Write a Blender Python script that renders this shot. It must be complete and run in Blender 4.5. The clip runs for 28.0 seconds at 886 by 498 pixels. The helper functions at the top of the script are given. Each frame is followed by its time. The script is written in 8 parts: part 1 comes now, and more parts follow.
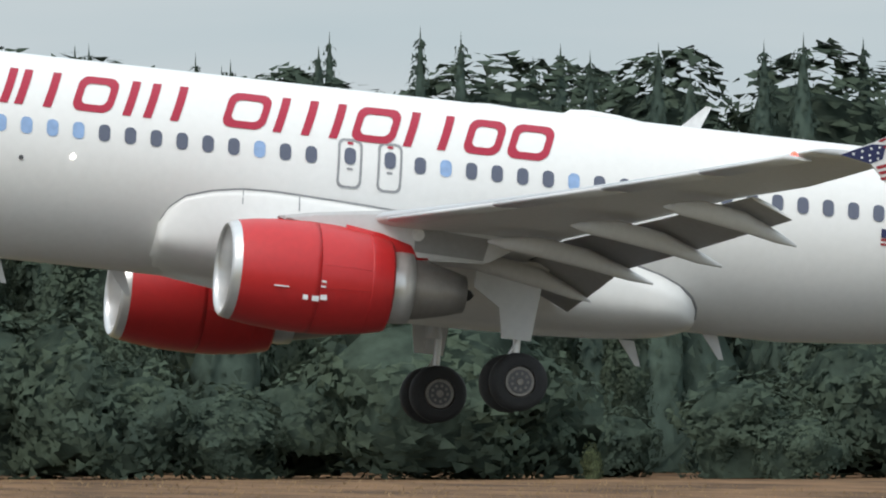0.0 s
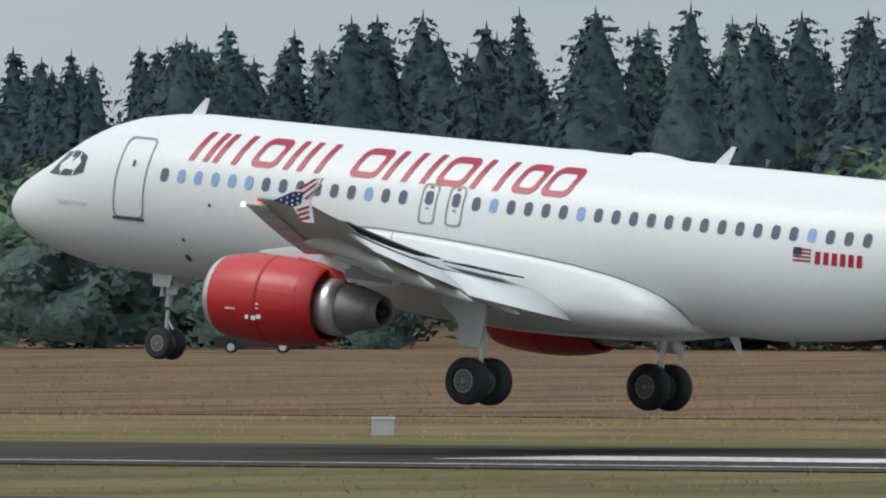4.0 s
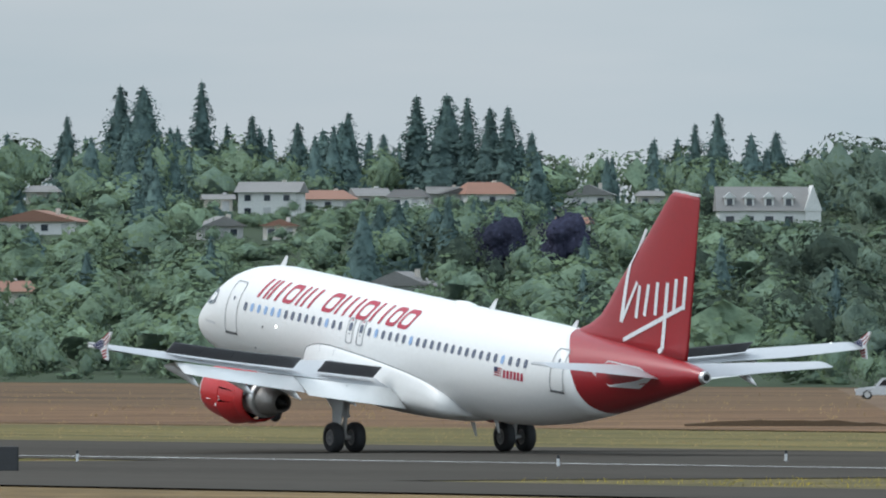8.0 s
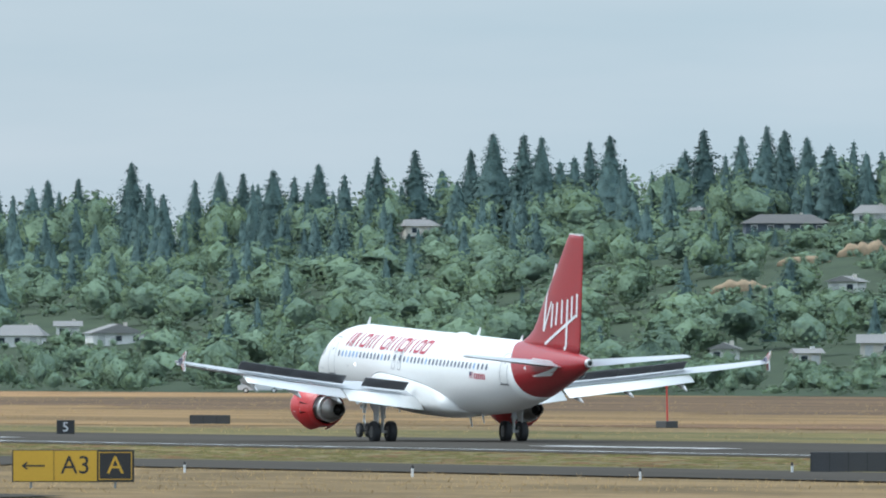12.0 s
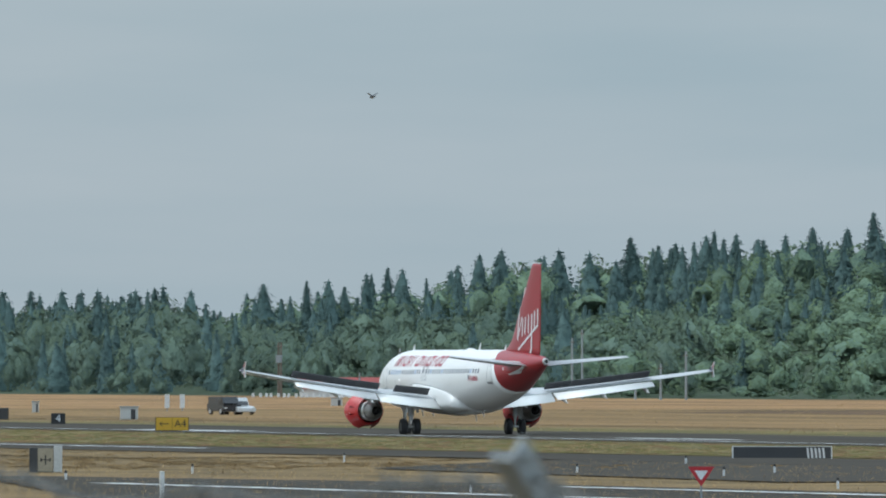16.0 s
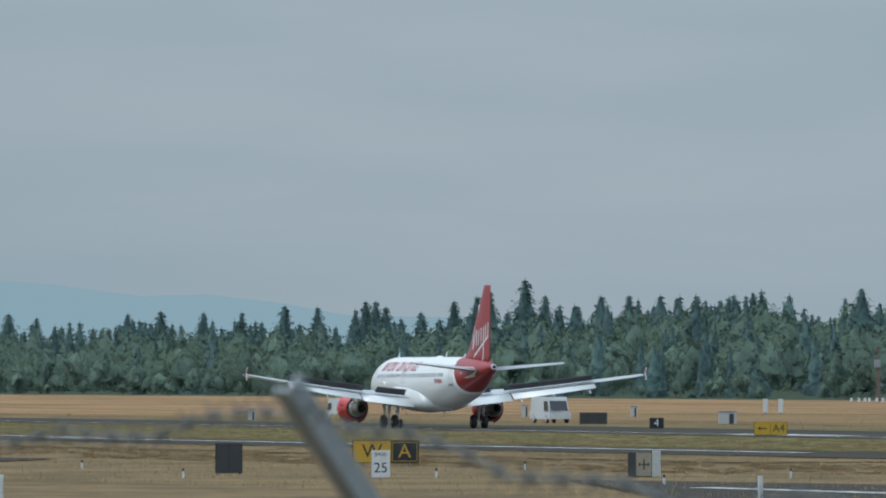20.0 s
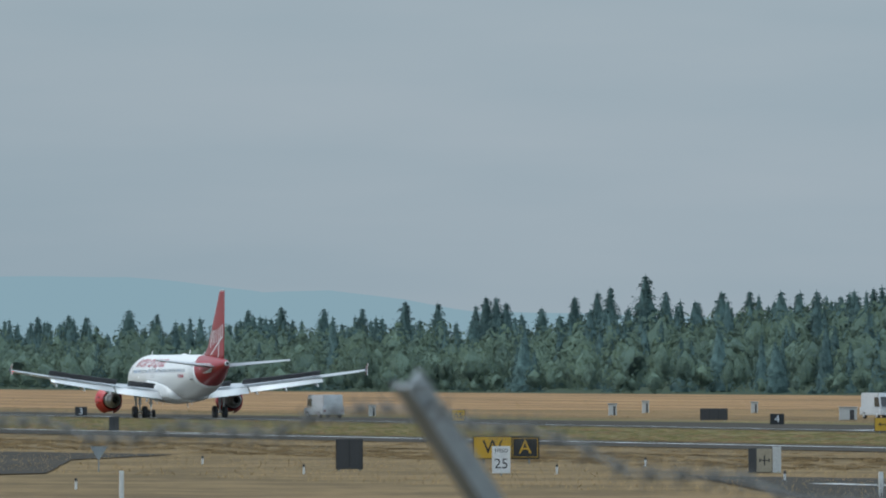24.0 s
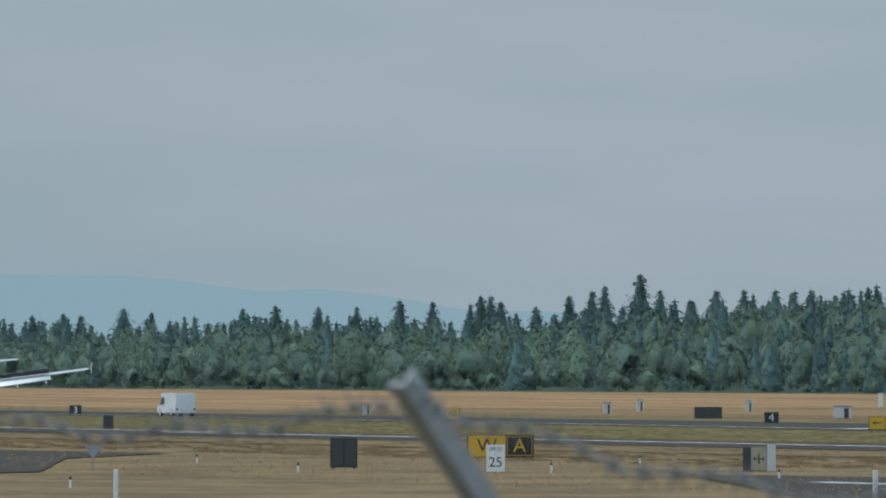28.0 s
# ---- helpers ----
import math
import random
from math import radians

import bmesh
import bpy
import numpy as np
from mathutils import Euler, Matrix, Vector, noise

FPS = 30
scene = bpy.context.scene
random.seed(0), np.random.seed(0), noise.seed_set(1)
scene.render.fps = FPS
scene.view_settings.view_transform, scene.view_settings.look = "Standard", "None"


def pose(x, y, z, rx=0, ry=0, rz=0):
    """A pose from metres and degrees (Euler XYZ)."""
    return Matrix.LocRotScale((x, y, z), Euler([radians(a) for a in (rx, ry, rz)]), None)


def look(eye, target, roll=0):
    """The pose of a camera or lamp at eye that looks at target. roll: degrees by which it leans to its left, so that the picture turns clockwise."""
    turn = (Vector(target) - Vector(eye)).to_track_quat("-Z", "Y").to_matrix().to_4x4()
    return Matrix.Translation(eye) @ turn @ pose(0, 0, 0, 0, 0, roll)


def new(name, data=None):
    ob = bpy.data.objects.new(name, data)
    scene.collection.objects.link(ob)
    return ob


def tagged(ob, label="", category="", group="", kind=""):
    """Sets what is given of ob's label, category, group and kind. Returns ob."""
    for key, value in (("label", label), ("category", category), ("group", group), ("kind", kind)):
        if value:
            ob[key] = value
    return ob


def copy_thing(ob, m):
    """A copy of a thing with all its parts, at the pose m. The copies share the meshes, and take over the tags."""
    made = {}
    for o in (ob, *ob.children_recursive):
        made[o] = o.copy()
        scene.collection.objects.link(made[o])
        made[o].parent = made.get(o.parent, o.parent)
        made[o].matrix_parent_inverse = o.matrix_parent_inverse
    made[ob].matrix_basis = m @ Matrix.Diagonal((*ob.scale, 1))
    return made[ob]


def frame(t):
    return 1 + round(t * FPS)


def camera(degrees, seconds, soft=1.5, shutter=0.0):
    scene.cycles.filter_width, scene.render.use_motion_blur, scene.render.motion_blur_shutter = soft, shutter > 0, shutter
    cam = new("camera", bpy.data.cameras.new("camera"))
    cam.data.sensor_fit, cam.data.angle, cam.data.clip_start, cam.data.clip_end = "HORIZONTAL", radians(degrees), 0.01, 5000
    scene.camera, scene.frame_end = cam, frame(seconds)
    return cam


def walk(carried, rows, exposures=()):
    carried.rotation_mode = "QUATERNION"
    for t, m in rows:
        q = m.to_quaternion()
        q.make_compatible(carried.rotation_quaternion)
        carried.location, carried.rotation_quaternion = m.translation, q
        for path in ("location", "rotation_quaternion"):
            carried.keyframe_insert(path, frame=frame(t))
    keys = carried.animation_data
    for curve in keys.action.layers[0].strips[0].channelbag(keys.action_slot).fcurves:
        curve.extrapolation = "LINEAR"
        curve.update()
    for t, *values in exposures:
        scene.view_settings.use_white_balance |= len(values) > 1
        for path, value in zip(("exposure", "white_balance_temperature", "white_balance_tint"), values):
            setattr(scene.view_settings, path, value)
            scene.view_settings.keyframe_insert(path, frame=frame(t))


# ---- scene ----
# ---------------------------------------------------------------- camera
EYE_H = 4.7          # the lens above the runway
cam = camera(3.5, 28.0, soft=2.0)

# seconds, heading in degrees to the left of +y, tilt above the horizon
TURNS = [
    (0, -11.906, 0.471), (0.5, -5.316, 0.339), (1, 1.939, 0.214), (1.5, 7.621, 0.063), (2, 13.928, -0.047),
    (2.5, 20.389, -0.1), (3, 25.979, -0.042), (3.5, 31.276, 0.018), (4, 36.313, 0.058), (4.5, 40.815, 0.098),
    (5.5, 47.75, 0.19), (6.5, 53.332, 0.266), (7, 55.628, 0.288), (8, 59.455, 0.326), (8.5, 60.925, 0.342), (9, 62.34, 0.357),
    (9.5, 63.611, 0.373), (10, 64.763, 0.384), (10.5, 65.799, 0.395), (11, 66.69, 0.402), (11.5, 67.467, 0.41),
    (12, 68.279, 0.419), (12.5, 68.943, 0.424), (13.5, 70.62, 0.438), (14.5, 72.061, 0.451), (15, 72.55, 0.455), (15.5, 73.048, 0.459),
    (16, 73.51, 0.467), (16.5, 73.93, 0.468), (17, 74.322, 0.471), (17.5, 74.655, 0.476), (18, 74.957, 0.476),
    (18.5, 75.204, 0.478), (19, 75.459, 0.482), (19.5, 75.655, 0.48), (20, 75.874, 0.485), (20.5, 76.066, 0.485),
    (21, 76.234, 0.485), (21.5, 76.303, 0.486), (23.5, 76.35, 0.469), (24, 76.35, 0.469), (24.5, 76.334, 0.471),
    (25, 76.334, 0.471), (26, 76.337, 0.469), (27, 76.332, 0.466), (28, 76.328, 0.463),
]
cam.data.dof.use_dof = True          # the fence close by is out of focus
cam.data.dof.focus_distance = 700
cam.data.dof.aperture_fstop = 48
walk(cam, [(t, pose(0, 0, EYE_H, 90 + tilt, 0, yaw)) for t, yaw, tilt in TURNS],
     exposures=[(0, 0.2, 6450, 10), (1, 0.0, 6350, 10), (2, -0.12, 6330, 10), (3, -0.02, 6300, 10), (4, -0.1, 6300, 10), (7, 0.15, 6250, 9), (8, 0.25, 6080, 9), (9, 0.4, 5980, 8.5), (11, 0.63, 5830, 7), (12.5, 0.6, 5830, 7), (15, 0.28, 5850, 5), (16, 0.2, 5850, 5), (17, 0.1, 5810, 6), (20, 0.0, 5740, 5.5), (28, 0.0, 5740, 5.5)])


def spot(az, dist, z=0.0):
    """A place at a heading (degrees to the left of +y) and a distance from the camera."""
    return Vector((-dist * math.sin(radians(az)), dist * math.cos(radians(az)), z))


# ---------------------------------------------------------------- world and sun
SUN_EL, SUN_AZ = 50.0, 138.0      # degrees; heading as spot() counts it
world = bpy.data.worlds.new("world")
scene.world = world
world.use_nodes = True
wn, wl = world.node_tree.nodes, world.node_tree.links
wn.clear()
w_out, w_bg = wn.new("ShaderNodeOutputWorld"), wn.new("ShaderNodeBackground")
w_sky = wn.new("ShaderNodeTexSky")
w_sky.sky_type = "NISHITA"
w_sky.sun_disc = False
w_sky.sun_elevation = radians(SUN_EL)
w_sky.sun_rotation = radians(-SUN_AZ)
w_sky.air_density, w_sky.dust_density, w_sky.ozone_density = 1.0, 2.5, 1.0
w_co = wn.new("ShaderNodeTexCoord")
w_map = wn.new("ShaderNodeMapping")
w_map.inputs["Scale"].default_value = (9, 9, 60)
w_noise = wn.new("ShaderNodeTexNoise")
w_noise.inputs["Scale"].default_value = 1.0
w_noise.inputs["Detail"].default_value = 5
w_ramp = wn.new("ShaderNodeValToRGB")
w_ramp.color_ramp.elements[0].position, w_ramp.color_ramp.elements[0].color = 0.4, (4.75, 5.62, 6.02, 1)
w_ramp.color_ramp.elements[1].position, w_ramp.color_ramp.elements[1].color = 0.66, (5.95, 6.4, 6.6, 1)
w_mix = wn.new("ShaderNodeMixRGB")
w_mix.inputs["Fac"].default_value = 0.8          # a veil of thin cloud over the whole sky
w_bg.inputs["Strength"].default_value = 0.1
wl.new(w_co.outputs["Generated"], w_map.inputs["Vector"])
wl.new(w_map.outputs["Vector"], w_noise.inputs["Vector"])
wl.new(w_noise.outputs["Fac"], w_ramp.inputs["Fac"])
wl.new(w_sky.outputs["Color"], w_mix.inputs["Color1"])
wl.new(w_ramp.outputs["Color"], w_mix.inputs["Color2"])
# the veil is a little thicker and greyer towards the west
w_sep = wn.new("ShaderNodeSeparateXYZ")
w_west = wn.new("ShaderNodeMapRange")
w_west.interpolation_type = "SMOOTHSTEP"
w_west.inputs["From Min"].default_value, w_west.inputs["From Max"].default_value = -0.7, -1.05
w_west.inputs["To Min"].default_value, w_west.inputs["To Max"].default_value = 1.04, 0.72
w_dim = wn.new("ShaderNodeVectorMath")
w_dim.operation = "SCALE"
wl.new(w_co.outputs["Generated"], w_sep.inputs["Vector"])
wl.new(w_sep.outputs["X"], w_west.inputs["Value"])
wl.new(w_mix.outputs["Color"], w_dim.inputs["Vector"])
# the cloud is brighter overhead than at the horizon
w_high = wn.new("ShaderNodeMapRange")
w_high.inputs["From Min"].default_value, w_high.inputs["From Max"].default_value = 0.03, 1.0
w_high.inputs["To Min"].default_value, w_high.inputs["To Max"].default_value = 1.0, 2.0
w_tall = wn.new("ShaderNodeMath")
w_tall.operation = "MULTIPLY"
wl.new(w_sep.outputs["Z"], w_high.inputs["Value"])
wl.new(w_high.outputs["Result"], w_tall.inputs[0])
wl.new(w_west.outputs["Result"], w_tall.inputs[1])
wl.new(w_tall.outputs[0], w_dim.inputs["Scale"])
wl.new(w_dim.outputs["Vector"], w_bg.inputs["Color"])
wl.new(w_bg.outputs["Background"], w_out.inputs["Surface"])

sun_data = bpy.data.lights.new("sun", "SUN")
sun_data.energy, sun_data.angle, sun_data.color = 1.2, radians(22), (1.0, 0.96, 0.9)
sun = new("sun", sun_data)
toward = spot(SUN_AZ, math.cos(radians(SUN_EL)), math.sin(radians(SUN_EL)))
sun.matrix_world = look(toward * 50, (0, 0, 0))
# ---------------------------------------------------------------- materials
def material(name, rgb, rough=0.6, metal=0.0, other=None, scale=1.0, amount=0.5, bump=0.0, fine=8.0, coat=0.0, spread=0.0, stretch=(1, 1, 1), blotch=0.12, patchy=False):
    """A surface of one base colour that drifts to another by noise at two scales, with relief. spread: variation from object to object."""
    m = bpy.data.materials.new(name)
    m.use_nodes = True
    n, l = m.node_tree.nodes, m.node_tree.links
    b = n["Principled BSDF"]
    b.inputs["Roughness"].default_value, b.inputs["Metallic"].default_value = rough, metal
    b.inputs["Coat Weight"].default_value = coat
    if rough > 0.85:          # grass, earth and worn asphalt do not shine
        b.inputs["Specular IOR Level"].default_value = 0.12
    co = n.new("ShaderNodeTexCoord")
    mp = n.new("ShaderNodeMapping")
    mp.inputs["Scale"].default_value = stretch
    l.new(co.outputs["Object"], mp.inputs["Vector"])
    big, small = n.new("ShaderNodeTexNoise"), n.new("ShaderNodeTexNoise")
    big.inputs["Scale"].default_value, big.inputs["Detail"].default_value = scale * blotch, 6
    big.inputs["Roughness"].default_value = 0.64
    small.inputs["Scale"].default_value, small.inputs["Detail"].default_value = scale * fine, 6
    l.new(mp.outputs["Vector"], big.inputs["Vector"])
    l.new(mp.outputs["Vector"], small.inputs["Vector"])
    mix = n.new("ShaderNodeMath")
    mix.operation = "MULTIPLY_ADD"
    mix.inputs[1].default_value, mix.inputs[2].default_value = 0.55, 0.0
    l.new(big.outputs["Fac"], mix.inputs[0])
    add = n.new("ShaderNodeMath")
    add.operation = "MULTIPLY_ADD"
    add.inputs[1].default_value = 0.45
    l.new(small.outputs["Fac"], add.inputs[0])
    l.new(mix.outputs[0], add.inputs[2])
    ramp = n.new("ShaderNodeValToRGB")
    other = other or tuple(c * 0.7 for c in rgb)
    ramp.color_ramp.elements[0].position, ramp.color_ramp.elements[0].color = 0.5 - 0.2 / max(amount, 0.05) * 0.5, (*other, 1)
    ramp.color_ramp.elements[1].position, ramp.color_ramp.elements[1].color = 0.5 + 0.1, (*rgb, 1)
    if patchy:          # clear patches of the two colours
        mix.inputs[1].default_value, add.inputs[1].default_value = 0.75, 0.25
        ramp.color_ramp.elements[0].position, ramp.color_ramp.elements[1].position = 0.42, 0.57
    l.new(add.outputs[0], ramp.inputs["Fac"])
    colour = ramp.outputs["Color"]
    if spread:
        info = n.new("ShaderNodeObjectInfo")
        geo = n.new("ShaderNodeNewGeometry")
        s = n.new("ShaderNodeMath")
        s.operation = "ADD"
        l.new(info.outputs["Random"], s.inputs[0])
        l.new(geo.outputs["Random Per Island"], s.inputs[1])
        fr = n.new("ShaderNodeMath")
        fr.operation = "FRACT"
        l.new(s.outputs[0], fr.inputs[0])
        mr = n.new("ShaderNodeMapRange")
        mr.inputs["To Min"].default_value, mr.inputs["To Max"].default_value = 1 - spread, 1 + spread
        l.new(fr.outputs[0], mr.inputs["Value"])
        hsv = n.new("ShaderNodeHueSaturation")
        l.new(mr.outputs["Result"], hsv.inputs["Value"])
        l.new(colour, hsv.inputs["Color"])
        colour = hsv.outputs["Color"]
    l.new(colour, b.inputs["Base Color"])
    if bump:
        bp = n.new("ShaderNodeBump")
        bp.inputs["Strength"].default_value, bp.inputs["Distance"].default_value = min(1, bump), 0.02 / max(scale, 0.05)
        l.new(small.outputs["Fac"], bp.inputs["Height"])
        l.new(bp.outputs["Normal"], b.inputs["Normal"])
    return m


def glowing(name, rgb, strength):
    m = bpy.data.materials.new(name)
    m.use_nodes = True
    b = m.node_tree.nodes["Principled BSDF"]
    b.inputs["Base Color"].default_value = (*rgb, 1)
    b.inputs["Emission Color"].default_value = (*rgb, 1)
    b.inputs["Emission Strength"].default_value = strength
    return m


WHITE = material("white_paint", (0.83, 0.82, 0.795), 0.4, other=(0.78, 0.77, 0.745), amount=0.5, coat=0.08, scale=0.8)
RED = material("red_paint", (0.33, 0.011, 0.018), 0.38, other=(0.28, 0.01, 0.015), coat=0.2, scale=0.8)
NACELLE_RED = material("nacelle_red", (0.56, 0.022, 0.024), 0.42, other=(0.48, 0.018, 0.02), coat=0.12, scale=0.8)
TITLE = material("title_red", (0.42, 0.01, 0.04), 0.35, other=(0.36, 0.01, 0.035))
GREY_WING = material("wing_grey", (0.50, 0.51, 0.52), 0.42, other=(0.42, 0.43, 0.44), scale=1.2)
LIGHT_GREY = material("light_grey_paint", (0.66, 0.66, 0.66), 0.4, other=(0.58, 0.58, 0.58))
DARK_GREY = material("dark_grey_paint", (0.10, 0.10, 0.105), 0.5, other=(0.07, 0.07, 0.075))
STEEL = material("bare_metal", (0.74, 0.73, 0.72), 0.32, 0.65, other=(0.64, 0.64, 0.63))
REVERSER_DARK = material("reverser_lining", (0.075, 0.02, 0.022), 0.6, other=(0.04, 0.014, 0.016), scale=1.5)
HOT_METAL = material("exhaust_metal", (0.34, 0.32, 0.30), 0.45, 0.6, other=(0.25, 0.235, 0.22))
# soot on the exhaust plug; for hollow openings, shade painted as black
SOOT_SHADE = material("soot_and_shade", (0.02, 0.02, 0.02), 0.7)
RUBBER = material("tyre_rubber", (0.022, 0.022, 0.024), 0.75, other=(0.035, 0.035, 0.035), scale=3)
PANE = material("cabin_pane", (0.10, 0.11, 0.16), 0.12, other=(0.08, 0.09, 0.13), coat=0.5)
PANE_BLUE = material("cabin_pane_shaded", (0.30, 0.45, 0.72), 0.15, coat=0.5)
COCKPIT = material("cockpit_glass", (0.02, 0.022, 0.028), 0.06, coat=0.6)
LINE = material("seam_grey", (0.33, 0.33, 0.34), 0.5)
PATCH_WHITE = material("decal_white", (0.82, 0.82, 0.82), 0.4)
FLAG_BLUE = material("flag_blue", (0.015, 0.02, 0.09), 0.4)
FLAG_RED = material("flag_red", (0.35, 0.02, 0.03), 0.4)
ASPHALT = material("asphalt", (0.088, 0.08, 0.07), 0.9, other=(0.06, 0.055, 0.048), scale=0.5, bump=0.3, stretch=(0.15, 1, 1))
ASPHALT.node_tree.nodes["Principled BSDF"].inputs["Specular IOR Level"].default_value = 0.0
LINE_WHITE = material("runway_paint", (0.8, 0.8, 0.77), 0.8, other=(0.3, 0.3, 0.29), scale=0.6, amount=0.9, blotch=0.3)
DRY_GRASS = material("dry_grass", (0.215, 0.145, 0.068), 0.95, other=(0.115, 0.08, 0.038), scale=0.8, bump=0.5, fine=2.0, amount=0.9, stretch=(0.3, 0.5, 1), blotch=0.25, patchy=True)
BROWN_GRASS = material("brown_grass", (0.21, 0.122, 0.064), 0.95, other=(0.088, 0.053, 0.03), scale=1.0, bump=0.5, fine=2.2, amount=0.9, stretch=(0.7, 0.14, 1), blotch=0.3, patchy=True)
GREEN_GRASS = material("green_grass", (0.172, 0.134, 0.058), 0.95, other=(0.088, 0.078, 0.034), scale=0.8, bump=0.8, fine=4, stretch=(0.6, 0.25, 1), blotch=0.25, patchy=True)
BARK = material("bark", (0.09, 0.065, 0.045), 0.9, bump=0.6, scale=2)
# colour kept dark so that gaps between the trees look shadowed
HILL = material("hill_ground_shaded", (0.058, 0.078, 0.044), 0.95, other=(0.04, 0.056, 0.035), scale=0.5, amount=0.8, fine=2.0)
RIM = material("wheel_rim", (0.30, 0.28, 0.26), 0.55, 0.3, other=(0.12, 0.11, 0.1), scale=4)
OLIVE_GRASS = material("olive_grass", (0.17, 0.135, 0.05), 0.95, other=(0.085, 0.076, 0.03), scale=0.6, bump=0.8, fine=4, stretch=(0.12, 1, 1), blotch=0.25, patchy=True)
FAR_BROWN = material("far_brown_grass", (0.15, 0.092, 0.05), 0.95, other=(0.085, 0.056, 0.032), scale=0.5, bump=0.5, fine=2.0, amount=0.9, stretch=(0.12, 1, 1), blotch=0.16, patchy=True)
STRAW_FIELD = material("straw_field", (0.36, 0.213, 0.098), 0.95, other=(0.165, 0.098, 0.046), scale=0.6, bump=0.5, fine=2.0, stretch=(0.07, 1, 1), blotch=0.16, patchy=True)
TAN_FIELD = material("tan_field", (0.265, 0.165, 0.073), 0.95, other=(0.138, 0.09, 0.041), scale=0.6, bump=0.5, fine=2.0, amount=0.9, stretch=(0.07, 1, 1), blotch=0.16, patchy=True)
LAMP_WHITE = glowing("lamp_white", (1.0, 0.97, 0.9), 3.0)
LAMP_AMBER = glowing("lamp_amber", (1.0, 0.3, 0.06), 0.3)
NAV_RED = glowing("nav_red", (1.0, 0.05, 0.03), 4.0)
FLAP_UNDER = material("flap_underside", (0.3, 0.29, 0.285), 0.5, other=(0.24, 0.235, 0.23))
# lighter than the wing's top: light bounced off the ground is put in
WING_UNDER = material("wing_underside", (0.66, 0.65, 0.635), 0.45, other=(0.58, 0.57, 0.56), scale=1.2)
BARE_FIELD = material("bare_field", (0.20, 0.135, 0.085), 0.95, other=(0.105, 0.072, 0.05), scale=0.4, bump=0.8, fine=4, amount=0.8, stretch=(1, 1, 1))
# ---------------------------------------------------------------- mesh helpers
def finish(name, mesh, mat, smooth=False):
    mesh.materials.append(mat)
    if smooth:
        mesh.shade_smooth()
    return new(name, mesh)


def part(name, bm, mat, parent=None, label="", smooth=False):
    """Links a bmesh as one mesh object, under a thing or a part."""
    me = bpy.data.meshes.new(name)
    bm.to_mesh(me)
    bm.free()
    ob = finish(name, me, mat, smooth)
    if parent is not None:
        ob.parent = parent
    if label:
        tagged(ob, label)
    return ob


def thing(name, label, category, group="", at=None, kind=""):
    e = new(name)
    e.empty_display_size = 0.5
    tagged(e, label, category, group, kind)
    if at is not None:
        e.matrix_world = at
    return e


def box(bm, x0, x1, y0, y1, z0, z1, bevel=0.0):
    r = bmesh.ops.create_cube(bm, size=1.0, matrix=Matrix.LocRotScale(((x0 + x1) / 2, (y0 + y1) / 2, (z0 + z1) / 2), None, (x1 - x0, y1 - y0, z1 - z0)))
    if bevel:
        ed = list({e for v in r["verts"] for e in v.link_edges})
        bmesh.ops.bevel(bm, geom=ed, offset=bevel, segments=2, affect="EDGES", profile=0.7)
    return bm


def rod(bm, a, b, r0, r1=None, seg=10):
    a, b = Vector(a), Vector(b)
    d = b - a
    m = Matrix.Translation((a + b) / 2) @ d.to_track_quat("Z", "Y").to_matrix().to_4x4()
    bmesh.ops.create_cone(bm, cap_ends=True, segments=seg, radius1=r0, radius2=r0 if r1 is None else r1, depth=d.length, matrix=m)
    return bm


def loft(bm, rings, close=True, caps=True):
    """Skins rings of equally many points."""
    rows = [[bm.verts.new(p) for p in ring] for ring in rings]
    n = len(rows[0])
    for a, b in zip(rows, rows[1:]):
        for i in range(n if close else n - 1):
            bm.faces.new((a[i], a[(i + 1) % n], b[(i + 1) % n], b[i]))
    if caps and close:
        bm.faces.new(rows[0][::-1])
        bm.faces.new(rows[-1])
    bmesh.ops.recalc_face_normals(bm, faces=bm.faces)
    return bm


def prism(bm, outline, off):
    """A polygon pulled along a vector."""
    a = [bm.verts.new(p) for p in outline]
    b = [bm.verts.new(Vector(p) + Vector(off)) for p in outline]
    n = len(a)
    bm.faces.new(a)
    bm.faces.new(b[::-1])
    for i in range(n):
        bm.faces.new((a[i], b[i], b[(i + 1) % n], a[(i + 1) % n]))
    bmesh.ops.recalc_face_normals(bm, faces=bm.faces)
    return bm


# ---------------------------------------------------------------- ground
def field(name, mat, x0, x1, edges, z, label, category, nx=60):
    """A strip of ground along x between two lines given as functions of x."""
    bm = bmesh.new()
    prev = None
    for i in range(nx + 1):
        x = x0 + (x1 - x0) * i / nx
        lo, hi = edges(x)
        cur = (bm.verts.new((x, lo, z)), bm.verts.new((x, hi, z)))
        if prev:
            bm.faces.new((prev[0], cur[0], cur[1], prev[1]))
        prev = cur
    bmesh.ops.recalc_face_normals(bm, faces=bm.faces)
    ob = part(name, bm, mat)
    return tagged(ob, label, category, kind="structure")


bm = bmesh.new()
bmesh.ops.create_grid(bm, x_segments=8, y_segments=8, size=4900)
ground = tagged(part("ground", bm, DRY_GRASS), "dry tan airfield grass reaching the horizon", "ground", kind="structure")


def wob(x, a, s):
    return a * noise.noise((x * 0.013 + s, s * 1.7, 0.3))


def near_edge(x):
    """The runway's edge on the camera's side."""
    return float(np.interp(x, [-1500, -1350, -1155, -1000, -900, -540, -420, -200, 500], [292, 289, 283, 276, 270, 256, 258, 266, 268]))


def far_edge(x):
    return float(np.interp(x, [-1500, -1150, -900, 500], [316, 311, 302, 296]))


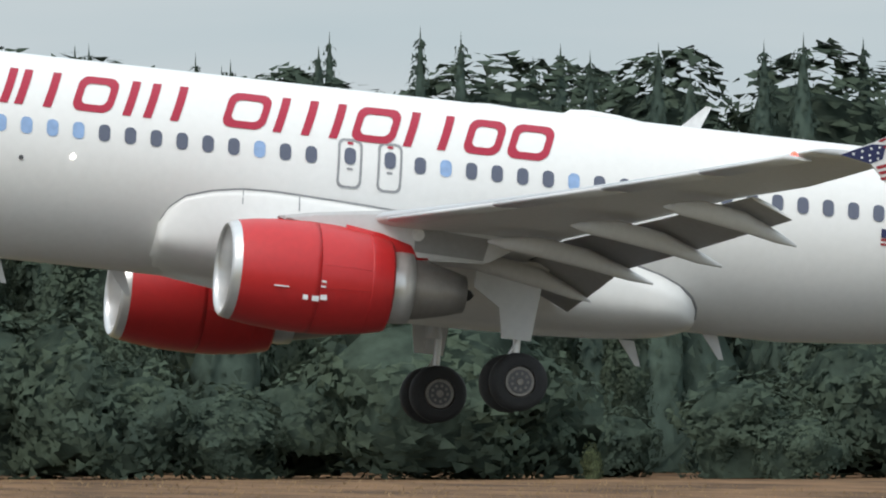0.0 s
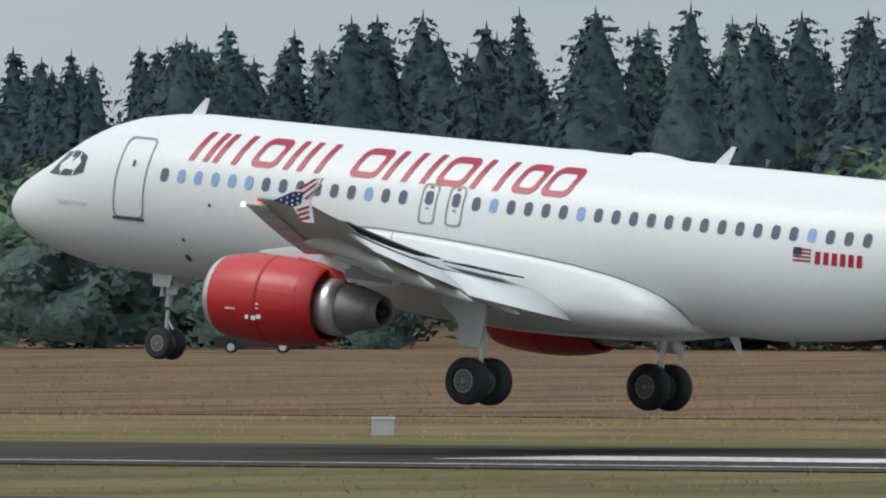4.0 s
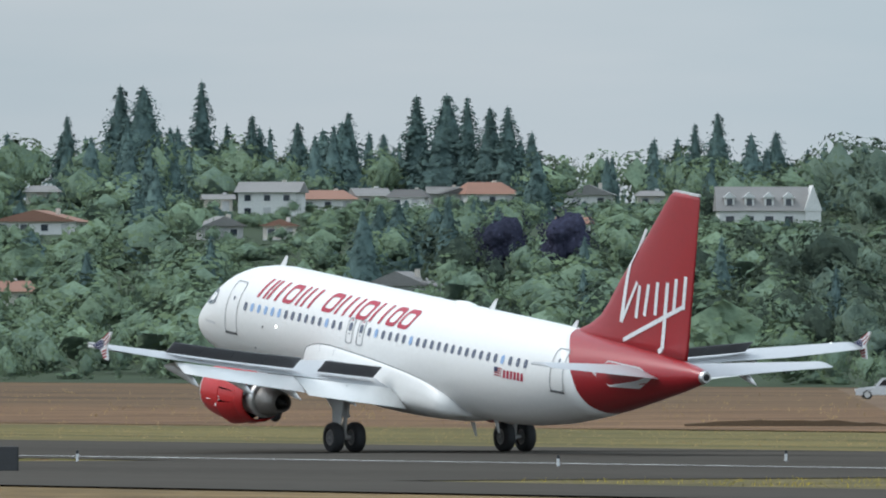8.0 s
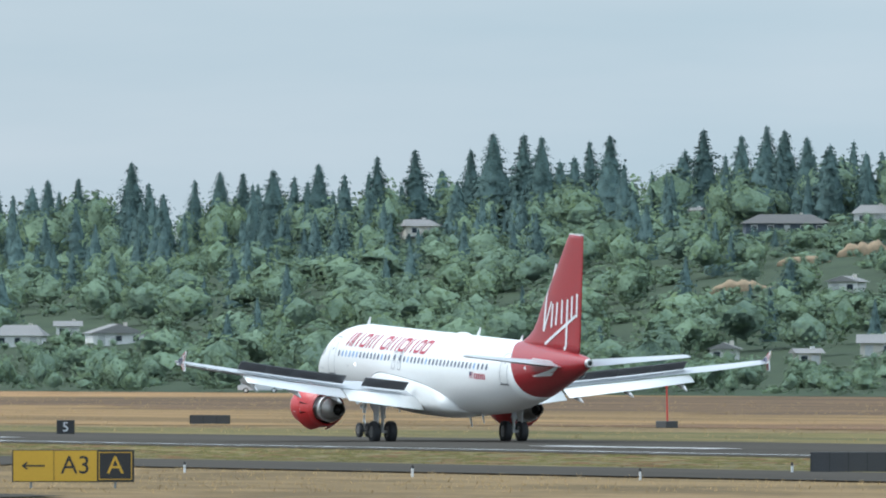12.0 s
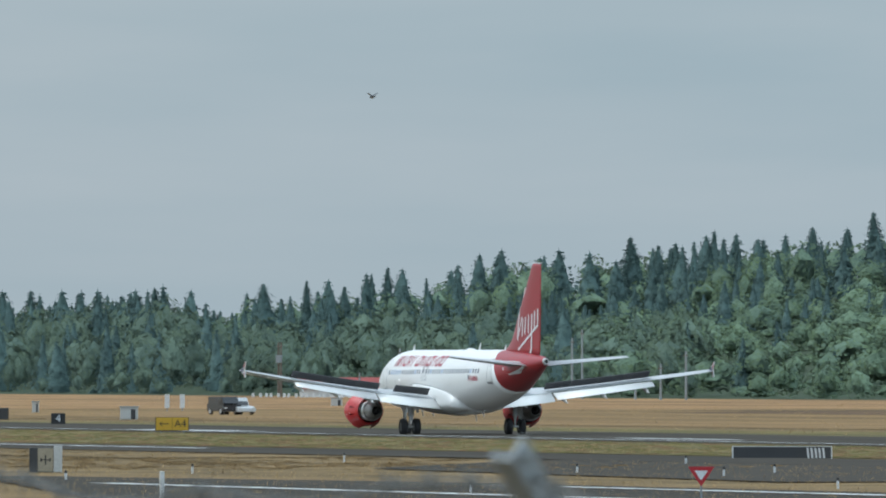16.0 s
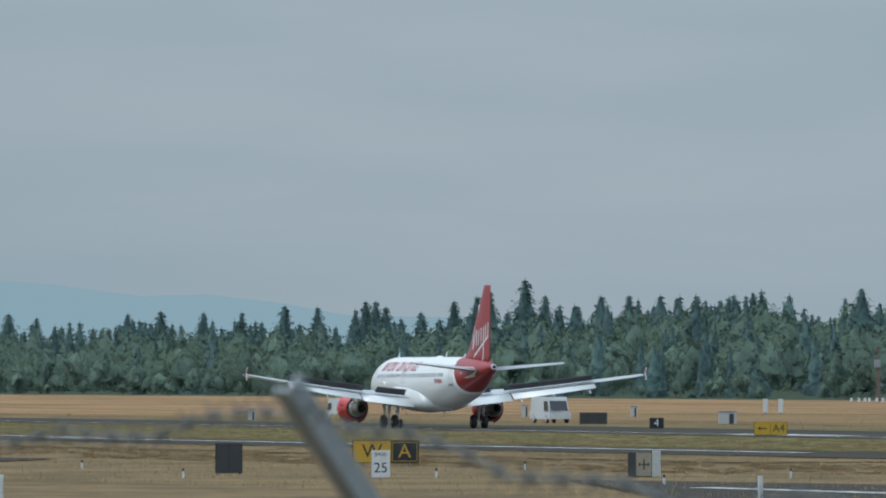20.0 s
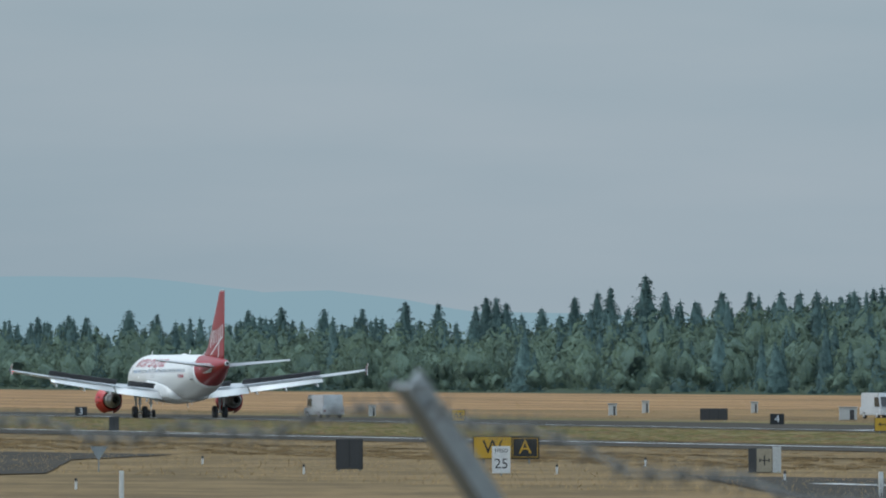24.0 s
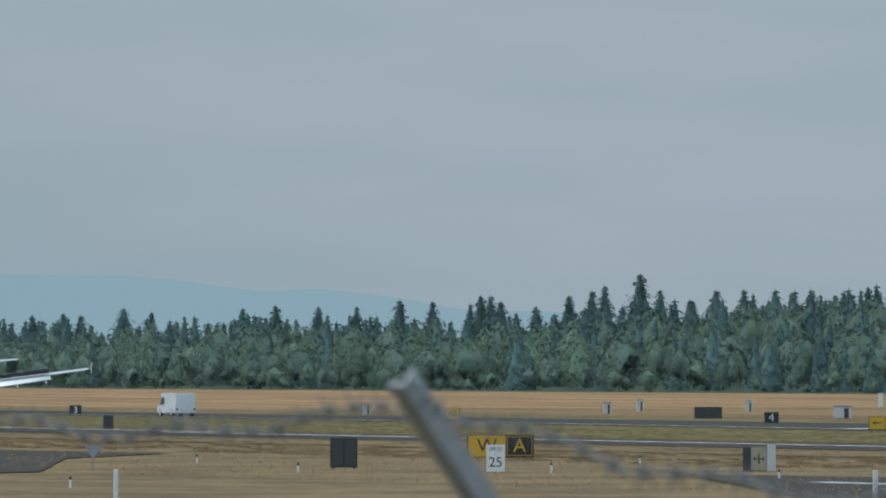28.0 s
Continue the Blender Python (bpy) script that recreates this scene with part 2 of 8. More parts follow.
field("brown_field", BROWN_GRASS, -900, 1500, lambda x: (360 + wob(x, 6, 1), 900), 0.03, "brown dry grass field beyond the runway", "field", 200)
field("tan_field", TAN_FIELD, -4500, -900, lambda x: (340 + wob(x, 6, 1), 1000), 0.03, "tan dry grass field beyond the runway", "field", 200)
field("straw_field", STRAW_FIELD, -4500, -1560, lambda x: (352 + wob(x * 2, 12, 6), 1000), 0.036, "pale straw-coloured grass at the far end of the field", "field", 200)
field("far_brown_field", FAR_BROWN, -1500, -560, lambda x: (455 + wob(x, 30, 7) + wob(x * 6, 14, 8), 1000), 0.038, "red-brown dry grass at the far side of the field", "field", 400)
field("grass_strip", GREEN_GRASS, -640, 400, lambda x: (228 + wob(x, 3, 2), near_edge(x)), 0.03, "green and yellow grass strip beside the runway", "grass")
field("olive_strip", OLIVE_GRASS, -2600, -640, lambda x: (232 + wob(x, 4, 2), near_edge(x)), 0.03, "olive dry grass strip beside the runway", "grass")
field("grass_far_strip", OLIVE_GRASS, -1400, 400, lambda x: (far_edge(x), far_edge(x) + float(np.interp(x, [-1100, -900, -740, -640, -560, -480, -300, -100], [12, 26, 42, 50, 60, 66, 26, 13])) + wob(x, 8, 4)), 0.03, "yellowish grass strip along the runway edge", "grass")
field("runway", ASPHALT, -2600, 500, lambda x: (near_edge(x), far_edge(x)), 0.06, "worn grey asphalt runway", "runway", 120)
field("runway_edge_line", LINE_WHITE, -2600, 500, lambda x: (near_edge(x) + 4.2, near_edge(x) + 4.9), 0.075, "thin white painted runway edge line", "marking", 120)
for x0, x1, y0, y1 in ((-65.3, -34, 275, 285), (-204, -171, 277, 283), (-290, -262, 276, 277.5), (-536, -512, 280, 281.4), (-684, -660, 277, 279), (-790, -766, 278, 280), (-905, -880, 279, 281), (-1040, -1010, 283, 286)):
    field("touchdown_bar", LINE_WHITE, x0, x1, lambda x, y0=y0, y1=y1: (y0, y1), 0.08, "thick white painted runway bar", "marking", 2)
field("taxiway", ASPHALT, -2600, -150, lambda x: (212 + wob(x, 1, 5), 228), 0.06, "grey asphalt taxiway", "taxiway", 80)
field("exit_taxiway", ASPHALT, -455, -390, lambda x: (227.5, near_edge(x) + 0.5), 0.057, "grey asphalt exit joining runway and taxiway", "taxiway", 20)


def slab(name, mat, pts, z, label, category):
    bm = bmesh.new()
    bm.faces.new([bm.verts.new((x, y, z)) for x, y in pts])
    bmesh.ops.recalc_face_normals(bm, faces=bm.faces)
    return tagged(part(name, bm, mat), label, category, kind="structure")


# nearer crossing taxiways
slab("apron_road", ASPHALT, [(-400, 114), (-450, 166), (-500, 169), (-560, 167), (-606, 158), (-506, 136)], 0.05, "dark asphalt side taxiway in the dry grass", "taxiway")
slab("side_taxiway", ASPHALT, [(-760, 170), (-718, 155), (-626, 134), (-600, 118), (-800, 118), (-900, 150)], 0.05, "dark asphalt strip in the dry grass", "taxiway")
slab("far_apron", ASPHALT, [(-720, 228), (-610, 228), (-560, 200), (-560, 180), (-640, 186), (-690, 208)], 0.052, "wide grey asphalt by the taxiway", "taxiway")
for x0, y0, x1, y1 in ((-470, 164, -545, 163.2), (-430, 150, -560, 151), (-800, 222, -1000, 222), (-1000, 226, -1160, 226)):
    slab("paint_line", LINE_WHITE, [(x0, y0), (x1, y1), (x1, y1 + 1.2), (x0, y0 + 1.2)], 0.075, "worn white taxiway line", "marking")
slab("tan_verge", DRY_GRASS, [(-1150, 196), (-720, 196), (-720, 211), (-1150, 211)], 0.045, "strip of pale dry grass", "grass")
slab("dug_field", BARE_FIELD, [tuple(spot(a, d)[:2]) for a, d in ((49, 610), (54, 690), (57.6, 735), (57.9, 1180), (56, 1140), (49, 960))], 0.046, "bare grey-brown dug earth on the field", "field")
# ---------------------------------------------------------------- woods
rng = np.random.default_rng(7)


def foliage(name, rgb, other, through_light=0.05, drift=0.25, grain=2.2, relief=0.15, own=0.45, patch=0.09):
    """Leaves: colour drifts from tree to tree, from leaf to leaf and in a fine mottle, and some light passes through them."""
    m = bpy.data.materials.new(name)
    m.use_nodes = True
    n, l = m.node_tree.nodes, m.node_tree.links
    n.clear()
    out, mix = n.new("ShaderNodeOutputMaterial"), n.new("ShaderNodeMixShader")
    dif, tra = n.new("ShaderNodeBsdfDiffuse"), n.new("ShaderNodeBsdfTranslucent")
    mix.inputs["Fac"].default_value = through_light
    geo, info, add = n.new("ShaderNodeNewGeometry"), n.new("ShaderNodeObjectInfo"), n.new("ShaderNodeMath")
    big, small = n.new("ShaderNodeTexNoise"), n.new("ShaderNodeTexNoise")
    big.inputs["Scale"].default_value, big.inputs["Detail"].default_value = patch, 4
    small.inputs["Scale"].default_value, small.inputs["Detail"].default_value = grain, 5
    l.new(geo.outputs["Position"], big.inputs["Vector"])
    l.new(geo.outputs["Position"], small.inputs["Vector"])
    add.operation = "ADD"
    l.new(geo.outputs["Random Per Island"], add.inputs[0])
    l.new(info.outputs["Random"], add.inputs[1])
    fr, tone = n.new("ShaderNodeMath"), n.new("ShaderNodeMath")
    fr.operation, tone.operation = "FRACT", "MULTIPLY_ADD"
    l.new(add.outputs[0], fr.inputs[0])
    l.new(fr.outputs[0], tone.inputs[0])
    tone.inputs[1].default_value = own
    half = n.new("ShaderNodeMath")
    half.operation = "MULTIPLY"
    half.inputs[1].default_value = 1.0 - own
    l.new(big.outputs["Fac"], half.inputs[0])
    l.new(half.outputs[0], tone.inputs[2])
    ramp = n.new("ShaderNodeValToRGB")
    ramp.color_ramp.elements[0].position, ramp.color_ramp.elements[0].color = 0.3, (*other, 1)
    ramp.color_ramp.elements[1].position, ramp.color_ramp.elements[1].color = 0.72, (*rgb, 1)
    l.new(tone.outputs[0], ramp.inputs["Fac"])
    mr, hsv = n.new("ShaderNodeMapRange"), n.new("ShaderNodeHueSaturation")
    mr.inputs["From Min"].default_value, mr.inputs["From Max"].default_value = 0.3, 0.7
    mr.inputs["To Min"].default_value, mr.inputs["To Max"].default_value = 1 - drift, 1 + drift
    l.new(small.outputs["Fac"], mr.inputs["Value"])
    l.new(mr.outputs["Result"], hsv.inputs["Value"])
    l.new(ramp.outputs["Color"], hsv.inputs["Color"])
    bump = n.new("ShaderNodeBump")
    bump.inputs["Strength"].default_value, bump.inputs["Distance"].default_value = relief, 0.5 / grain
    l.new(small.outputs["Fac"], bump.inputs["Height"])
    l.new(bump.outputs["Normal"], dif.inputs["Normal"])
    l.new(hsv.outputs["Color"], dif.inputs["Color"])
    l.new(hsv.outputs["Color"], tra.inputs["Color"])
    l.new(dif.outputs[0], mix.inputs[1])
    l.new(tra.outputs[0], mix.inputs[2])
    l.new(mix.outputs[0], out.inputs["Surface"])
    return m


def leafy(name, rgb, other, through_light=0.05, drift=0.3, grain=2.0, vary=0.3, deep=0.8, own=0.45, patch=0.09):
    """The body of a crown and its loose leaves, which vary more and let light through. deep scales the body's colour:
    low values paint in the crown's inner shade.
    """
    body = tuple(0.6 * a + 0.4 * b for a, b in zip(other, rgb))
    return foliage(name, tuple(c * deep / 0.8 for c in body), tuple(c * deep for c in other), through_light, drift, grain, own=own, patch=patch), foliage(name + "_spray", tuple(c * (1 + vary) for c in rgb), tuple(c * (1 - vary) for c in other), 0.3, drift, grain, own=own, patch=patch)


# a low deep here: the wood's inner shade is painted on the bodies
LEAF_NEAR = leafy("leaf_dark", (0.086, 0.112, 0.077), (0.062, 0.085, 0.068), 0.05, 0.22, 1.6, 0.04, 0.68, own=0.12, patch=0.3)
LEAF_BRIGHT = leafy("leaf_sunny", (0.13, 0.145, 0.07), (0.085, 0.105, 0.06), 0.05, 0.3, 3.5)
# haze is put into the FAR, MID and WOOD colours: lighter and bluer
LEAF_FAR = leafy("leaf_far_hazed", (0.178, 0.24, 0.13), (0.136, 0.19, 0.142), 0.05, 0.15, 2.6, 0.04, 1.05, own=0.3)
LEAF_MID = leafy("leaf_mid_hazed", (0.14, 0.188, 0.155), (0.105, 0.148, 0.132), 0.05, 0.15, 2.0, 0.04, 0.95, own=0.2)
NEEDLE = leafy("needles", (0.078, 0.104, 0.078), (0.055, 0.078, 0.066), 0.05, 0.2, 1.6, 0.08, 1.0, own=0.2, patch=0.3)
NEEDLE_MID = leafy("needles_mid_hazed", (0.078, 0.112, 0.12), (0.062, 0.093, 0.103), 0.05, 0.15, 2.0, 0.1, 1.0, own=0.3)
NEEDLE_FAR = leafy("needles_far_hazed", (0.115, 0.168, 0.15), (0.094, 0.14, 0.134), 0.05, 0.15, 2.6, 0.1, 1.0)
LEAF_WOOD = leafy("leaf_wood_hazed", (0.15, 0.196, 0.128), (0.118, 0.162, 0.132), 0.05, 0.12, 2.6, 0.03, 1.0, own=0.3)
COPPER = leafy("copper_leaf", (0.055, 0.055, 0.09), (0.042, 0.045, 0.07))


def unit(v):
    return v / (np.linalg.norm(v, axis=-1, keepdims=True) + 1e-9)


def ball(level):
    bm = bmesh.new()
    bmesh.ops.create_icosphere(bm, subdivisions=level, radius=1)
    bm.verts.index_update()
    v, f = np.array([p.co[:] for p in bm.verts]), np.array([[p.index for p in q.verts] for q in bm.faces])
    bm.free()
    return v, f


def conifer_shape(seed, layers=24, spokes=11, slim=0.2, bare=0.04, rings=14, sides=10, core=0.62, tufts=3, tuft=(0.016, 0.034), flat=0.5):
    """A unit conifer: a ragged tapering core with whorls of drooping boughs, each a few tufts of needles. Height 1. Gives points, faces, normals."""
    g = np.random.default_rng(seed)
    v, f = [], []
    lean = g.uniform(0, 6.28)
    for k in range(rings):
        h = bare + (0.97 - bare) * k / (rings - 1)
        for j in range(sides):
            a = 2 * math.pi * (j + 0.5 * (k % 2)) / sides
            r = slim * (1 - h) * 1.1 * g.uniform(0.7, 1.0) * (1.08 if k % 2 else 0.9) * (1 + 0.15 * math.cos(a - lean)) * core + 0.004
            v.append((r * math.cos(a), r * math.sin(a), h - 0.02 * (k % 2)))
    for k in range(rings - 1):
        for j in range(sides):
            p, q = k * sides + j, k * sides + (j + 1) % sides
            f += [(p, q, q + sides), (p, q + sides, p + sides)]
    body = len(f)
    v = np.array(v)
    # every bough: heading, height, reach and droop; gaps where a whorl is missing
    k = np.repeat(np.arange(layers), spokes)
    h = bare + (0.985 - bare) * ((k + g.uniform(-0.3, 0.3, len(k))) / layers).clip(0, 1) ** 0.92
    whorl = g.uniform(0.6, 1.25, layers)[k]
    a = g.uniform(0, 2 * math.pi, len(k))
    r = (slim * (1 - h) ** 1.0 * 1.15 * whorl * g.uniform(0.6, 1.15, len(k)) + 0.012) * (1 + 0.22 * np.cos(a - lean))
    q = np.linspace(0.55, 1.0, tufts)
    a, h, r, q = np.repeat(a, tufts), np.repeat(h, tufts), np.repeat(r, tufts), np.tile(q, len(k))
    c = np.column_stack([r * q * np.cos(a), r * q * np.sin(a), h - 0.3 * r * q ** 2 * g.uniform(0.2, 1.4, len(a))])
    out = np.column_stack([np.cos(a), np.sin(a), np.zeros(len(a))])
    size = g.uniform(*tuft, (len(a), 1)) * (0.3 + 0.8 * (1 - h[:, None]))
    face = unit(out + np.array([0, 0, 0.55]) + 0.33 * g.normal(size=c.shape))
    side = unit(np.cross(face, np.array([0, 0, -1.0]) + 0.6 * g.normal(size=c.shape)))
    along = np.cross(side, face)          # hangs down and outward
    along = along * np.where(along[:, 2:] > 0, -1, 1)
    tri = np.stack([c + along * size * 1.4, c - along * size * 0.7 + side * size, c - along * size * 0.7 - side * size], 1)
    back = (np.cross(tri[:, 1] - tri[:, 0], tri[:, 2] - tri[:, 0]) * face).sum(1) < 0
    tri[back] = tri[back][:, ::-1]
    n = len(v)
    f = np.concatenate([np.array(f), np.arange(3 * len(c)).reshape(-1, 3) + n])
    nor = unit(v * np.array([1, 1, 0]) + 1e-6) + np.array([0, 0, flat])
    tip = out * 0.8 + np.array([0, 0, flat]) + g.normal(0, 0.12, c.shape)
    v, nor = np.concatenate([v, tri.reshape(-1, 3)]), np.concatenate([nor, np.repeat(tip, 3, 0)])
    i = len(v)
    v = np.concatenate([v, [(0.007, 0, 0.93), (-0.004, 0.006, 0.93), (-0.004, -0.006, 0.93), (0, 0, 1.0)]])
    nor = np.concatenate([nor, np.tile([(0, 0, 1.0)], (4, 1))])
    f = np.concatenate([f, [(i, i + 1, i + 3), (i + 1, i + 2, i + 3), (i + 2, i, i + 3)]])
    return v, f, unit(nor), body


def broad_shape(seed, lobes=14, level=3, leaves=140, wide=0.36, leaf=(0.014, 0.035), mid=0.48, tall=0.33, rough=0.1, core=0.76, coarse=1, soft=0.4, puff=2.2, flat=0.9, tilt=0.45):
    """A unit broadleaf crown: a lumpy body of many lobes, ruffled all over with sprays of leaves. Height 1. Gives points, faces, normals."""
    g = np.random.default_rng(seed)
    a, e = g.uniform(0, 2 * math.pi, lobes), np.linspace(-0.95, 1, lobes)
    squash = np.sqrt(np.maximum(0.15, 1 - e * e * 0.85))
    rad = wide * g.uniform(0.3, 0.82, lobes)
    cen = np.column_stack([np.cos(a) * rad * squash, np.sin(a) * rad * squash, tall * e])
    size = g.uniform(0.11, 0.2, lobes) * (wide / 0.36) ** 0.5 * (14 / lobes) ** 0.3

    def skin(d):
        """Where rays from the middle leave the lobes, and the normals there."""
        b = d @ cen.T
        disc = b * b - (cen ** 2).sum(1) + size ** 2
        r = np.where(disc > 0, b + np.sqrt(np.maximum(disc, 0)), 0.12)
        k = r.argmax(1)
        r = r[np.arange(len(d)), k]
        p = d * r[:, None]
        return p, unit(unit(p - cen[k]) * 0.75 + d * 0.5)

    d, f = ball(level)
    d = unit(d * np.array([wide * 1.3, wide * 1.3, tall + 0.15]))
    body = len(f)
    v, nor = skin(d)
    v = v * g.uniform(1 - rough, 1 + rough, (len(v), 1))
    pick = f[g.integers(0, len(f), leaves)]
    bary = g.dirichlet((1, 1, 1), leaves)[:, :, None]
    q, qn = (v[pick] * bary).sum(1), unit((nor[pick] * bary).sum(1))
    q = q + qn * (0.022 * g.uniform(0, 1, (leaves, 1)) ** 2 - 0.004) * puff          # thinner outwards
    tip = unit(qn + tilt * g.normal(size=q.shape))          # each spray tilts a little
    t = unit(np.cross(tip, g.normal(size=q.shape)))
    b = np.cross(tip, t)
    s = g.uniform(*leaf, (leaves, 1))
    tri = np.stack([q + t * s, q + b * s * 1.5, q - t * s], 1)
    geo = unit(np.cross(tri[:, 1] - tri[:, 0], tri[:, 2] - tri[:, 0]))
    if coarse:          # a plainer body, as the sprays hide it
        d, f = ball(level - coarse)
        v, nor = skin(unit(d * np.array([wide * 1.3, wide * 1.3, tall + 0.15])))
        body = len(f)
    back = (geo * qn).sum(1) < 0
    tri[back] = tri[back][:, ::-1]
    geo[back] *= -1
    f = np.concatenate([f, np.arange(3 * leaves).reshape(-1, 3) + len(v)])
    v = np.concatenate([v * core, tri.reshape(-1, 3)]) + np.array([0, 0, mid])
    return v, f, unit(np.concatenate([nor, np.repeat(unit(geo * soft + qn), 3, 0)]) + np.array([0, 0, flat])), body


CONIFERS = [conifer_shape(10 + k, 32, 13, w, tuft=(0.013, 0.027)) for k, w in enumerate((0.17, 0.2, 0.23, 0.26, 0.3))]
LIGHT_CONIFERS = [conifer_shape(80 + k, 18, 8, w, rings=8, sides=7, tufts=2, tuft=(0.022, 0.045), flat=1.0) for k, w in enumerate((0.18, 0.21, 0.24, 0.28, 0.33, 0.26))]
MID_CONIFERS = [conifer_shape(280 + k, 26, 11, w, 0.03, 10, 8, tufts=2, tuft=(0.016, 0.034)) for k, w in enumerate((0.17, 0.2, 0.23, 0.27, 0.3))]
FINE_CONIFERS = [conifer_shape(180 + k, 34, 13, w, 0.02, 12, 9, tufts=2, tuft=(0.011, 0.023)) for k, w in enumerate((0.16, 0.19, 0.22, 0.25))]
BROADS = [broad_shape(30 + k, 24, 2, 300, w, (0.024, 0.05), soft=0.15, tilt=0.25, flat=1.7) for k, w in enumerate((0.3, 0.34, 0.38, 0.42, 0.46))]
SMALL_BROADS = [broad_shape(130 + k, 24, 2, 280, w, (0.024, 0.05), soft=0.15, tilt=0.25, flat=1.7) for k, w in enumerate((0.28, 0.33, 0.38, 0.43, 0.48, 0.36))]
FINE = [broad_shape(50 + k, 80, 3, 4800, w, (0.0072, 0.016), 0.5, 0.44, 0.08, core=0.9, puff=1.3, flat=0.7, tilt=0.3) for k, w in enumerate((0.17, 0.2, 0.23, 0.26))]
BACK_FINE = [broad_shape(350 + k, 90, 3, 2300, w, (0.01, 0.021), 0.5, 0.44, 0.06, core=0.88, puff=1.0, flat=0.7, tilt=0.3) for k, w in enumerate((0.17, 0.2, 0.23, 0.26))]
SHRUBS = [broad_shape(60 + k, 40, 3, 1500, 0.5, (0.018, 0.038), 0.42, 0.38, 0.08, core=0.86, puff=1.6, tilt=0.3) for k in range(3)]

LOW_SHRUBS = [broad_shape(160 + k, 16, 2, 120, 0.48, (0.05, 0.1), 0.42, 0.36, core=0.7, soft=0.15, tilt=0.25, flat=1.7) for k in range(4)]


def tree_mesh(name, mat, shapes, spots):
    vs, fs, ns, which, n = [], [], [], [], 0
    for k, (x, y, z, h, turn, wide) in enumerate(spots):
        v, f, nor, body = shapes[k % len(shapes)]
        f = f.copy()
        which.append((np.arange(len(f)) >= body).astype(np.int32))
        c, s = math.cos(turn), math.sin(turn)
        w = h * wide
        vs.append(np.column_stack([x + (v[:, 0] * c - v[:, 1] * s) * w, y + (v[:, 0] * s + v[:, 1] * c) * w, z + v[:, 2] * h]))
        # the sprays turn their upper side to the light of the open field
        out = np.array([-x, -y, 0.0]) if abs(x) + abs(y) > 1 else np.array([0, -1.0, 0])
        p = vs[-1][f[body:]]
        away = (np.cross(p[:, 1] - p[:, 0], p[:, 2] - p[:, 0]) @ out) < 0
        f[body:][away] = f[body:][away][:, ::-1]
        nw = np.column_stack([nor[:, 0] * c - nor[:, 1] * s, nor[:, 0] * s + nor[:, 1] * c, nor[:, 2]])
        first = int(f[body:].min())
        out = out / np.linalg.norm(out)
        nw[first:] -= 2 * np.minimum(0, nw[first:] @ out)[:, None] * out
        ns.append(nw)
        fs.append(f + n)
        n += len(v)
    vs, fs, ns = np.concatenate(vs), np.concatenate(fs), np.concatenate(ns)
    me = bpy.data.meshes.new(name)
    me.vertices.add(len(vs))
    me.vertices.foreach_set("co", vs.astype(np.float32).ravel())
    me.loops.add(fs.size)
    me.loops.foreach_set("vertex_index", fs.astype(np.int32).ravel())
    me.polygons.add(len(fs))
    me.polygons.foreach_set("loop_start", np.arange(0, fs.size, 3, dtype=np.int32))
    me.update(calc_edges=True)
    me.shade_smooth()
    me.normals_split_custom_set_from_vertices(ns.astype(np.float32))
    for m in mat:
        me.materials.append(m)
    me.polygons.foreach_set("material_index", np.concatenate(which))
    return me


def stand(name, mat, shapes, spots, label, category="woods"):
    """Many trees that nobody could count, as one mesh. spots: x, y, z, height, turn, width."""
    return tagged(new(name, tree_mesh(name, mat, shapes, spots)), label, category, kind="stuff")


def line_dist(az, y=640.0):
    """How far the foot of the woods is: they run beside the runway."""
    return y / math.cos(radians(az))


def hill_top(az):
    return float(np.interp(az, [40, 46, 52, 56, 60, 64, 67, 69, 70.5, 72, 73.5, 75, 76, 82], [6, 12, 16, 17, 19, 21.5, 22.5, 18, 15, 12, 9, 4, 0, 0]))


def crest(az):
    """How much the ridge behind the houses stands above them."""
    return float(np.interp(az, [50, 54, 62, 67, 69, 70.5, 73, 74.1, 74.6], [0, 2, 4, 5, 6, 8, 7, 3, 0]))


def hill_z(az, d):
    s = d - line_dist(az)
    k, j = min(1, max(0, s / 650)), min(1, max(0, (s - 640) / 110))
    return hill_top(az) * (3 * k * k - 2 * k ** 3) + crest(az) * (3 * j * j - 2 * j ** 3)


bm = bmesh.new()
azs, steps = np.linspace(38, 82, 90), np.linspace(0, 1100, 24)
grid = [[bm.verts.new(spot(a, line_dist(a) + s, hill_z(a, line_dist(a) + s) + 0.06)) for s in steps] for a in azs]
for p, q in zip(grid, grid[1:]):
    for i in range(len(steps) - 1):
        bm.faces.new((p[i], q[i], q[i + 1], p[i + 1]))
bmesh.ops.recalc_face_normals(bm, faces=bm.faces)
tagged(part("hill", bm, HILL, smooth=True), "long low wooded hillside behind the airfield", "hill", kind="structure")

# houses on the hillside: heading, distance, width, storeys, wall tint, roof tint
HOUSES_A = [(54.84, 1852, 5.4, 1, 2, 2), (55.0, 1431, 4.5, 1, 0, 1), (55.63, 1454, 5.4, 1, 2, 1), (55.88, 1496, 3.8, 1, 1, 1), (56.17, 1892, 7.6, 1, 0, 1), (56.4, 1522, 2.7, 1, 1, 1), (56.77, 1910, 7.1, 1, 2, 1), (57.12, 1844, 3.6, 2, 1, 1), (57.35, 1929, 6.8, 1, 2, 1), (57.42, 1531, 3.0, 1, 2, 2), (57.53, 1772, 6.6, 1, 0, 1), (58.63, 1972, 3.5, 1, 1, 1), (58.88, 1983, 6.6, 1, 0, 1), (58.95, 1738, 3.4, 1, 0, 0), (59.26, 1997, 7.0, 1, 0, 0), (59.39, 1999, 4.3, 1, 2, 2)]
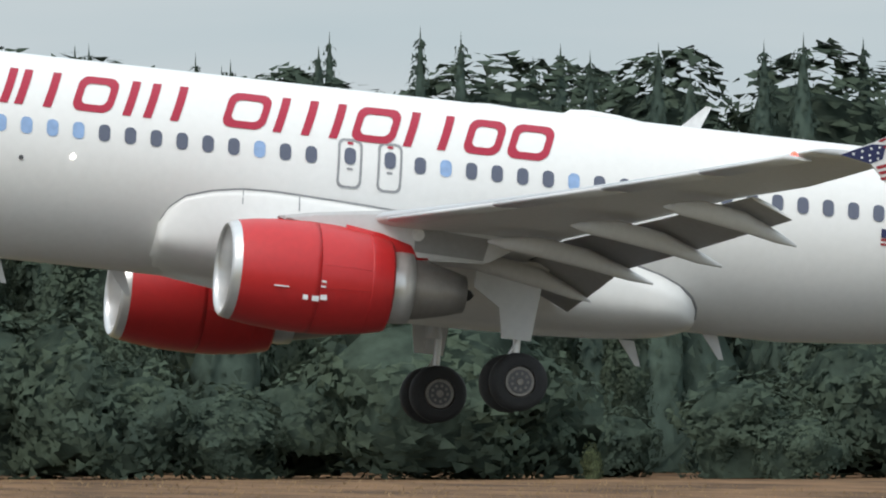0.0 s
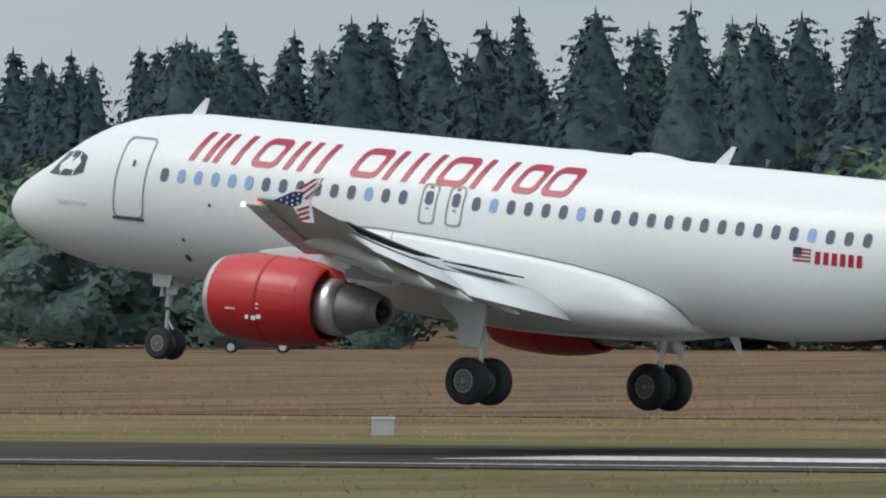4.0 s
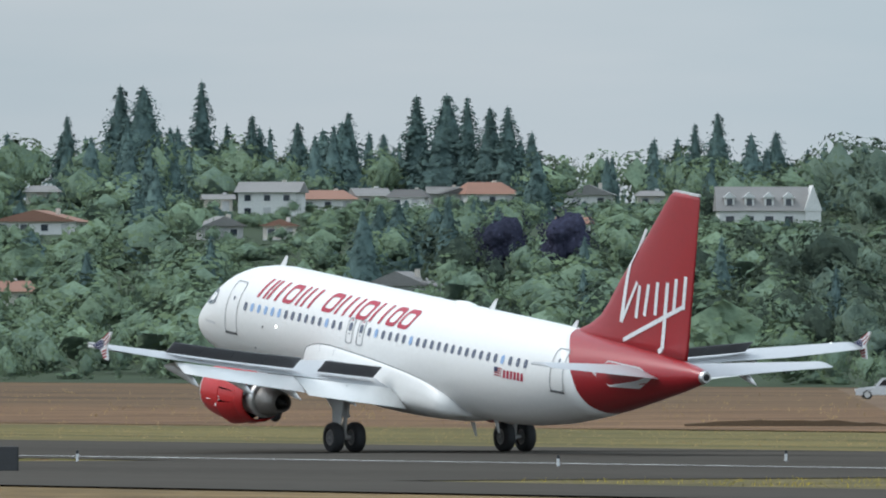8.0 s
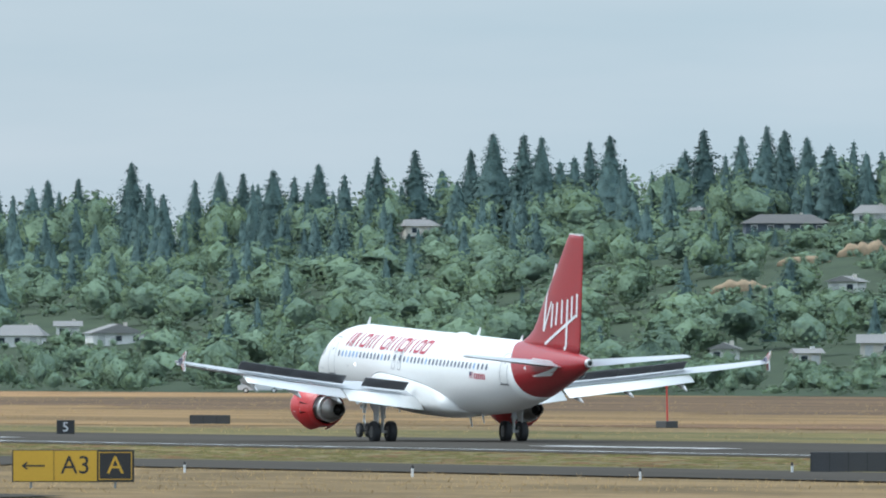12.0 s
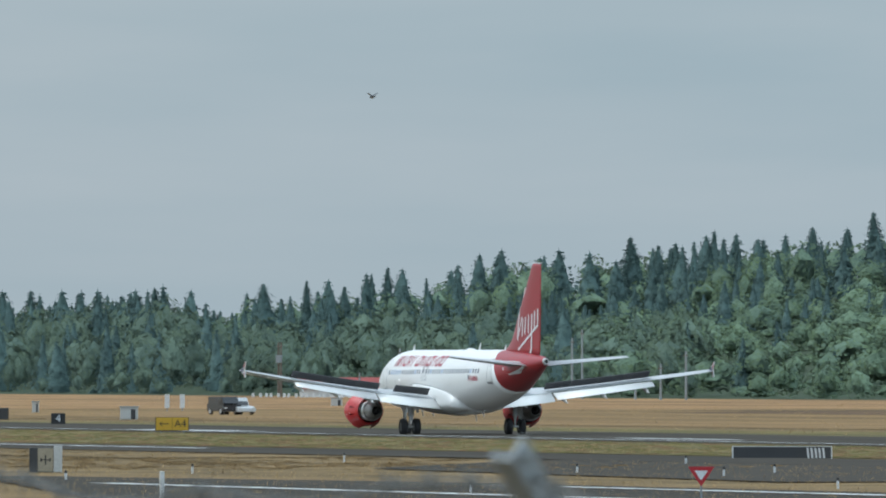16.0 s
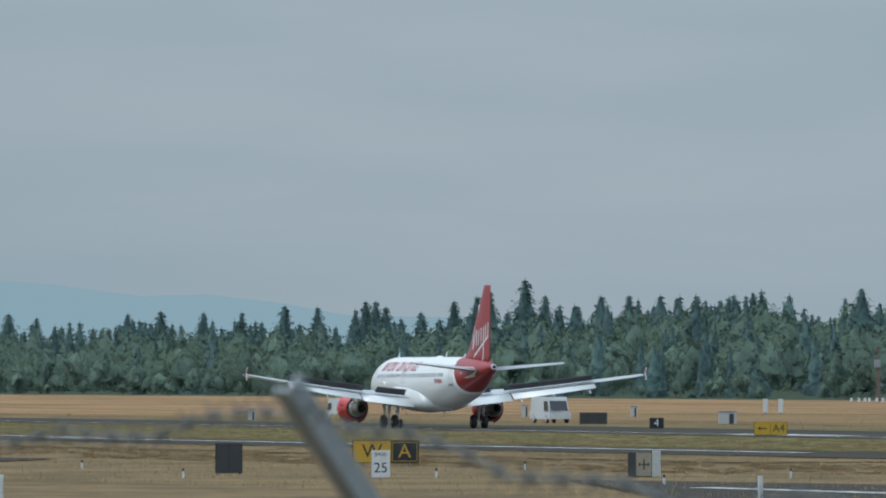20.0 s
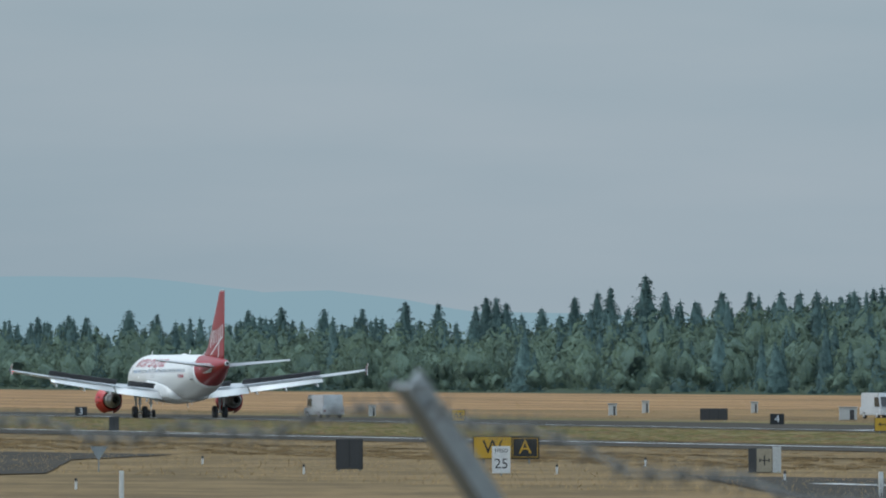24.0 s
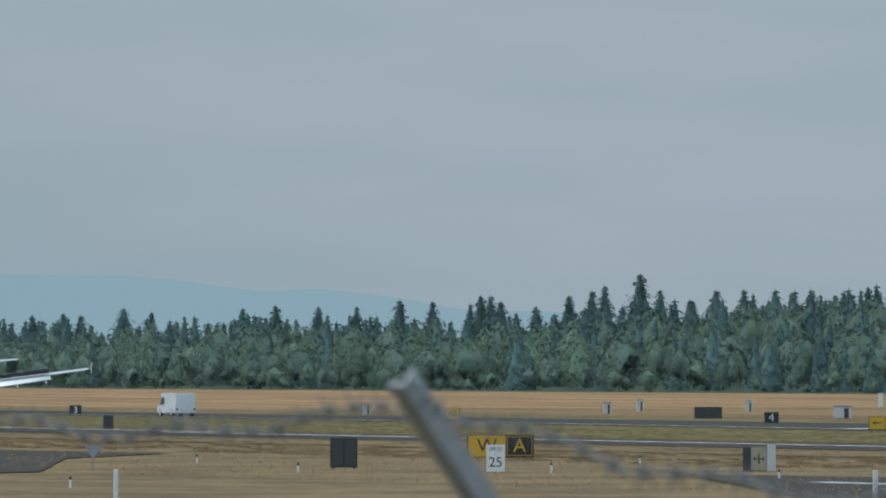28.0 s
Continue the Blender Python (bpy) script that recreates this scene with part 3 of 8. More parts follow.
HOUSES_B = [(59.44, 2004, 4.7, 1, 2, 1), (59.6, 1977, 5.0, 1, 0, 2), (59.64, 1556, 6.7, 1, 2, 1), (59.73, 1987, 4.3, 1, 1, 1), (59.91, 1979, 7.7, 1, 0, 0), (60.1, 1764, 4.1, 1, 1, 0), (60.15, 1963, 8.0, 2, 0, 1), (60.16, 1601, 3.1, 1, 0, 1), (60.32, 1770, 4.8, 1, 2, 1), (60.34, 1991, 3.7, 1, 1, 1), (61.04, 2039, 4.4, 1, 1, 1), (61.07, 1815, 10.6, 1, 0, 0), (61.16, 1597, 5.0, 1, 1, 0), (61.54, 1803, 4.8, 1, 0, 1), (61.57, 1587, 5.9, 2, 1, 1), (61.78, 1601, 4.4, 1, 0, 1)]
HOUSES_C = [(61.92, 1715, 2.7, 2, 1, 0), (62.49, 1753, 6.1, 1, 1, 1), (63.13, 1759, 4.1, 1, 1, 1), (63.23, 1701, 5.3, 1, 0, 1), (63.24, 1792, 3.8, 2, 1, 1), (63.26, 2083, 6.3, 2, 0, 1), (63.43, 1676, 3.6, 1, 0, 1), (63.5, 1469, 5.7, 2, 1, 1), (63.56, 1690, 2.0, 1, 0, 1), (63.58, 1698, 3.6, 1, 0, 1), (63.72, 1478, 4.9, 2, 1, 1), (63.78, 1881, 3.3, 1, 1, 1), (63.86, 1707, 3.0, 1, 0, 1), (63.9, 1977, 4.6, 1, 1, 1), (63.98, 1551, 3.6, 2, 2, 1), (64.15, 1831, 6.4, 1, 1, 1)]
HOUSES_D = [(64.32, 1764, 4.8, 1, 1, 1), (64.33, 1828, 7.1, 1, 1, 1), (64.57, 1715, 3.3, 1, 0, 1), (64.59, 1874, 5.1, 1, 1, 1), (64.65, 1760, 5.1, 1, 1, 1), (64.76, 1726, 3.0, 1, 0, 1), (65.01, 1803, 2.8, 1, 3, 0), (65.39, 1812, 2.1, 2, 1, 1), (66.2, 1728, 6.1, 1, 0, 1), (66.44, 2306, 4.9, 1, 0, 1), (66.56, 1796, 4.5, 1, 1, 1), (66.59, 2318, 5.4, 1, 0, 1), (66.7, 1978, 4.2, 1, 0, 1), (66.83, 1782, 2.8, 1, 1, 1), (66.92, 2313, 13.1, 1, 4, 2)]
HOUSES_E = [(67.17, 1819, 3.5, 1, 0, 1), (67.29, 2403, 1.9, 2, 1, 1), (68.36, 2483, 5.8, 1, 1, 1), (69.56, 2098, 7.5, 1, 0, 1), (69.76, 2150, 3.4, 1, 0, 1), (69.96, 2133, 7.0, 1, 0, 1)]
HOUSES = HOUSES_A + HOUSES_B + HOUSES_C + HOUSES_D + HOUSES_E
TOWN = [(61.93 + i * 0.1, 1521 + i * 4) for i in range(7)]
BANKS = [(66.40, 2262, 10, 1.8), (66.60, 2106, 9, 4.0), (66.37, 1990, 9, 4.4), (67.10, 2017, 9, 3.0), (66.85, 2090, 8, 2.0), (71.55, 2200, 16, 3.0), (71.5, 2170, 3, 5.0)]
CLEAR = [(a, d, w) for a, d, w, *_ in HOUSES] + [(a, d, 3) for a, d in TOWN] + [(58.19, 1838, 15), (66.02, 2268, 19)] + [(71.22, 2290 - k * 70, 30) for k in range(2)] + [(a, d, w * 0.6) for a, d, w, h in BANKS]


def open_ground(az, d):
    """Whether a tree there would hide a house."""
    for a, dd, w in CLEAR:
        if abs(az - a) < math.degrees((w / 2 + 3.0) / dd) and dd - 14 < d < dd + 8:
            return True
    return False


def view_cap(az, d):
    """The height to which trees are kept low before a house, for its view over the airfield."""
    cap = 99.0
    for a, dd, w in CLEAR:
        if az < 72.5 and abs(az - a) < math.degrees((w / 2 + 2.4) / dd) and d < dd:
            floor_z = hill_z(a, dd) + 1.1
            cap = min(cap, EYE_H + (floor_z - EYE_H) * d / dd - hill_z(az, d))
    return cap


def slope_belt(az0, az1, s0, s1, count, h0, h1, wide=(0.8, 1.2), free=True, grow=None):
    out = []
    while len(out) < count:
        az, s = rng.uniform(az0, az1), rng.uniform(s0, s1)
        d = line_dist(az) + s
        if free and open_ground(az, d):
            count -= 1
            continue
        p, h = spot(az, d), rng.uniform(h0, h1) * (grow(az) if grow else 1.0)
        if free:
            full = h
            h = max(min(h, 1.2), min(h, view_cap(az, d) * rng.uniform(0.85, 1.15)))
            spread = (full / h) ** 0.6          # a low tree keeps most of its breadth
        else:
            spread = 1.0
        out.append((p.x, p.y, hill_z(az, d) - 0.2, h, rng.uniform(0, 6.28), rng.uniform(*wide) * spread))
    return out


def row_belt(x0, x1, y0, y1, count, h0, h1, wide=(0.8, 1.2)):
    return [(rng.uniform(x0, x1), rng.uniform(y0, y1), -0.3, rng.uniform(h0, h1), rng.uniform(0, 6.28), rng.uniform(*wide)) for _ in range(count)]


def spread_belt(x0, x1, y0, y1, count, h0, h1, wide=(0.8, 1.2)):
    """Like row_belt, but evenly spaced along x."""
    step = (x1 - x0) / count
    return [(x0 + step * (k + rng.uniform(0, 1)), y, z, h, r, w) for k, (x, y, z, h, r, w) in enumerate(row_belt(x0, x1, y0, y1, count, h0, h1, wide))]


def ridge_height(az):
    return float(np.interp(az, [48, 60, 63, 69, 70.5, 72, 75], [9, 8.5, 9.5, 9, 9.5, 10, 9.5]))


def wood_height(x):
    return float(np.interp(x, [-300, -260, -200, -168, -145, -80, -50, -20, 0, 60, 130, 210], [12.6, 13.8, 15.5, 15.8, 17.0, 18.2, 20.8, 21, 19.6, 19.8, 19.4, 19.8]))


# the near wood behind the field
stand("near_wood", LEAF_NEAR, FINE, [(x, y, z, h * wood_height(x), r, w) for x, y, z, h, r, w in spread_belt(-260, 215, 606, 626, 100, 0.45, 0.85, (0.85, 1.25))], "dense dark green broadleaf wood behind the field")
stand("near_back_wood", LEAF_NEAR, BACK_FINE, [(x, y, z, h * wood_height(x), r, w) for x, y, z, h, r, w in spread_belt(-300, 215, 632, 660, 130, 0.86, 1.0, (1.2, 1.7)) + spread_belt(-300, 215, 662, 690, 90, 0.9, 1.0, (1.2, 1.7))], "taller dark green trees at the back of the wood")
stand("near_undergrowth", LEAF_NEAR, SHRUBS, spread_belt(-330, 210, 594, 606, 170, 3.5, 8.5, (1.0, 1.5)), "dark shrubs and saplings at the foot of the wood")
stand("sunny_saplings", LEAF_BRIGHT, SHRUBS, row_belt(-240, 190, 590, 596, 9, 2, 3.6, (0.5, 0.8)), "paler green saplings before the wood")
stand("near_conifers", NEEDLE, FINE_CONIFERS, [(x, y, z, h * wood_height(x), r, w) for x, y, z, h, r, w in spread_belt(-260, 215, 612, 634, 24, 0.7, 0.98, (0.6, 0.9)) + spread_belt(-300, 215, 630, 680, 300, 0.94, 1.08, (0.6, 1.05))], "dark conifers standing in the near wood")
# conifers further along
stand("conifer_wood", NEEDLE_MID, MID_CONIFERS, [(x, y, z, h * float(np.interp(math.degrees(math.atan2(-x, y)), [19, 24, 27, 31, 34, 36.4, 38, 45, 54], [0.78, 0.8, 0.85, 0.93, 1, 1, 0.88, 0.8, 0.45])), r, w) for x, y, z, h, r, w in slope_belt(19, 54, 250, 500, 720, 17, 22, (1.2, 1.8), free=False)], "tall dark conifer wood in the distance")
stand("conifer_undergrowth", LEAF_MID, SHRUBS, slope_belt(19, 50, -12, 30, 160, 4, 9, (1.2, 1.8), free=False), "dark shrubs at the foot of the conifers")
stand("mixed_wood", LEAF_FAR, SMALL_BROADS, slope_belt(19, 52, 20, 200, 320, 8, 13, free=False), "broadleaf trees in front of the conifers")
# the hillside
# the nearer part of the hillside gets darker leaf materials
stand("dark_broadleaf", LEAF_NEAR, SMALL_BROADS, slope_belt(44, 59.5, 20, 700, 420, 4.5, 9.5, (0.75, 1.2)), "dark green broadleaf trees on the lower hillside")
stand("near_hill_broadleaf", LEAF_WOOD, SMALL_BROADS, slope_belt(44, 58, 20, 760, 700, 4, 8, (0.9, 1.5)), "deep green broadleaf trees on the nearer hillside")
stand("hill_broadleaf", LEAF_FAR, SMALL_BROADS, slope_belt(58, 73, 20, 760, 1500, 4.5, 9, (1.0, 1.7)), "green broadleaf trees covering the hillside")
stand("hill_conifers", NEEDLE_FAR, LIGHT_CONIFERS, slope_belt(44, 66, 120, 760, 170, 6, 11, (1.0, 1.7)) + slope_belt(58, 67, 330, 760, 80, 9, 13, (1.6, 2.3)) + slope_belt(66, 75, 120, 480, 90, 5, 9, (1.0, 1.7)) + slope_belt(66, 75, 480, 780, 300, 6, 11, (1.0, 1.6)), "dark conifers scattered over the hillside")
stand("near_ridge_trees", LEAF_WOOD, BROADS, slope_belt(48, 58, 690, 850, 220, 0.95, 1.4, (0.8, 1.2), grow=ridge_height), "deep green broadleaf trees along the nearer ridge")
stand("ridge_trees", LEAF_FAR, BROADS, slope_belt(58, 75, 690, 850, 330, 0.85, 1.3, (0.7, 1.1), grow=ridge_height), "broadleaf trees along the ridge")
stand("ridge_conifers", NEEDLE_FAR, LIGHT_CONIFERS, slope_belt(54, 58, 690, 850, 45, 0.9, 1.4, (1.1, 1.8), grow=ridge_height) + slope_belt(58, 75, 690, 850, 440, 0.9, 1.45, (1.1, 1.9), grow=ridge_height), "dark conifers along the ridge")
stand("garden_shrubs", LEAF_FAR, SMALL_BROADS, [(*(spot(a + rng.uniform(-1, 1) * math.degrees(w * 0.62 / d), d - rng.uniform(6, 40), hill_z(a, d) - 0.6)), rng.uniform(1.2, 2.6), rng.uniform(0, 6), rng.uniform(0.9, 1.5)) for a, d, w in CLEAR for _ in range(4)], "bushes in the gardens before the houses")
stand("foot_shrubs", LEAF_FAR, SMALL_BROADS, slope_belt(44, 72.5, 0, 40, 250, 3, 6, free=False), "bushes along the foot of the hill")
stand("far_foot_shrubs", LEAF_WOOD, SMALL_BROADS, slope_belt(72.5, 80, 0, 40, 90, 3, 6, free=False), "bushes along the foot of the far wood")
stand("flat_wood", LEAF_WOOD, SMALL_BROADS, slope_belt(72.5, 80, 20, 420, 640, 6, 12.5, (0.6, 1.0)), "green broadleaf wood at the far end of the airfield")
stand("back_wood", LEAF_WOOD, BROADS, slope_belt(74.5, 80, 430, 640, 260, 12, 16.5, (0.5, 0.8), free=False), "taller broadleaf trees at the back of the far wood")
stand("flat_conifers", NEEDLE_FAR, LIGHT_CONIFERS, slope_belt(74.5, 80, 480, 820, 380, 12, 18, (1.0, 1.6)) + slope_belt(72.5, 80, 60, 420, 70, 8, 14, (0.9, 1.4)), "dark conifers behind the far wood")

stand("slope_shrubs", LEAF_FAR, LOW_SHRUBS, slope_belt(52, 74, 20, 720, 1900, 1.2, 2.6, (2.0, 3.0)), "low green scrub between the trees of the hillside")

# single trees that stand out on the skyline: heading and height
FIRS_A = [(24.25, 22.1), (24.45, 23), (24.66, 22.6), (24.96, 22.1), (25.16, 22.8), (25.37, 23.2), (25.66, 22.4), (25.83, 21.7), (25.97, 22.8), (26.19, 22.4), (26.41, 23.9), (26.7, 23), (26.88, 22.6), (27.08, 23.2), (27.31, 20.8), (27.49, 23.5), (27.57, 23)]
FIRS_B = [(34.61, 24.6), (34.85, 24.3), (35.05, 25.6), (35.17, 26.5), (35.35, 26.4), (35.5, 26), (35.71, 26.8), (35.98, 24.8), (36.1, 25.1), (36.34, 24.3), (36.53, 25.1), (36.65, 25.7), (36.8, 24.1), (36.94, 24.1), (37.17, 25.8), (37.29, 24.3), (37.43, 22.4), (37.8, 21.8), (37.96, 21.7)]
FIRS_C = [(54.25, 14.9), (55.32, 15.2), (55.39, 14.8), (55.58, 14.7), (55.64, 15), (55.73, 13.6), (56.17, 15.7), (56.33, 12.3), (56.49, 12.5), (56.99, 11.2), (57.79, 11.5), (58.14, 13.2), (58.37, 15.8), (58.46, 14.3), (59.2, 16.7), (59.27, 16.6), (59.36, 18.1), (59.44, 18.5), (59.56, 18.3), (59.69, 12.8), (59.83, 16), (60.03, 14.5), (60.21, 15.5), (60.41, 20.4), (60.64, 19.8), (60.73, 19.8), (60.94, 15.4)]
FIRS_D = [(61.71, 17.9), (62.01, 14.2), (62.13, 15.8), (62.38, 17.3), (62.5, 15), (62.75, 15.8), (62.82, 16.8), (62.96, 16.7), (63.27, 16.3), (63.47, 16.7), (63.56, 18.4), (63.74, 15.7), (63.84, 14.9), (64.12, 16.8), (64.48, 14.4), (64.59, 18.7), (64.95, 19.6), (65.13, 15), (65.25, 17.4), (65.37, 18.2), (65.48, 17.8), (65.59, 18.1), (65.71, 17.3), (65.95, 14.4), (66.12, 14.4), (66.35, 14.8)]
FIRS_E = [(66.84, 17.6), (66.93, 18.8), (67, 19.6), (67.1, 18.3), (67.25, 19.8), (67.62, 20.1), (67.7, 19.3), (67.89, 20.8), (67.96, 21.4), (68.08, 22), (68.17, 19.5), (68.39, 20.2), (68.54, 19.5), (68.77, 19), (68.95, 18.5), (69.07, 18.3), (69.16, 18.8), (69.26, 17.7), (69.51, 21.6), (69.72, 19.3), (69.84, 19.4)]
FIRS_F = [(70.84, 21.6), (70.99, 22.1), (71.07, 22.9), (71.23, 23.1), (71.34, 21.7), (71.53, 21.9), (71.64, 21.9), (71.81, 21.9), (72.05, 19.6), (72.36, 17.8), (72.46, 17.8), (72.61, 17.2), (72.66, 17.9), (72.77, 19.9), (73.05, 15.7), (73.73, 16.9), (74.05, 15.4), (74.22, 15.5), (73.9, 13.6)]
FIRS_G = [(74.65, 16.5), (74.78, 15.2), (74.87, 16.2), (74.95, 16.5), (75.14, 18), (75.25, 18.5), (75.34, 16.4), (75.47, 19.6), (75.55, 23.8), (75.69, 21.7), (75.74, 20.9), (75.83, 20.1), (75.96, 18.1), (76.1, 19.7), (76.14, 21), (76.18, 21.1), (76.22, 19.1), (76.37, 19.9), (76.5, 20.3), (76.67, 18.8), (76.82, 18.9), (76.99, 19.4), (77.12, 18.8), (77.48, 18.1), (77.59, 19.2), (77.76, 17.6), (77.83, 18.1), (77.95, 17.8)]
FIR_PROTO = []
for k, shape in enumerate(CONIFERS):
    fir = thing("fir_tree", "tall dark fir tree on the skyline", "tree", "skyline firs")
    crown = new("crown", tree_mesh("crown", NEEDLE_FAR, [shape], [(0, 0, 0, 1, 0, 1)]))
    crown.parent = fir
    bm = bmesh.new()
    rod(bm, (0, 0, 0), (0, 0, 0.9), 0.016, 0.003, 7)
    part("trunk", bm, BARK, fir)
    fir.location = (300 + k, -800, 0)
    FIR_PROTO.append(fir)
used = set()


def fir_at(k, az, d, h, z):
    p = spot(az, d, z - 0.2)
    m = Matrix.Translation(p) @ pose(0, 0, 0, 0, 0, az + (k * 77) % 50 - 25)
    i = (k * 7 + int(az * 10)) % len(FIR_PROTO)
    wide = (1.05 if az < 40 else 1.35) * (1 + 0.4 * ((k * 37) % 10) / 10)
    if i in used:
        t = copy_thing(FIR_PROTO[i], m)
    else:
        used.add(i)
        t = FIR_PROTO[i]
        t.matrix_basis = m
    t.scale = (h * wide, h * wide, h)


for k, (az, h) in enumerate(FIRS_A):
    fir_at(k, az, 1150, h, 0)
for k, (az, h) in enumerate(FIRS_B):
    fir_at(k + 3, az, 1250, h, 0)
for k, (az, h) in enumerate(FIRS_C + FIRS_D + FIRS_E + FIRS_F + FIRS_G):
    d = line_dist(az) + 755
    fir_at(k, az, d, h + 1 - crest(az), hill_z(az, d))

# two dark copper-leaved trees
for az, d in ((59.22, 1600), (58.97, 1605)):
    cop = thing("copper_tree", "round tree with dark purple leaves", "tree", "copper trees")
    crown = new("crown", tree_mesh("crown", COPPER, [broad_shape(90, 20, 4, 500, 0.5, (0.012, 0.03), 0.5, 0.36)], [(0, 0, 0, 8.5, 0, 1.05)]))
    crown.parent = cop
    bm = bmesh.new()
    rod(bm, (0, 0, 0), (0, 0, 4.5), 0.3, 0.15, 8)
    part("trunk", bm, BARK, cop)
    cop.matrix_world = Matrix.Translation(spot(az, d, hill_z(az, d) - 0.2)) @ pose(0, 0, 0, 0, 0, az)


# ---------------------------------------------------------------- grass tufts
def tufts(name, mat, x0, x1, edges, count, h0, h1, label):
    """Blades of grass in clumps, scattered between two lines."""
    g = np.random.default_rng(len(name) * 31 + count)
    x = g.uniform(x0, x1, count)
    lo, hi = np.array([edges(v) for v in x]).T
    y = lo + (hi - lo) * g.uniform(0, 1, count) ** 1.2
    free = ~((x > -457) & (x < -388) & (y < 264))
    x, y, count = x[free], y[free], int(free.sum())
    vs, fs = [], []
    for k in range(3):
        a = g.uniform(0, 6.28, count)
        h, w = g.uniform(h0, h1, count), g.uniform(0.02, 0.06, count) * (h1 / 0.3)
        px, py = x + g.normal(0, 0.15, count), y + g.normal(0, 0.15, count)
        lean = g.normal(0, 0.6, (count, 2)) * h[:, None]
        b = np.column_stack([np.cos(a) * w, np.sin(a) * w * 0.4, np.zeros(count)])
        o = np.column_stack([px, py, np.full(count, 0.02)])
        vs.append(np.stack([o - b, o + b, o + np.column_stack([lean, h])], 1))
    v = np.concatenate(vs)
    face = np.cross(v[:, 1] - v[:, 0], v[:, 2] - v[:, 0])
    turn = face[:, 1] > 0          # all blades turn their faces to the south
    v[turn] = v[turn][:, ::-1]
    v = v.reshape(-1, 3)
    n = len(v)
    me = bpy.data.meshes.new(name)
    me.vertices.add(n)
    me.vertices.foreach_set("co", v.astype(np.float32).ravel())
    me.loops.add(n)
    me.loops.foreach_set("vertex_index", np.arange(n, dtype=np.int32))
    me.polygons.add(n // 3)
    me.polygons.foreach_set("loop_start", np.arange(0, n, 3, dtype=np.int32))
    me.update(calc_edges=True)
    me.shade_smooth()
    me.normals_split_custom_set_from_vertices(np.tile(np.array([0.0, -0.3, 0.95], np.float32), (n, 1)))
    me.materials.append(mat)
    return tagged(new(name, me), label, "grass", kind="stuff")


BLADE_BROWN = foliage("blade_brown", (0.34, 0.23, 0.13), (0.22, 0.15, 0.085), 0.15, 0.1)
BLADE_TAN = foliage("blade_tan", (0.42, 0.3, 0.155), (0.28, 0.2, 0.1), 0.15, 0.1)
BLADE_GREEN = foliage("blade_green", (0.26, 0.23, 0.09), (0.16, 0.15, 0.055), 0.15, 0.1)
tufts("brown_tufts", BLADE_BROWN, -420, 130, lambda x: (340, 596), 30000, 0.06, 0.2, "tufts of brown dry grass on the field")
tufts("verge_tufts", BLADE_TAN, -620, 130, lambda x: (far_edge(x) + 8, 362), 9000, 0.05, 0.16, "short tan grass beside the runway")
tufts("late_tufts", BLADE_TAN, -2100, -620, lambda x: (far_edge(x) + 4, 560), 8000, 0.08, 0.3, "tufts of tan grass on the far field")
tufts("strip_tufts", BLADE_GREEN, -640, 60, lambda x: (229, near_edge(x) - 0.6), 10000, 0.04, 0.16, "short green grass on the runway strip")
tufts("olive_tufts", BLADE_TAN, -1400, -640, lambda x: (233, near_edge(x) - 0.8), 9000, 0.05, 0.18, "short dry grass on the strip by the taxiway")
tufts("near_tufts", BLADE_TAN, -900, -430, lambda x: (135, 211), 11000, 0.05, 0.2, "short dry grass on this side of the taxiway")
BLOSSOM = foliage("blossom_yellow", (0.62, 0.47, 0.05), (0.36, 0.30, 0.06), 0.5, 0.1)
tufts("yellow_flowers", BLOSSOM, -388, -240, lambda x: (231, 256), 1300, 0.06, 0.18, "small yellow flowers in the runway grass")


# ---------------------------------------------------------------- clumps of grass
def clumps(name, mat, x0, x1, edges, count, h0, h1, w0, w1, label):
    """Low soft mounds of grass, each a shallow fan, scattered between two lines."""
    g = np.random.default_rng(len(name) * 57 + count)
    x = g.uniform(x0, x1, count)
    lo, hi = np.array([edges(v) for v in x]).T
    y = lo + (hi - lo) * g.uniform(0, 1, count) ** 1.15
    free = ~((x > -459) & (x < -386) & (y < 268))
    x, y, count = x[free], y[free], int(free.sum())
    h, w = g.uniform(h0, h1, count), g.uniform(w0, w1, count)
    a = np.linspace(0, 2 * math.pi, 7)[:-1][None, :] + g.uniform(0, 0.6, (count, 1))
    r = w[:, None] * g.uniform(0.35, 0.65, (count, 6))
    ring = np.stack([x[:, None] + np.cos(a) * r, y[:, None] + np.sin(a) * r * 0.6, np.full((count, 6), 0.02)], 2)
    side = w * g.uniform(0.1, 0.22, count)
    tops = np.stack([np.stack([x + side * k, y, h * g.uniform(0.7, 1.0, count)], 1) for k in (1, -1)], 1)
    v = np.concatenate([ring, tops], 1)
    f = [(0, 1, 6), (5, 0, 6), (1, 2, 6), (2, 7, 6), (2, 3, 7), (3, 4, 7), (4, 5, 7), (5, 6, 7)]
    f = (np.array(f)[None] + (np.arange(count) * 8)[:, None, None]).reshape(-1, 3)
    nor = np.tile(np.array([0, 0, 1.0]), (count, 8, 1)) + g.normal(0, 0.07, (count, 8, 3))
    me = bpy.data.meshes.new(name)
    me.vertices.add(count * 8)
    me.vertices.foreach_set("co", v.astype(np.float32).ravel())
    me.loops.add(f.size)
    me.loops.foreach_set("vertex_index", f.astype(np.int32).ravel())
    me.polygons.add(len(f))
    me.polygons.foreach_set("loop_start", np.arange(0, f.size, 3, dtype=np.int32))
    me.update(calc_edges=True)
    me.shade_smooth()
    me.normals_split_custom_set_from_vertices(unit(nor.reshape(-1, 3)).astype(np.float32))
    me.materials.append(mat)
    return tagged(new(name, me), label, "grass", kind="stuff")


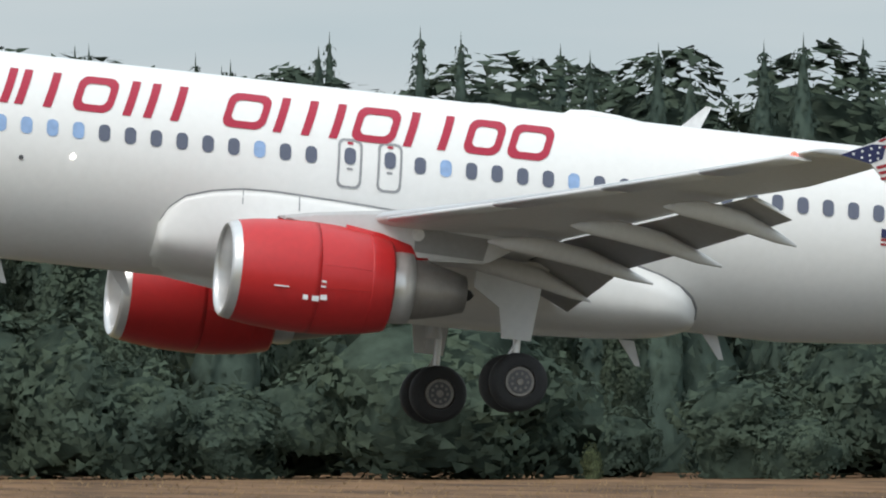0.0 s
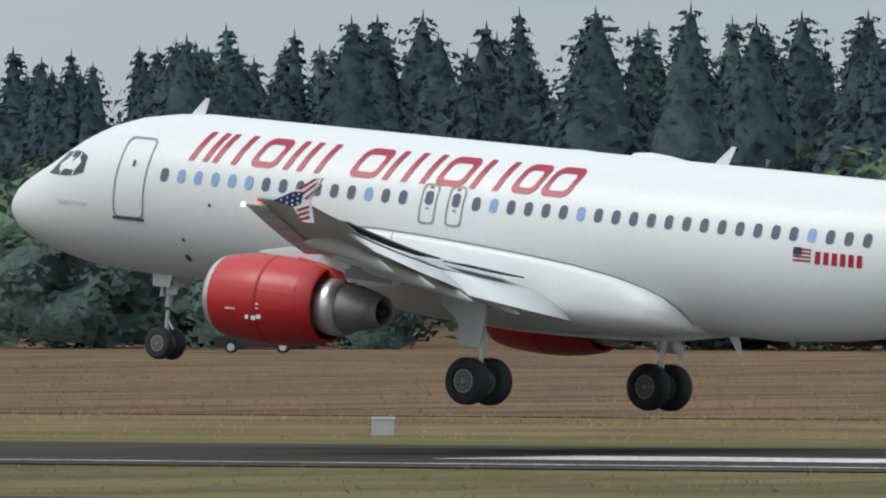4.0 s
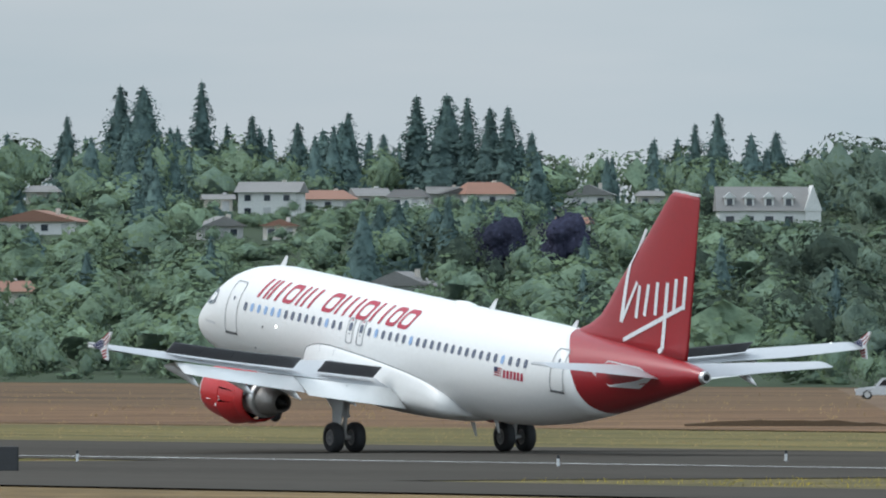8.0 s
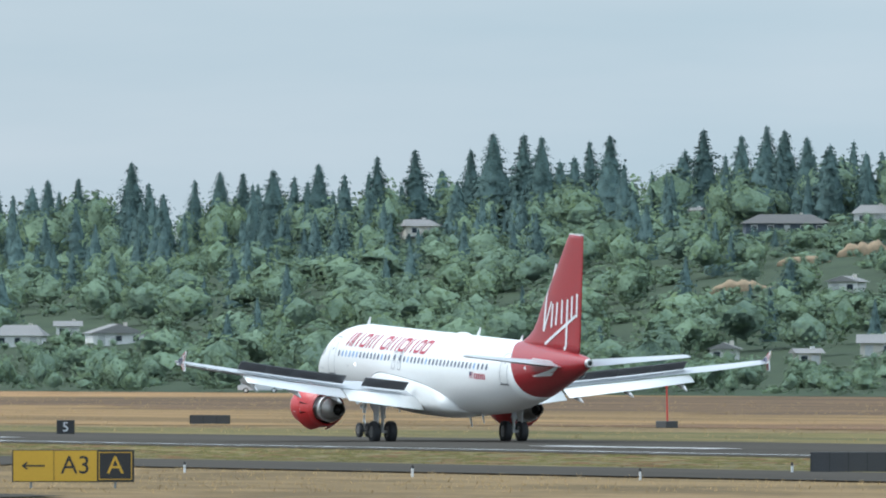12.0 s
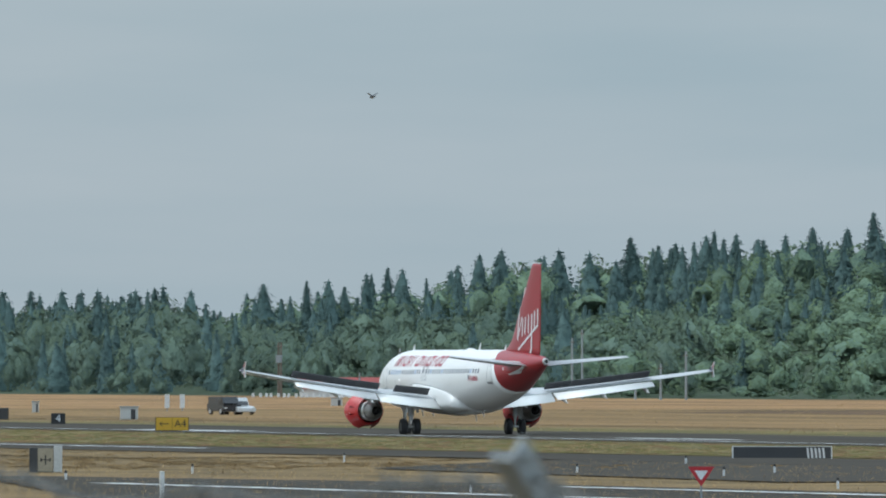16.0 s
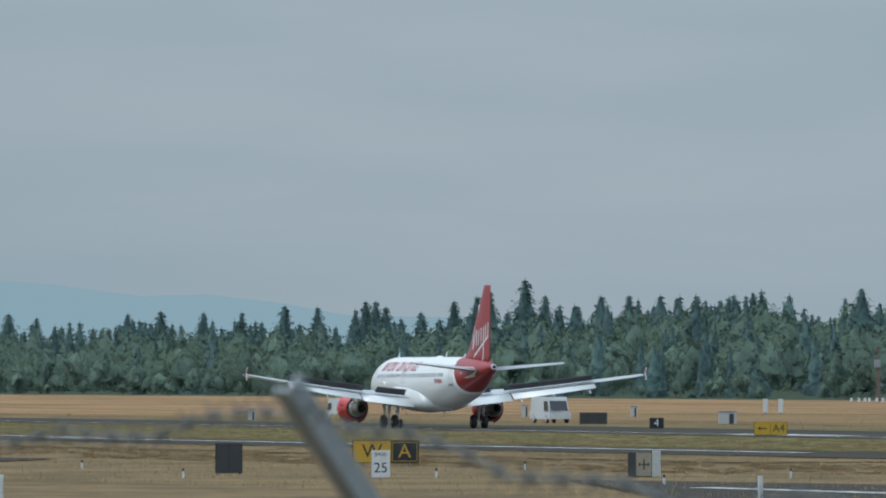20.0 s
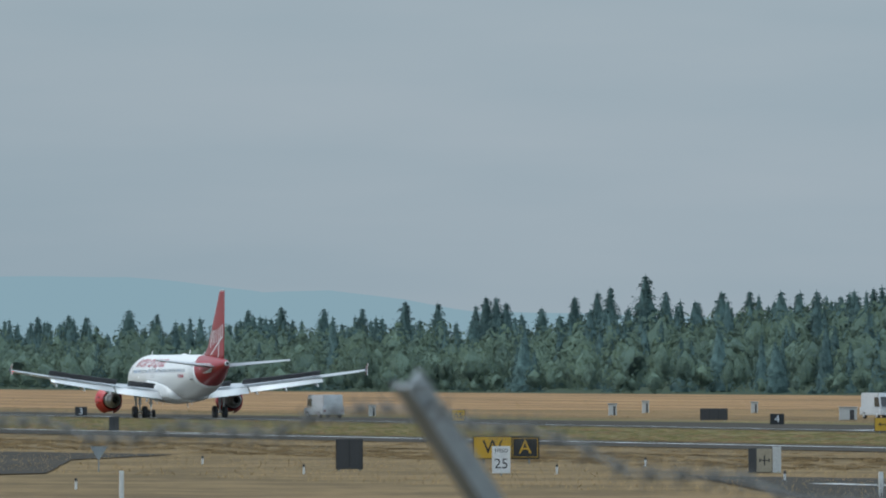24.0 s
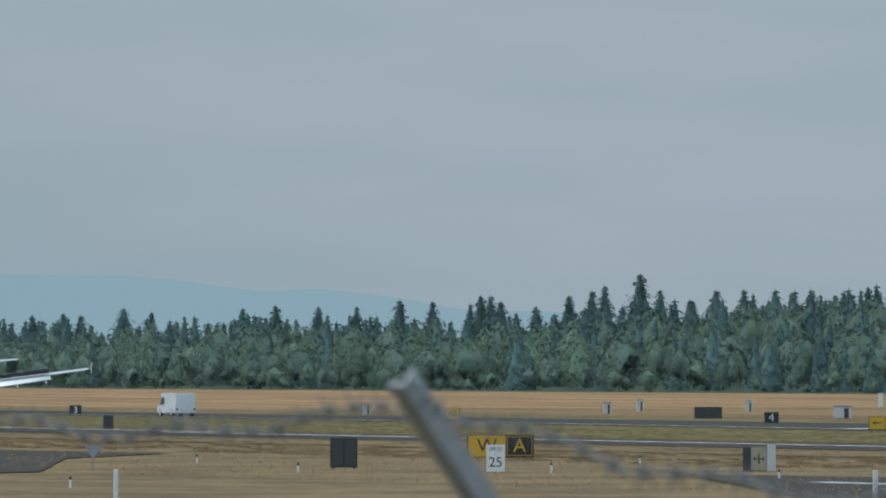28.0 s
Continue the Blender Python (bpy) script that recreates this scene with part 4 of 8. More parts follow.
CLUMP_BROWN = foliage("clump_brown", (0.205, 0.132, 0.074), (0.122, 0.08, 0.047), 0.05, 0.25, 3.0, 1.0, 0.12)
CLUMP_TAN = foliage("clump_tan", (0.30, 0.205, 0.103), (0.19, 0.13, 0.068), 0.05, 0.25, 3.0, 1.0, 0.12)
CLUMP_OLIVE = foliage("clump_olive", (0.15, 0.13, 0.055), (0.10, 0.09, 0.042), 0.05, 0.25, 3.0, 1.0, 0.12)
clumps("strip_clumps", CLUMP_OLIVE, -1500, -457, lambda x: (231, near_edge(x) - 1.5), 6000, 0.03, 0.12, 0.8, 3.0, "olive grass mounds on the runway strip")
clumps("strip_dry_clumps", CLUMP_BROWN, -1500, -457, lambda x: (231, near_edge(x) - 1.5), 3500, 0.03, 0.1, 0.8, 3.5, "dry grass mounds on the runway strip")
clumps("near_olive_clumps", CLUMP_OLIVE, -1150, -640, lambda x: (174, 210), 1800, 0.03, 0.12, 0.8, 3.0, "olive grass mounds beside the taxiway")
clumps("near_brown_clumps", CLUMP_TAN, -1150, -640, lambda x: (174, 210), 1800, 0.03, 0.12, 0.8, 3.0, "brown grass mounds beside the taxiway")
# ---------------------------------------------------------------- the airliner
CL = 3.83            # height of the fuselage centre line above the runway
REF = 17.7           # the main gear stands this far behind the nose


def P(s, y, z):
    """Metres behind the nose, to the right, above the centre line."""
    return Vector((s - REF, y, z + CL))


ST = [0.22, 0.28, 0.42, 0.7, 1.16, 1.72, 2.3, 2.88, 3.54, 4.3, 5.2, 6.2, 24, 26, 28, 30, 32, 34, 36, 37, 37.45]
TOP = [-0.72, -0.48, -0.3, -0.03, 0.27, 0.58, 0.98, 1.34, 1.64, 1.86, 2.0, 2.07, 2.07, 2.07, 2.06, 2.02, 1.95, 1.84, 1.68, 1.58, 1.5]
BOT = [-0.78, -0.96, -1.1, -1.3, -1.51, -1.68, -1.82, -1.92, -1.99, -2.04, -2.06, -2.07, -2.07, -1.90, -1.60, -1.18, -0.66, -0.08, 0.52, 0.86, 1.0]
WID = [0.03, 0.27, 0.46, 0.76, 1.08, 1.34, 1.54, 1.69, 1.82, 1.91, 1.96, 1.975, 1.975, 1.93, 1.80, 1.57, 1.26, 0.92, 0.55, 0.34, 0.25]


def body(s):
    return tuple(float(np.interp(s, ST, c)) for c in (TOP, BOT, WID))


def skin(s, z, out=0.0, side=-1):
    """A point of the fuselage's side at height z; side -1 is the left."""
    t, b, w = body(s)
    c, h = (t + b) / 2, (t - b) / 2
    k = max(-0.999, min(0.999, (z - c) / h))
    y = (w + out) * math.sqrt(1 - k * k)
    return P(s, side * y, c + (h + out) * k)


def ring_at(s_of, n=40):
    pts = []
    for i in range(n):
        a = 2 * math.pi * i / n
        s = s_of(a)
        t, b, w = body(s)
        c, h = (t + b) / 2, (t - b) / 2
        pts.append(P(s, w * math.sin(a), c + h * math.cos(a)))
    return pts


def decal(bm, outline, side=-1, out=0.012):
    """A flat patch of paint on the fuselage's side, given in (s, z)."""
    f = bm.faces.new([bm.verts.new(skin(s, z, out, side)) for s, z in outline])
    return f


def rounded(s, z, w, h, r, n=4, lean=0.0, cut=0.16):
    """A rounded rectangle, its long sides cut into short pieces so that it can follow the skin."""
    cor = []
    for cx, cz, a0 in ((w / 2 - r, h / 2 - r, 0), (-w / 2 + r, h / 2 - r, 90), (-w / 2 + r, -h / 2 + r, 180), (w / 2 - r, -h / 2 + r, 270)):
        for k in range(n + 1):
            a = radians(a0 + 90 * k / n)
            cor.append((cx + r * math.cos(a), cz + r * math.sin(a)))
    pts = []
    side_cuts = {n: max(1, int((w - 2 * r) / cut)), 2 * n + 1: max(1, int((h - 2 * r) / cut)), 3 * n + 2: max(1, int((w - 2 * r) / cut)), 4 * n + 3: max(1, int((h - 2 * r) / cut))}
    for i, (x, y) in enumerate(cor):
        x2, y2 = cor[(i + 1) % len(cor)]
        m = side_cuts.get(i, 1)
        for k in range(m):
            pts.append((x + (x2 - x) * k / m, y + (y2 - y) * k / m))
    return [(s + x + lean * y, z + y) for x, y in pts]


def outline_ring(bm, s, z, w, h, r, t, side=-1, lean=0.0, out=0.012, n=4):
    """A painted outline of a door or a hatch."""
    a = rounded(s, z, w, h, r, n, lean)
    b = [(s + (x - s - lean * (y - z)) * (w - 2 * t) / w + lean * (y - z) * (h - 2 * t) / h, z + (y - z) * (h - 2 * t) / h) for x, y in a]
    va, vb = [bm.verts.new(skin(*p, out, side)) for p in a], [bm.verts.new(skin(*p, out, side)) for p in b]
    k = len(va)
    for i in range(k):
        bm.faces.new((va[i], va[(i + 1) % k], vb[(i + 1) % k], vb[i]))


airliner = thing("airliner", "white twin-engined jet airliner with red engines and a red tail", "airplane")

# fuselage: white body and red tail section, met along a curve that sweeps aft below
def sweep(a):
    """How far aft the red begins, from the top (a = 0) round to the belly."""
    k = abs(math.atan2(math.sin(a), math.cos(a))) / math.pi
    return float(np.interp(k, [0, 0.12, 0.28, 0.5, 0.75, 1], [28.2, 28.75, 29.75, 30.45, 30.9, 31.5]))


nose_s = [0.22, 0.24, 0.28, 0.34, 0.42, 0.55, 0.7, 0.9, 1.1, 1.35, 1.6, 1.9, 2.2, 2.5, 2.8, 3.15, 3.5, 3.9, 4.3, 4.8, 5.2, 5.7, 6.2] + list(np.linspace(7.2, 24, 18)) + [25, 26, 27, 28]
bm = loft(bmesh.new(), [ring_at(lambda a, s=s: s) for s in nose_s] + [ring_at(lambda a, k=k: 28 + (sweep(a) - 28) * k) for k in (0.35, 0.7, 1.0)])
part("fuselage", bm, WHITE, airliner, smooth=True)
bm = loft(bmesh.new(), [ring_at(lambda a, k=k: sweep(a) + (37.45 - sweep(a)) * k) for k in np.linspace(0, 1, 14)], caps=False)
part("tail_section", bm, RED, airliner, "red rear fuselage", smooth=True)
bm = bmesh.new()
rod(bm, P(37.40, 0, 1.25), P(37.62, 0, 1.26), 0.25, 0.2, 20)
part("exhaust_ring", bm, STEEL, airliner, "bare metal tail exhaust", smooth=False)
bm = bmesh.new()
rod(bm, P(37.5, 0, 1.26), P(37.64, 0, 1.26), 0.13, 0.13, 16)
part("exhaust_outlet", bm, SOOT_SHADE, airliner)

# cabin windows, doors
first, pitch = 6.28, 0.5275
panes = [first + pitch * i for i in range(15)] + [15.90 + 0.527 * i for i in range(23)]
blue = {1, 2, 3, 4, 5, 12, 16, 21, 34}
for side in (-1, 1):
    for i, s in enumerate(panes):
        z = 0.50 + 0.006 * (s - 6.19)
        bm = bmesh.new()
        decal(bm, rounded(s, z, 0.235, 0.34, 0.10), side)
        part("cabin_window", bm, PANE_BLUE if i in blue and side < 0 else PANE, airliner, "pale blue window with its shade down" if i in blue and side < 0 else "")
    for s in (14.46, 15.28):
        bm = bmesh.new()
        outline_ring(bm, s, 0.45, 0.50, 1.0, 0.13, 0.045, side)
        hatch = part("emergency_exit", bm, LINE, airliner, "grey outlined overwing exit")
        bm = bmesh.new()
        decal(bm, rounded(s, 0.60, 0.235, 0.34, 0.10), side)
        part("cabin_window", bm, PANE, hatch)
        bm = bmesh.new()
        decal(bm, rounded(s, 0.86, 0.12, 0.05, 0.02), side)
        part("handle", bm, TITLE, hatch, "small red handle mark")
        bm = bmesh.new()
        decal(bm, rounded(s, 0.34, 0.12, 0.05, 0.02), side)
        part("handle", bm, LINE, hatch)
    for s, zc, w, h in ((5.22, 0.36, 0.98, 2.02), (29.5, 0.62, 0.82, 1.62)):
        bm = bmesh.new()
        outline_ring(bm, s, zc, w, h, 0.16, 0.04, side, out=0.016)
        door = part("cabin_door", bm, LINE, airliner, "white cabin door with a grey outline")
        bm = bmesh.new()
        decal(bm, rounded(s + 0.02, zc + 0.35, 0.1, 0.16, 0.04), side)
        part("door_window", bm, PANE, door)
        bm = bmesh.new()
        decal(bm, [(s - w / 2 - 0.02, zc - h / 2 - 0.05), (s + w / 2 + 0.02, zc - h / 2 - 0.05), (s + w / 2, zc - h / 2 + 0.02), (s - w / 2, zc - h / 2 + 0.02)], side, 0.03)
        part("door_sill", bm, DARK_GREY, door, "dark grey sill")
    # cockpit panes
    for quad in ([(2.2, 0.24), (2.64, 0.22), (2.84, 0.84), (2.56, 0.8)], [(2.7, 0.22), (3.16, 0.24), (3.22, 0.86), (2.92, 0.86)], [(3.22, 0.25), (3.6, 0.36), (3.56, 0.76), (3.28, 0.85)]):
        bm = bmesh.new()
        decal(bm, quad, side, 0.02)
        part("cockpit_window", bm, COCKPIT, airliner, "dark cockpit window")


# the airline's name: plain slanted strokes, no letters
def stroke(bm, s, z0, z1, w, lean=0.42, side=-1):
    n = 6
    lo = [(s + lean * (z0 + (z1 - z0) * k / n - 0.9), z0 + (z1 - z0) * k / n) for k in range(n + 1)]
    a = [bm.verts.new(skin(x, z, 0.014, side)) for x, z in lo]
    b = [bm.verts.new(skin(x + w, z, 0.014, side)) for x, z in lo]
    for i in range(n):
        bm.faces.new((a[i], b[i], b[i + 1], a[i + 1]))


def block(bm, s, w, side=-1, z0=0.90, z1=1.62, t=0.15, lean=0.42):
    """A slanted rounded frame."""
    zc, h = (z0 + z1) / 2, z1 - z0
    outline_ring(bm, s + w / 2 + lean * (zc - 0.9), zc, w, h, 0.2, t, side, lean, 0.014, 5)


NAME = [(2, 6.85, 0.6), (1, 7.58, 0.17), (1, 8.16, 0.17), (0, 8.72, 0.82), (1, 9.78, 0.17), (2, 10.2, 0.72),
        (0, 11.78, 0.88), (3, 12.85, 1.32), (0, 14.42, 0.9), (1, 15.52, 0.17), (1, 16.22, 0.17), (0, 16.72, 0.76), (0, 17.62, 0.86)]
for side in (-1, 1):
    for bars, s, w in NAME:
        bm = bmesh.new()
        if bars:
            for k in range(bars):
                stroke(bm, s + (w - 0.17) * k / max(1, bars - 1), 0.92, 1.66, 0.17, 0.36, side)
        else:
            block(bm, s, w, side, 0.92, 1.66, 0.15, 0.36)
        part("name_stroke", bm, TITLE, airliner, "plain slanted red shape of the painted name")
    # registration: a small flag and plain bars
    for k in range(6):
        bm = bmesh.new()
        decal(bm, rounded(26.17 + 0.235 * k, 0.10, 0.15, 0.30, 0.02), side)
        part("registration_bar", bm, TITLE, airliner, "plain dark red bar")
    for k in range(4):
        bm = bmesh.new()
        decal(bm, rounded(25.72, -0.02 + 0.09 * k + 0.02, 0.52, 0.045, 0.005), side)
        part("flag_stripe", bm, FLAG_RED, airliner)
    bm = bmesh.new()
    decal(bm, rounded(25.58, 0.22, 0.24, 0.18, 0.005), side, 0.016)
    part("flag_canton", bm, FLAG_BLUE, airliner)


# wings
def foil(s0, chord, y, z, thick=0.12, twist=0.0, n=12):
    """A wing section from its leading edge, aft along s."""
    pts = []
    for i in range(2 * n):
        k = i / (2 * n)
        a = 2 * math.pi * k
        x = 0.5 * (1 + math.cos(a))
        yt = thick * 5 * 0.2 * (1.4845 * math.sqrt(max(x, 0)) - 0.63 * x - 1.758 * x * x + 1.4215 * x ** 3 - 0.5075 * x ** 4)
        zz = (yt if i < n else -yt * 0.85) + 0.03 * math.sin(math.pi * x)
        pts.append(P(s0 + chord * x, y, z + chord * zz - chord * x * math.sin(radians(twist))))
    return pts


def wing_line(y):
    """Leading edge, trailing edge of the fixed wing and height at a distance from the middle."""
    y = abs(y)
    le = 11.75 + (y - 1.5) * 0.563
    te = 17.9 + 0.02 * (y - 1.5) if y < 6.4 else 18.0 + (y - 6.4) * 0.345
    z = -1.30 + (y - 1.5) * 0.092 + 0.0022 * (y - 1.5) ** 2
    return le, te, z


SPOILERS = []
REVERSERS = []
for side, tag in ((-1, "left"), (1, "right")):
    ys = [1.3, 2.5, 4, 5.2, 6.4, 8, 10, 12, 14, 15.5, 16.4, 16.8]
    rings = []
    for y in ys:
        le, te, z = wing_line(y)
        if y > 13:
            te = te + min(1, (y - 13) / 0.6) * 0.42
        rings.append(foil(le, te - le, side * y, z, 0.135 - 0.0035 * y, 1.5))
    bm = loft(bmesh.new(), rings)
    for f in bm.faces:
        f.material_index = 1 if f.normal.z < -0.2 else 0
    wing = part("wing", bm, GREY_WING, airliner, "light grey swept wing", smooth=True)
    wing.data.materials.append(WING_UNDER)
    # slats, drooped in front
    for y0, y1 in ((3.0, 5.1), (6.7, 9.3), (9.4, 12.0), (12.1, 14.4), (14.5, 16.5)):
        rr = []
        for y in (y0, y1):
            le, te, z = wing_line(y)
            rr.append(foil(le - 0.34, 0.62, side * y, z - 0.12, 0.2, 0))
        part("slat", loft(bmesh.new(), rr), LIGHT_GREY, wing, smooth=True)
    # flaps, fully down
    for y0, y1, c0, c1, droop in ((2.0, 6.3, 1.3, 1.15, 30), (6.45, 12.9, 1.15, 0.85, 25)):
        rr = []
        for y, c in ((y0, c0), ((y0 + y1) / 2, (c0 + c1) / 2), (y1, c1)):
            le, te, z = wing_line(y)
            rr.append(foil(te - 0.05, c, side * y, z - 0.14, 0.12, droop))
        bm = loft(bmesh.new(), rr)
        # faces that point down take the darker grey
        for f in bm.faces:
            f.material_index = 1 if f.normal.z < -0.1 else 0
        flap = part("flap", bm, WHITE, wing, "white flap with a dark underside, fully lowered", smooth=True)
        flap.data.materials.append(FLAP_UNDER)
    # track fairings
    for y, ln in ((4.2, 2.6), (7.0, 3.4), (9.6, 3.1), (12.4, 2.7)):
        le, te, z = wing_line(y)
        rr = []
        for k, (q, r) in enumerate(((0, 0.02), (0.12, 0.13), (0.3, 0.2), (0.6, 0.2), (0.85, 0.12), (1, 0.02))):
            s = te - ln * 0.55 + ln * q
            zz = z - 0.40 - 0.55 * max(0, q - 0.45) * 1.6
            rr.append([P(s, side * y + r * 0.75 * math.sin(2 * math.pi * i / 10), zz + r * math.cos(2 * math.pi * i / 10)) for i in range(10)])
        part("flap_track_fairing", loft(bmesh.new(), rr), WING_UNDER, wing, "canoe-shaped fairing", smooth=True)
    # tip fence
    le, te, z = wing_line(16.85)
    prof = [(le + 0.5, z - 0.02), (le + 1.2, z + 0.3), (le + 1.72, z + 0.62), (le + 1.92, z + 0.62), (le + 1.6, z + 0.08), (le + 1.75, z - 0.44), (le + 1.46, z - 0.45), (le + 1.15, z - 0.14)]
    bm = prism(bmesh.new(), [P(s, side * 16.82, zz) for s, zz in prof], (0, side * 0.06, 0))
    fence = part("wingtip_fence", bm, PATCH_WHITE, wing, "white tip fence painted with a striped flag")
    for out_y, face in ((16.886, 1), (16.814, -1)):
        def patch(name, pts, mat, off=0.0):
            part(name, prism(bmesh.new(), [P(le + x, side * (out_y + face * off), z + q) for x, q in pts], (0, side * face * 0.005, 0)), mat, fence)

        patch("flag_canton", [(0.52, -0.02), (1.12, 0.245), (1.4, 0.26), (1.36, -0.02), (1.13, -0.13)], FLAG_BLUE)
        for i, (x, q) in enumerate(((0.78, 0.02), (0.95, 0.09), (1.12, 0.16), (1.28, 0.2), (0.95, -0.03), (1.1, 0.03), (1.26, 0.09), (1.12, -0.07), (1.27, -0.02))):
            patch("flag_star", [(x + 0.028 * math.cos(k * 1.257), q + 0.028 * math.sin(k * 1.257)) for k in range(5)], PATCH_WHITE, 0.006)
        for k in range(3):          # upper arm
            patch("flag_stripe", [(1.24 + 0.1 * k, 0.32 - 0.11 * k), (1.68 + 0.05 * k, 0.585 - 0.1 * k), (1.76 + 0.04 * k, 0.585 - 0.09 * k), (1.3 + 0.1 * k, 0.3 - 0.11 * k)], FLAG_RED)
        for k in range(3):          # lower arm
            patch("flag_stripe", [(1.24 + 0.06 * k, -0.17 - 0.1 * k), (1.6 + 0.02 * k, -0.04 - 0.12 * k), (1.62 + 0.02 * k, -0.1 - 0.12 * k), (1.28 + 0.06 * k, -0.22 - 0.1 * k)], FLAG_RED)
    # spoilers, hinged ahead of the flaps: each in its own space
    for y0, y1 in ((2.4, 4.9), (6.0, 7.74), (7.76, 9.5), (9.52, 11.2), (11.22, 12.9)):
        l0, t0, z0 = wing_line(y0)
        l1, t1, z1 = wing_line(y1)
        hinge = P((t0 + t1) / 2 - 0.75, side * (y0 + y1) / 2, (z0 + z1) / 2 + 0.17)
        ds, dy, dz = (t1 - t0) / 2, side * (y1 - y0) / 2, (z1 - z0) / 2
        pts = [(-ds, -dy, -dz), (ds, dy, dz), (0.72 + ds, dy, dz - 0.03), (0.72 - ds, -dy, -dz - 0.03)]
        sp = part("spoiler", prism(bmesh.new(), pts, (0, 0, -0.035)), DARK_GREY, airliner, "dark grey wing spoiler")
        SPOILERS.append((sp, hinge, Vector((ds, dy, dz)) * side))

    # engine
    eng = new("engine")
    eng.parent = airliner
    tagged(eng, "red jet engine with a bare metal lip")
    yc, zc = side * 5.75, -2.15
    ES = 0.5

    def turned(profile, seg=36, yc=yc, zc=zc, squash=0.97):
        return [[P(s + ES, yc + r * math.sin(2 * math.pi * i / seg), zc + r * (squash if math.cos(2 * math.pi * i / seg) < 0 else 1) * math.cos(2 * math.pi * i / seg)) for i in range(seg)] for s, r in profile]

    part("cowl", loft(bmesh.new(), turned([(11.05, 1.0), (11.4, 1.06), (11.9, 1.11), (12.5, 1.125), (12.62, 1.12), (12.62, 1.08)]), caps=False), NACELLE_RED, eng, "glossy red cowl", smooth=True)
    part("cowl_rear_ring", loft(bmesh.new(), turned([(13.67, 0.99), (13.67, 1.025), (13.7, 1.02), (14.1, 0.935), (14.15, 0.905), (14.05, 0.86), (13.7, 0.88)]), caps=False), NACELLE_RED, eng, "red ring round the fan nozzle", smooth=True)
    part("inlet_lip", loft(bmesh.new(), turned([(11.05, 0.998), (10.92, 0.965), (10.85, 0.92), (10.86, 0.88), (10.95, 0.85), (11.3, 0.84), (11.9, 0.86)]), caps=False), STEEL, eng, "bare metal inlet lip", smooth=True)
    part("fan_disc", loft(bmesh.new(), turned([(11.9, 0.86), (11.9, 0.3), (11.55, 0.02)]), caps=False), DARK_GREY, eng, "dark fan")
    # the duct's dark hollow is painted black rather than left to shade
    part("fan_duct", loft(bmesh.new(), turned([(12.6, 1.08), (12.56, 0.62), (13.4, 0.64)]), caps=False), SOOT_SHADE, eng, "dark fan duct inside the cowl", smooth=True)
    part("core_cowl", loft(bmesh.new(), turned([(13.3, 0.66), (14.0, 0.72), (14.35, 0.74), (14.6, 0.72), (14.6, 0.6)]), caps=False), STEEL, eng, "bright bare metal core cowl", smooth=True)
    part("exhaust_nozzle", loft(bmesh.new(), turned([(14.5, 0.65), (14.9, 0.58), (15.35, 0.48), (15.72, 0.37), (15.7, 0.33), (15.2, 0.32)]), caps=False), HOT_METAL, eng, "heat-stained tapered exhaust", smooth=True)
    part("exhaust_plug", loft(bmesh.new(), turned([(15.2, 0.3), (15.55, 0.2), (15.85, 0.1), (15.92, 0.02)])), SOOT_SHADE, eng, smooth=True)
    # four pivoting reverser doors round the cowl, each hinged at its rear edge, and the red beams between them
    def shell(mid, half, s0, s1, base, depth=0.04, grow=0.0):
        rings = []
        for st in np.linspace(s0, s1, 6):
            r = float(np.interp(st, (12.5, 12.62, 13.1, 13.7, 14.1), (1.125, 1.12, 1.1, 1.02, 0.935))) + grow
            cuts = [mid + radians(q) for q in np.linspace(-half, half, 11)]
            rings.append([P(st + ES, yc + rad * math.sin(q), zc + rad * (0.97 if math.cos(q) < 0 else 1) * math.cos(q)) - base for rad, turn_ in ((r, cuts), (r - depth, cuts[::-1])) for q in turn_])
        bm = loft(bmesh.new(), rings)
        for e in bm.edges:
            e.smooth = len(e.link_faces) == 2 and e.calc_face_angle(0) < 0.7
        return bm

    for k in range(4):
        mid = math.pi / 4 + k * math.pi / 2
        hinge = P(13.66 + ES, yc + 1.0 * math.sin(mid), zc + 1.0 * math.cos(mid))
        part("cowl_beam", shell(mid + math.pi / 4, 11.8, 12.62, 13.67, Vector((0, 0, 0))), NACELLE_RED, eng, "red beam between two doors", smooth=True)
        door = part("reverser_door", shell(mid, 32.9, 12.625, 13.665, hinge), NACELLE_RED, eng, "red pivoting reverser door", smooth=True)
        part("door_lining", shell(mid, 31, 12.66, 13.63, hinge, 0.006, -0.044), REVERSER_DARK, door, "dark lining of the door", smooth=True)
        REVERSERS.append((door, hinge, Vector((0, math.cos(mid), -math.sin(mid)))))
    # pylon
    py = [P(12.3, yc, -1.0), P(13.0, yc, -0.86), P(14.8, yc, -0.62), P(16.4, yc, -0.80), P(17.4, yc, -1.0), P(16.6, yc, -1.5), P(15.0, yc, -1.6), P(13.0, yc, -1.2)]
    pyl = bmesh.new()
    prism(pyl, [p + Vector((0, -0.2, 0)) for p in py], (0, 0.4, 0))
    bmesh.ops.bevel(pyl, geom=list(pyl.edges), offset=0.06, segments=2, affect="EDGES")
    part("pylon", pyl, LIGHT_GREY, eng, "grey pylon", smooth=False)
    bm = prism(bmesh.new(), [P(15.1, yc + side * 0.2, -1.42), P(16.5, yc + side * 0.2, -1.46), P(16.6, yc + side * 0.2, -1.02), P(15.1, yc + side * 0.2, -0.92)], (0, side * 0.02, 0))
    part("pylon_panel", bm, FLAP_UNDER, eng, "dark grey pylon panel")
    bm = bmesh.new()
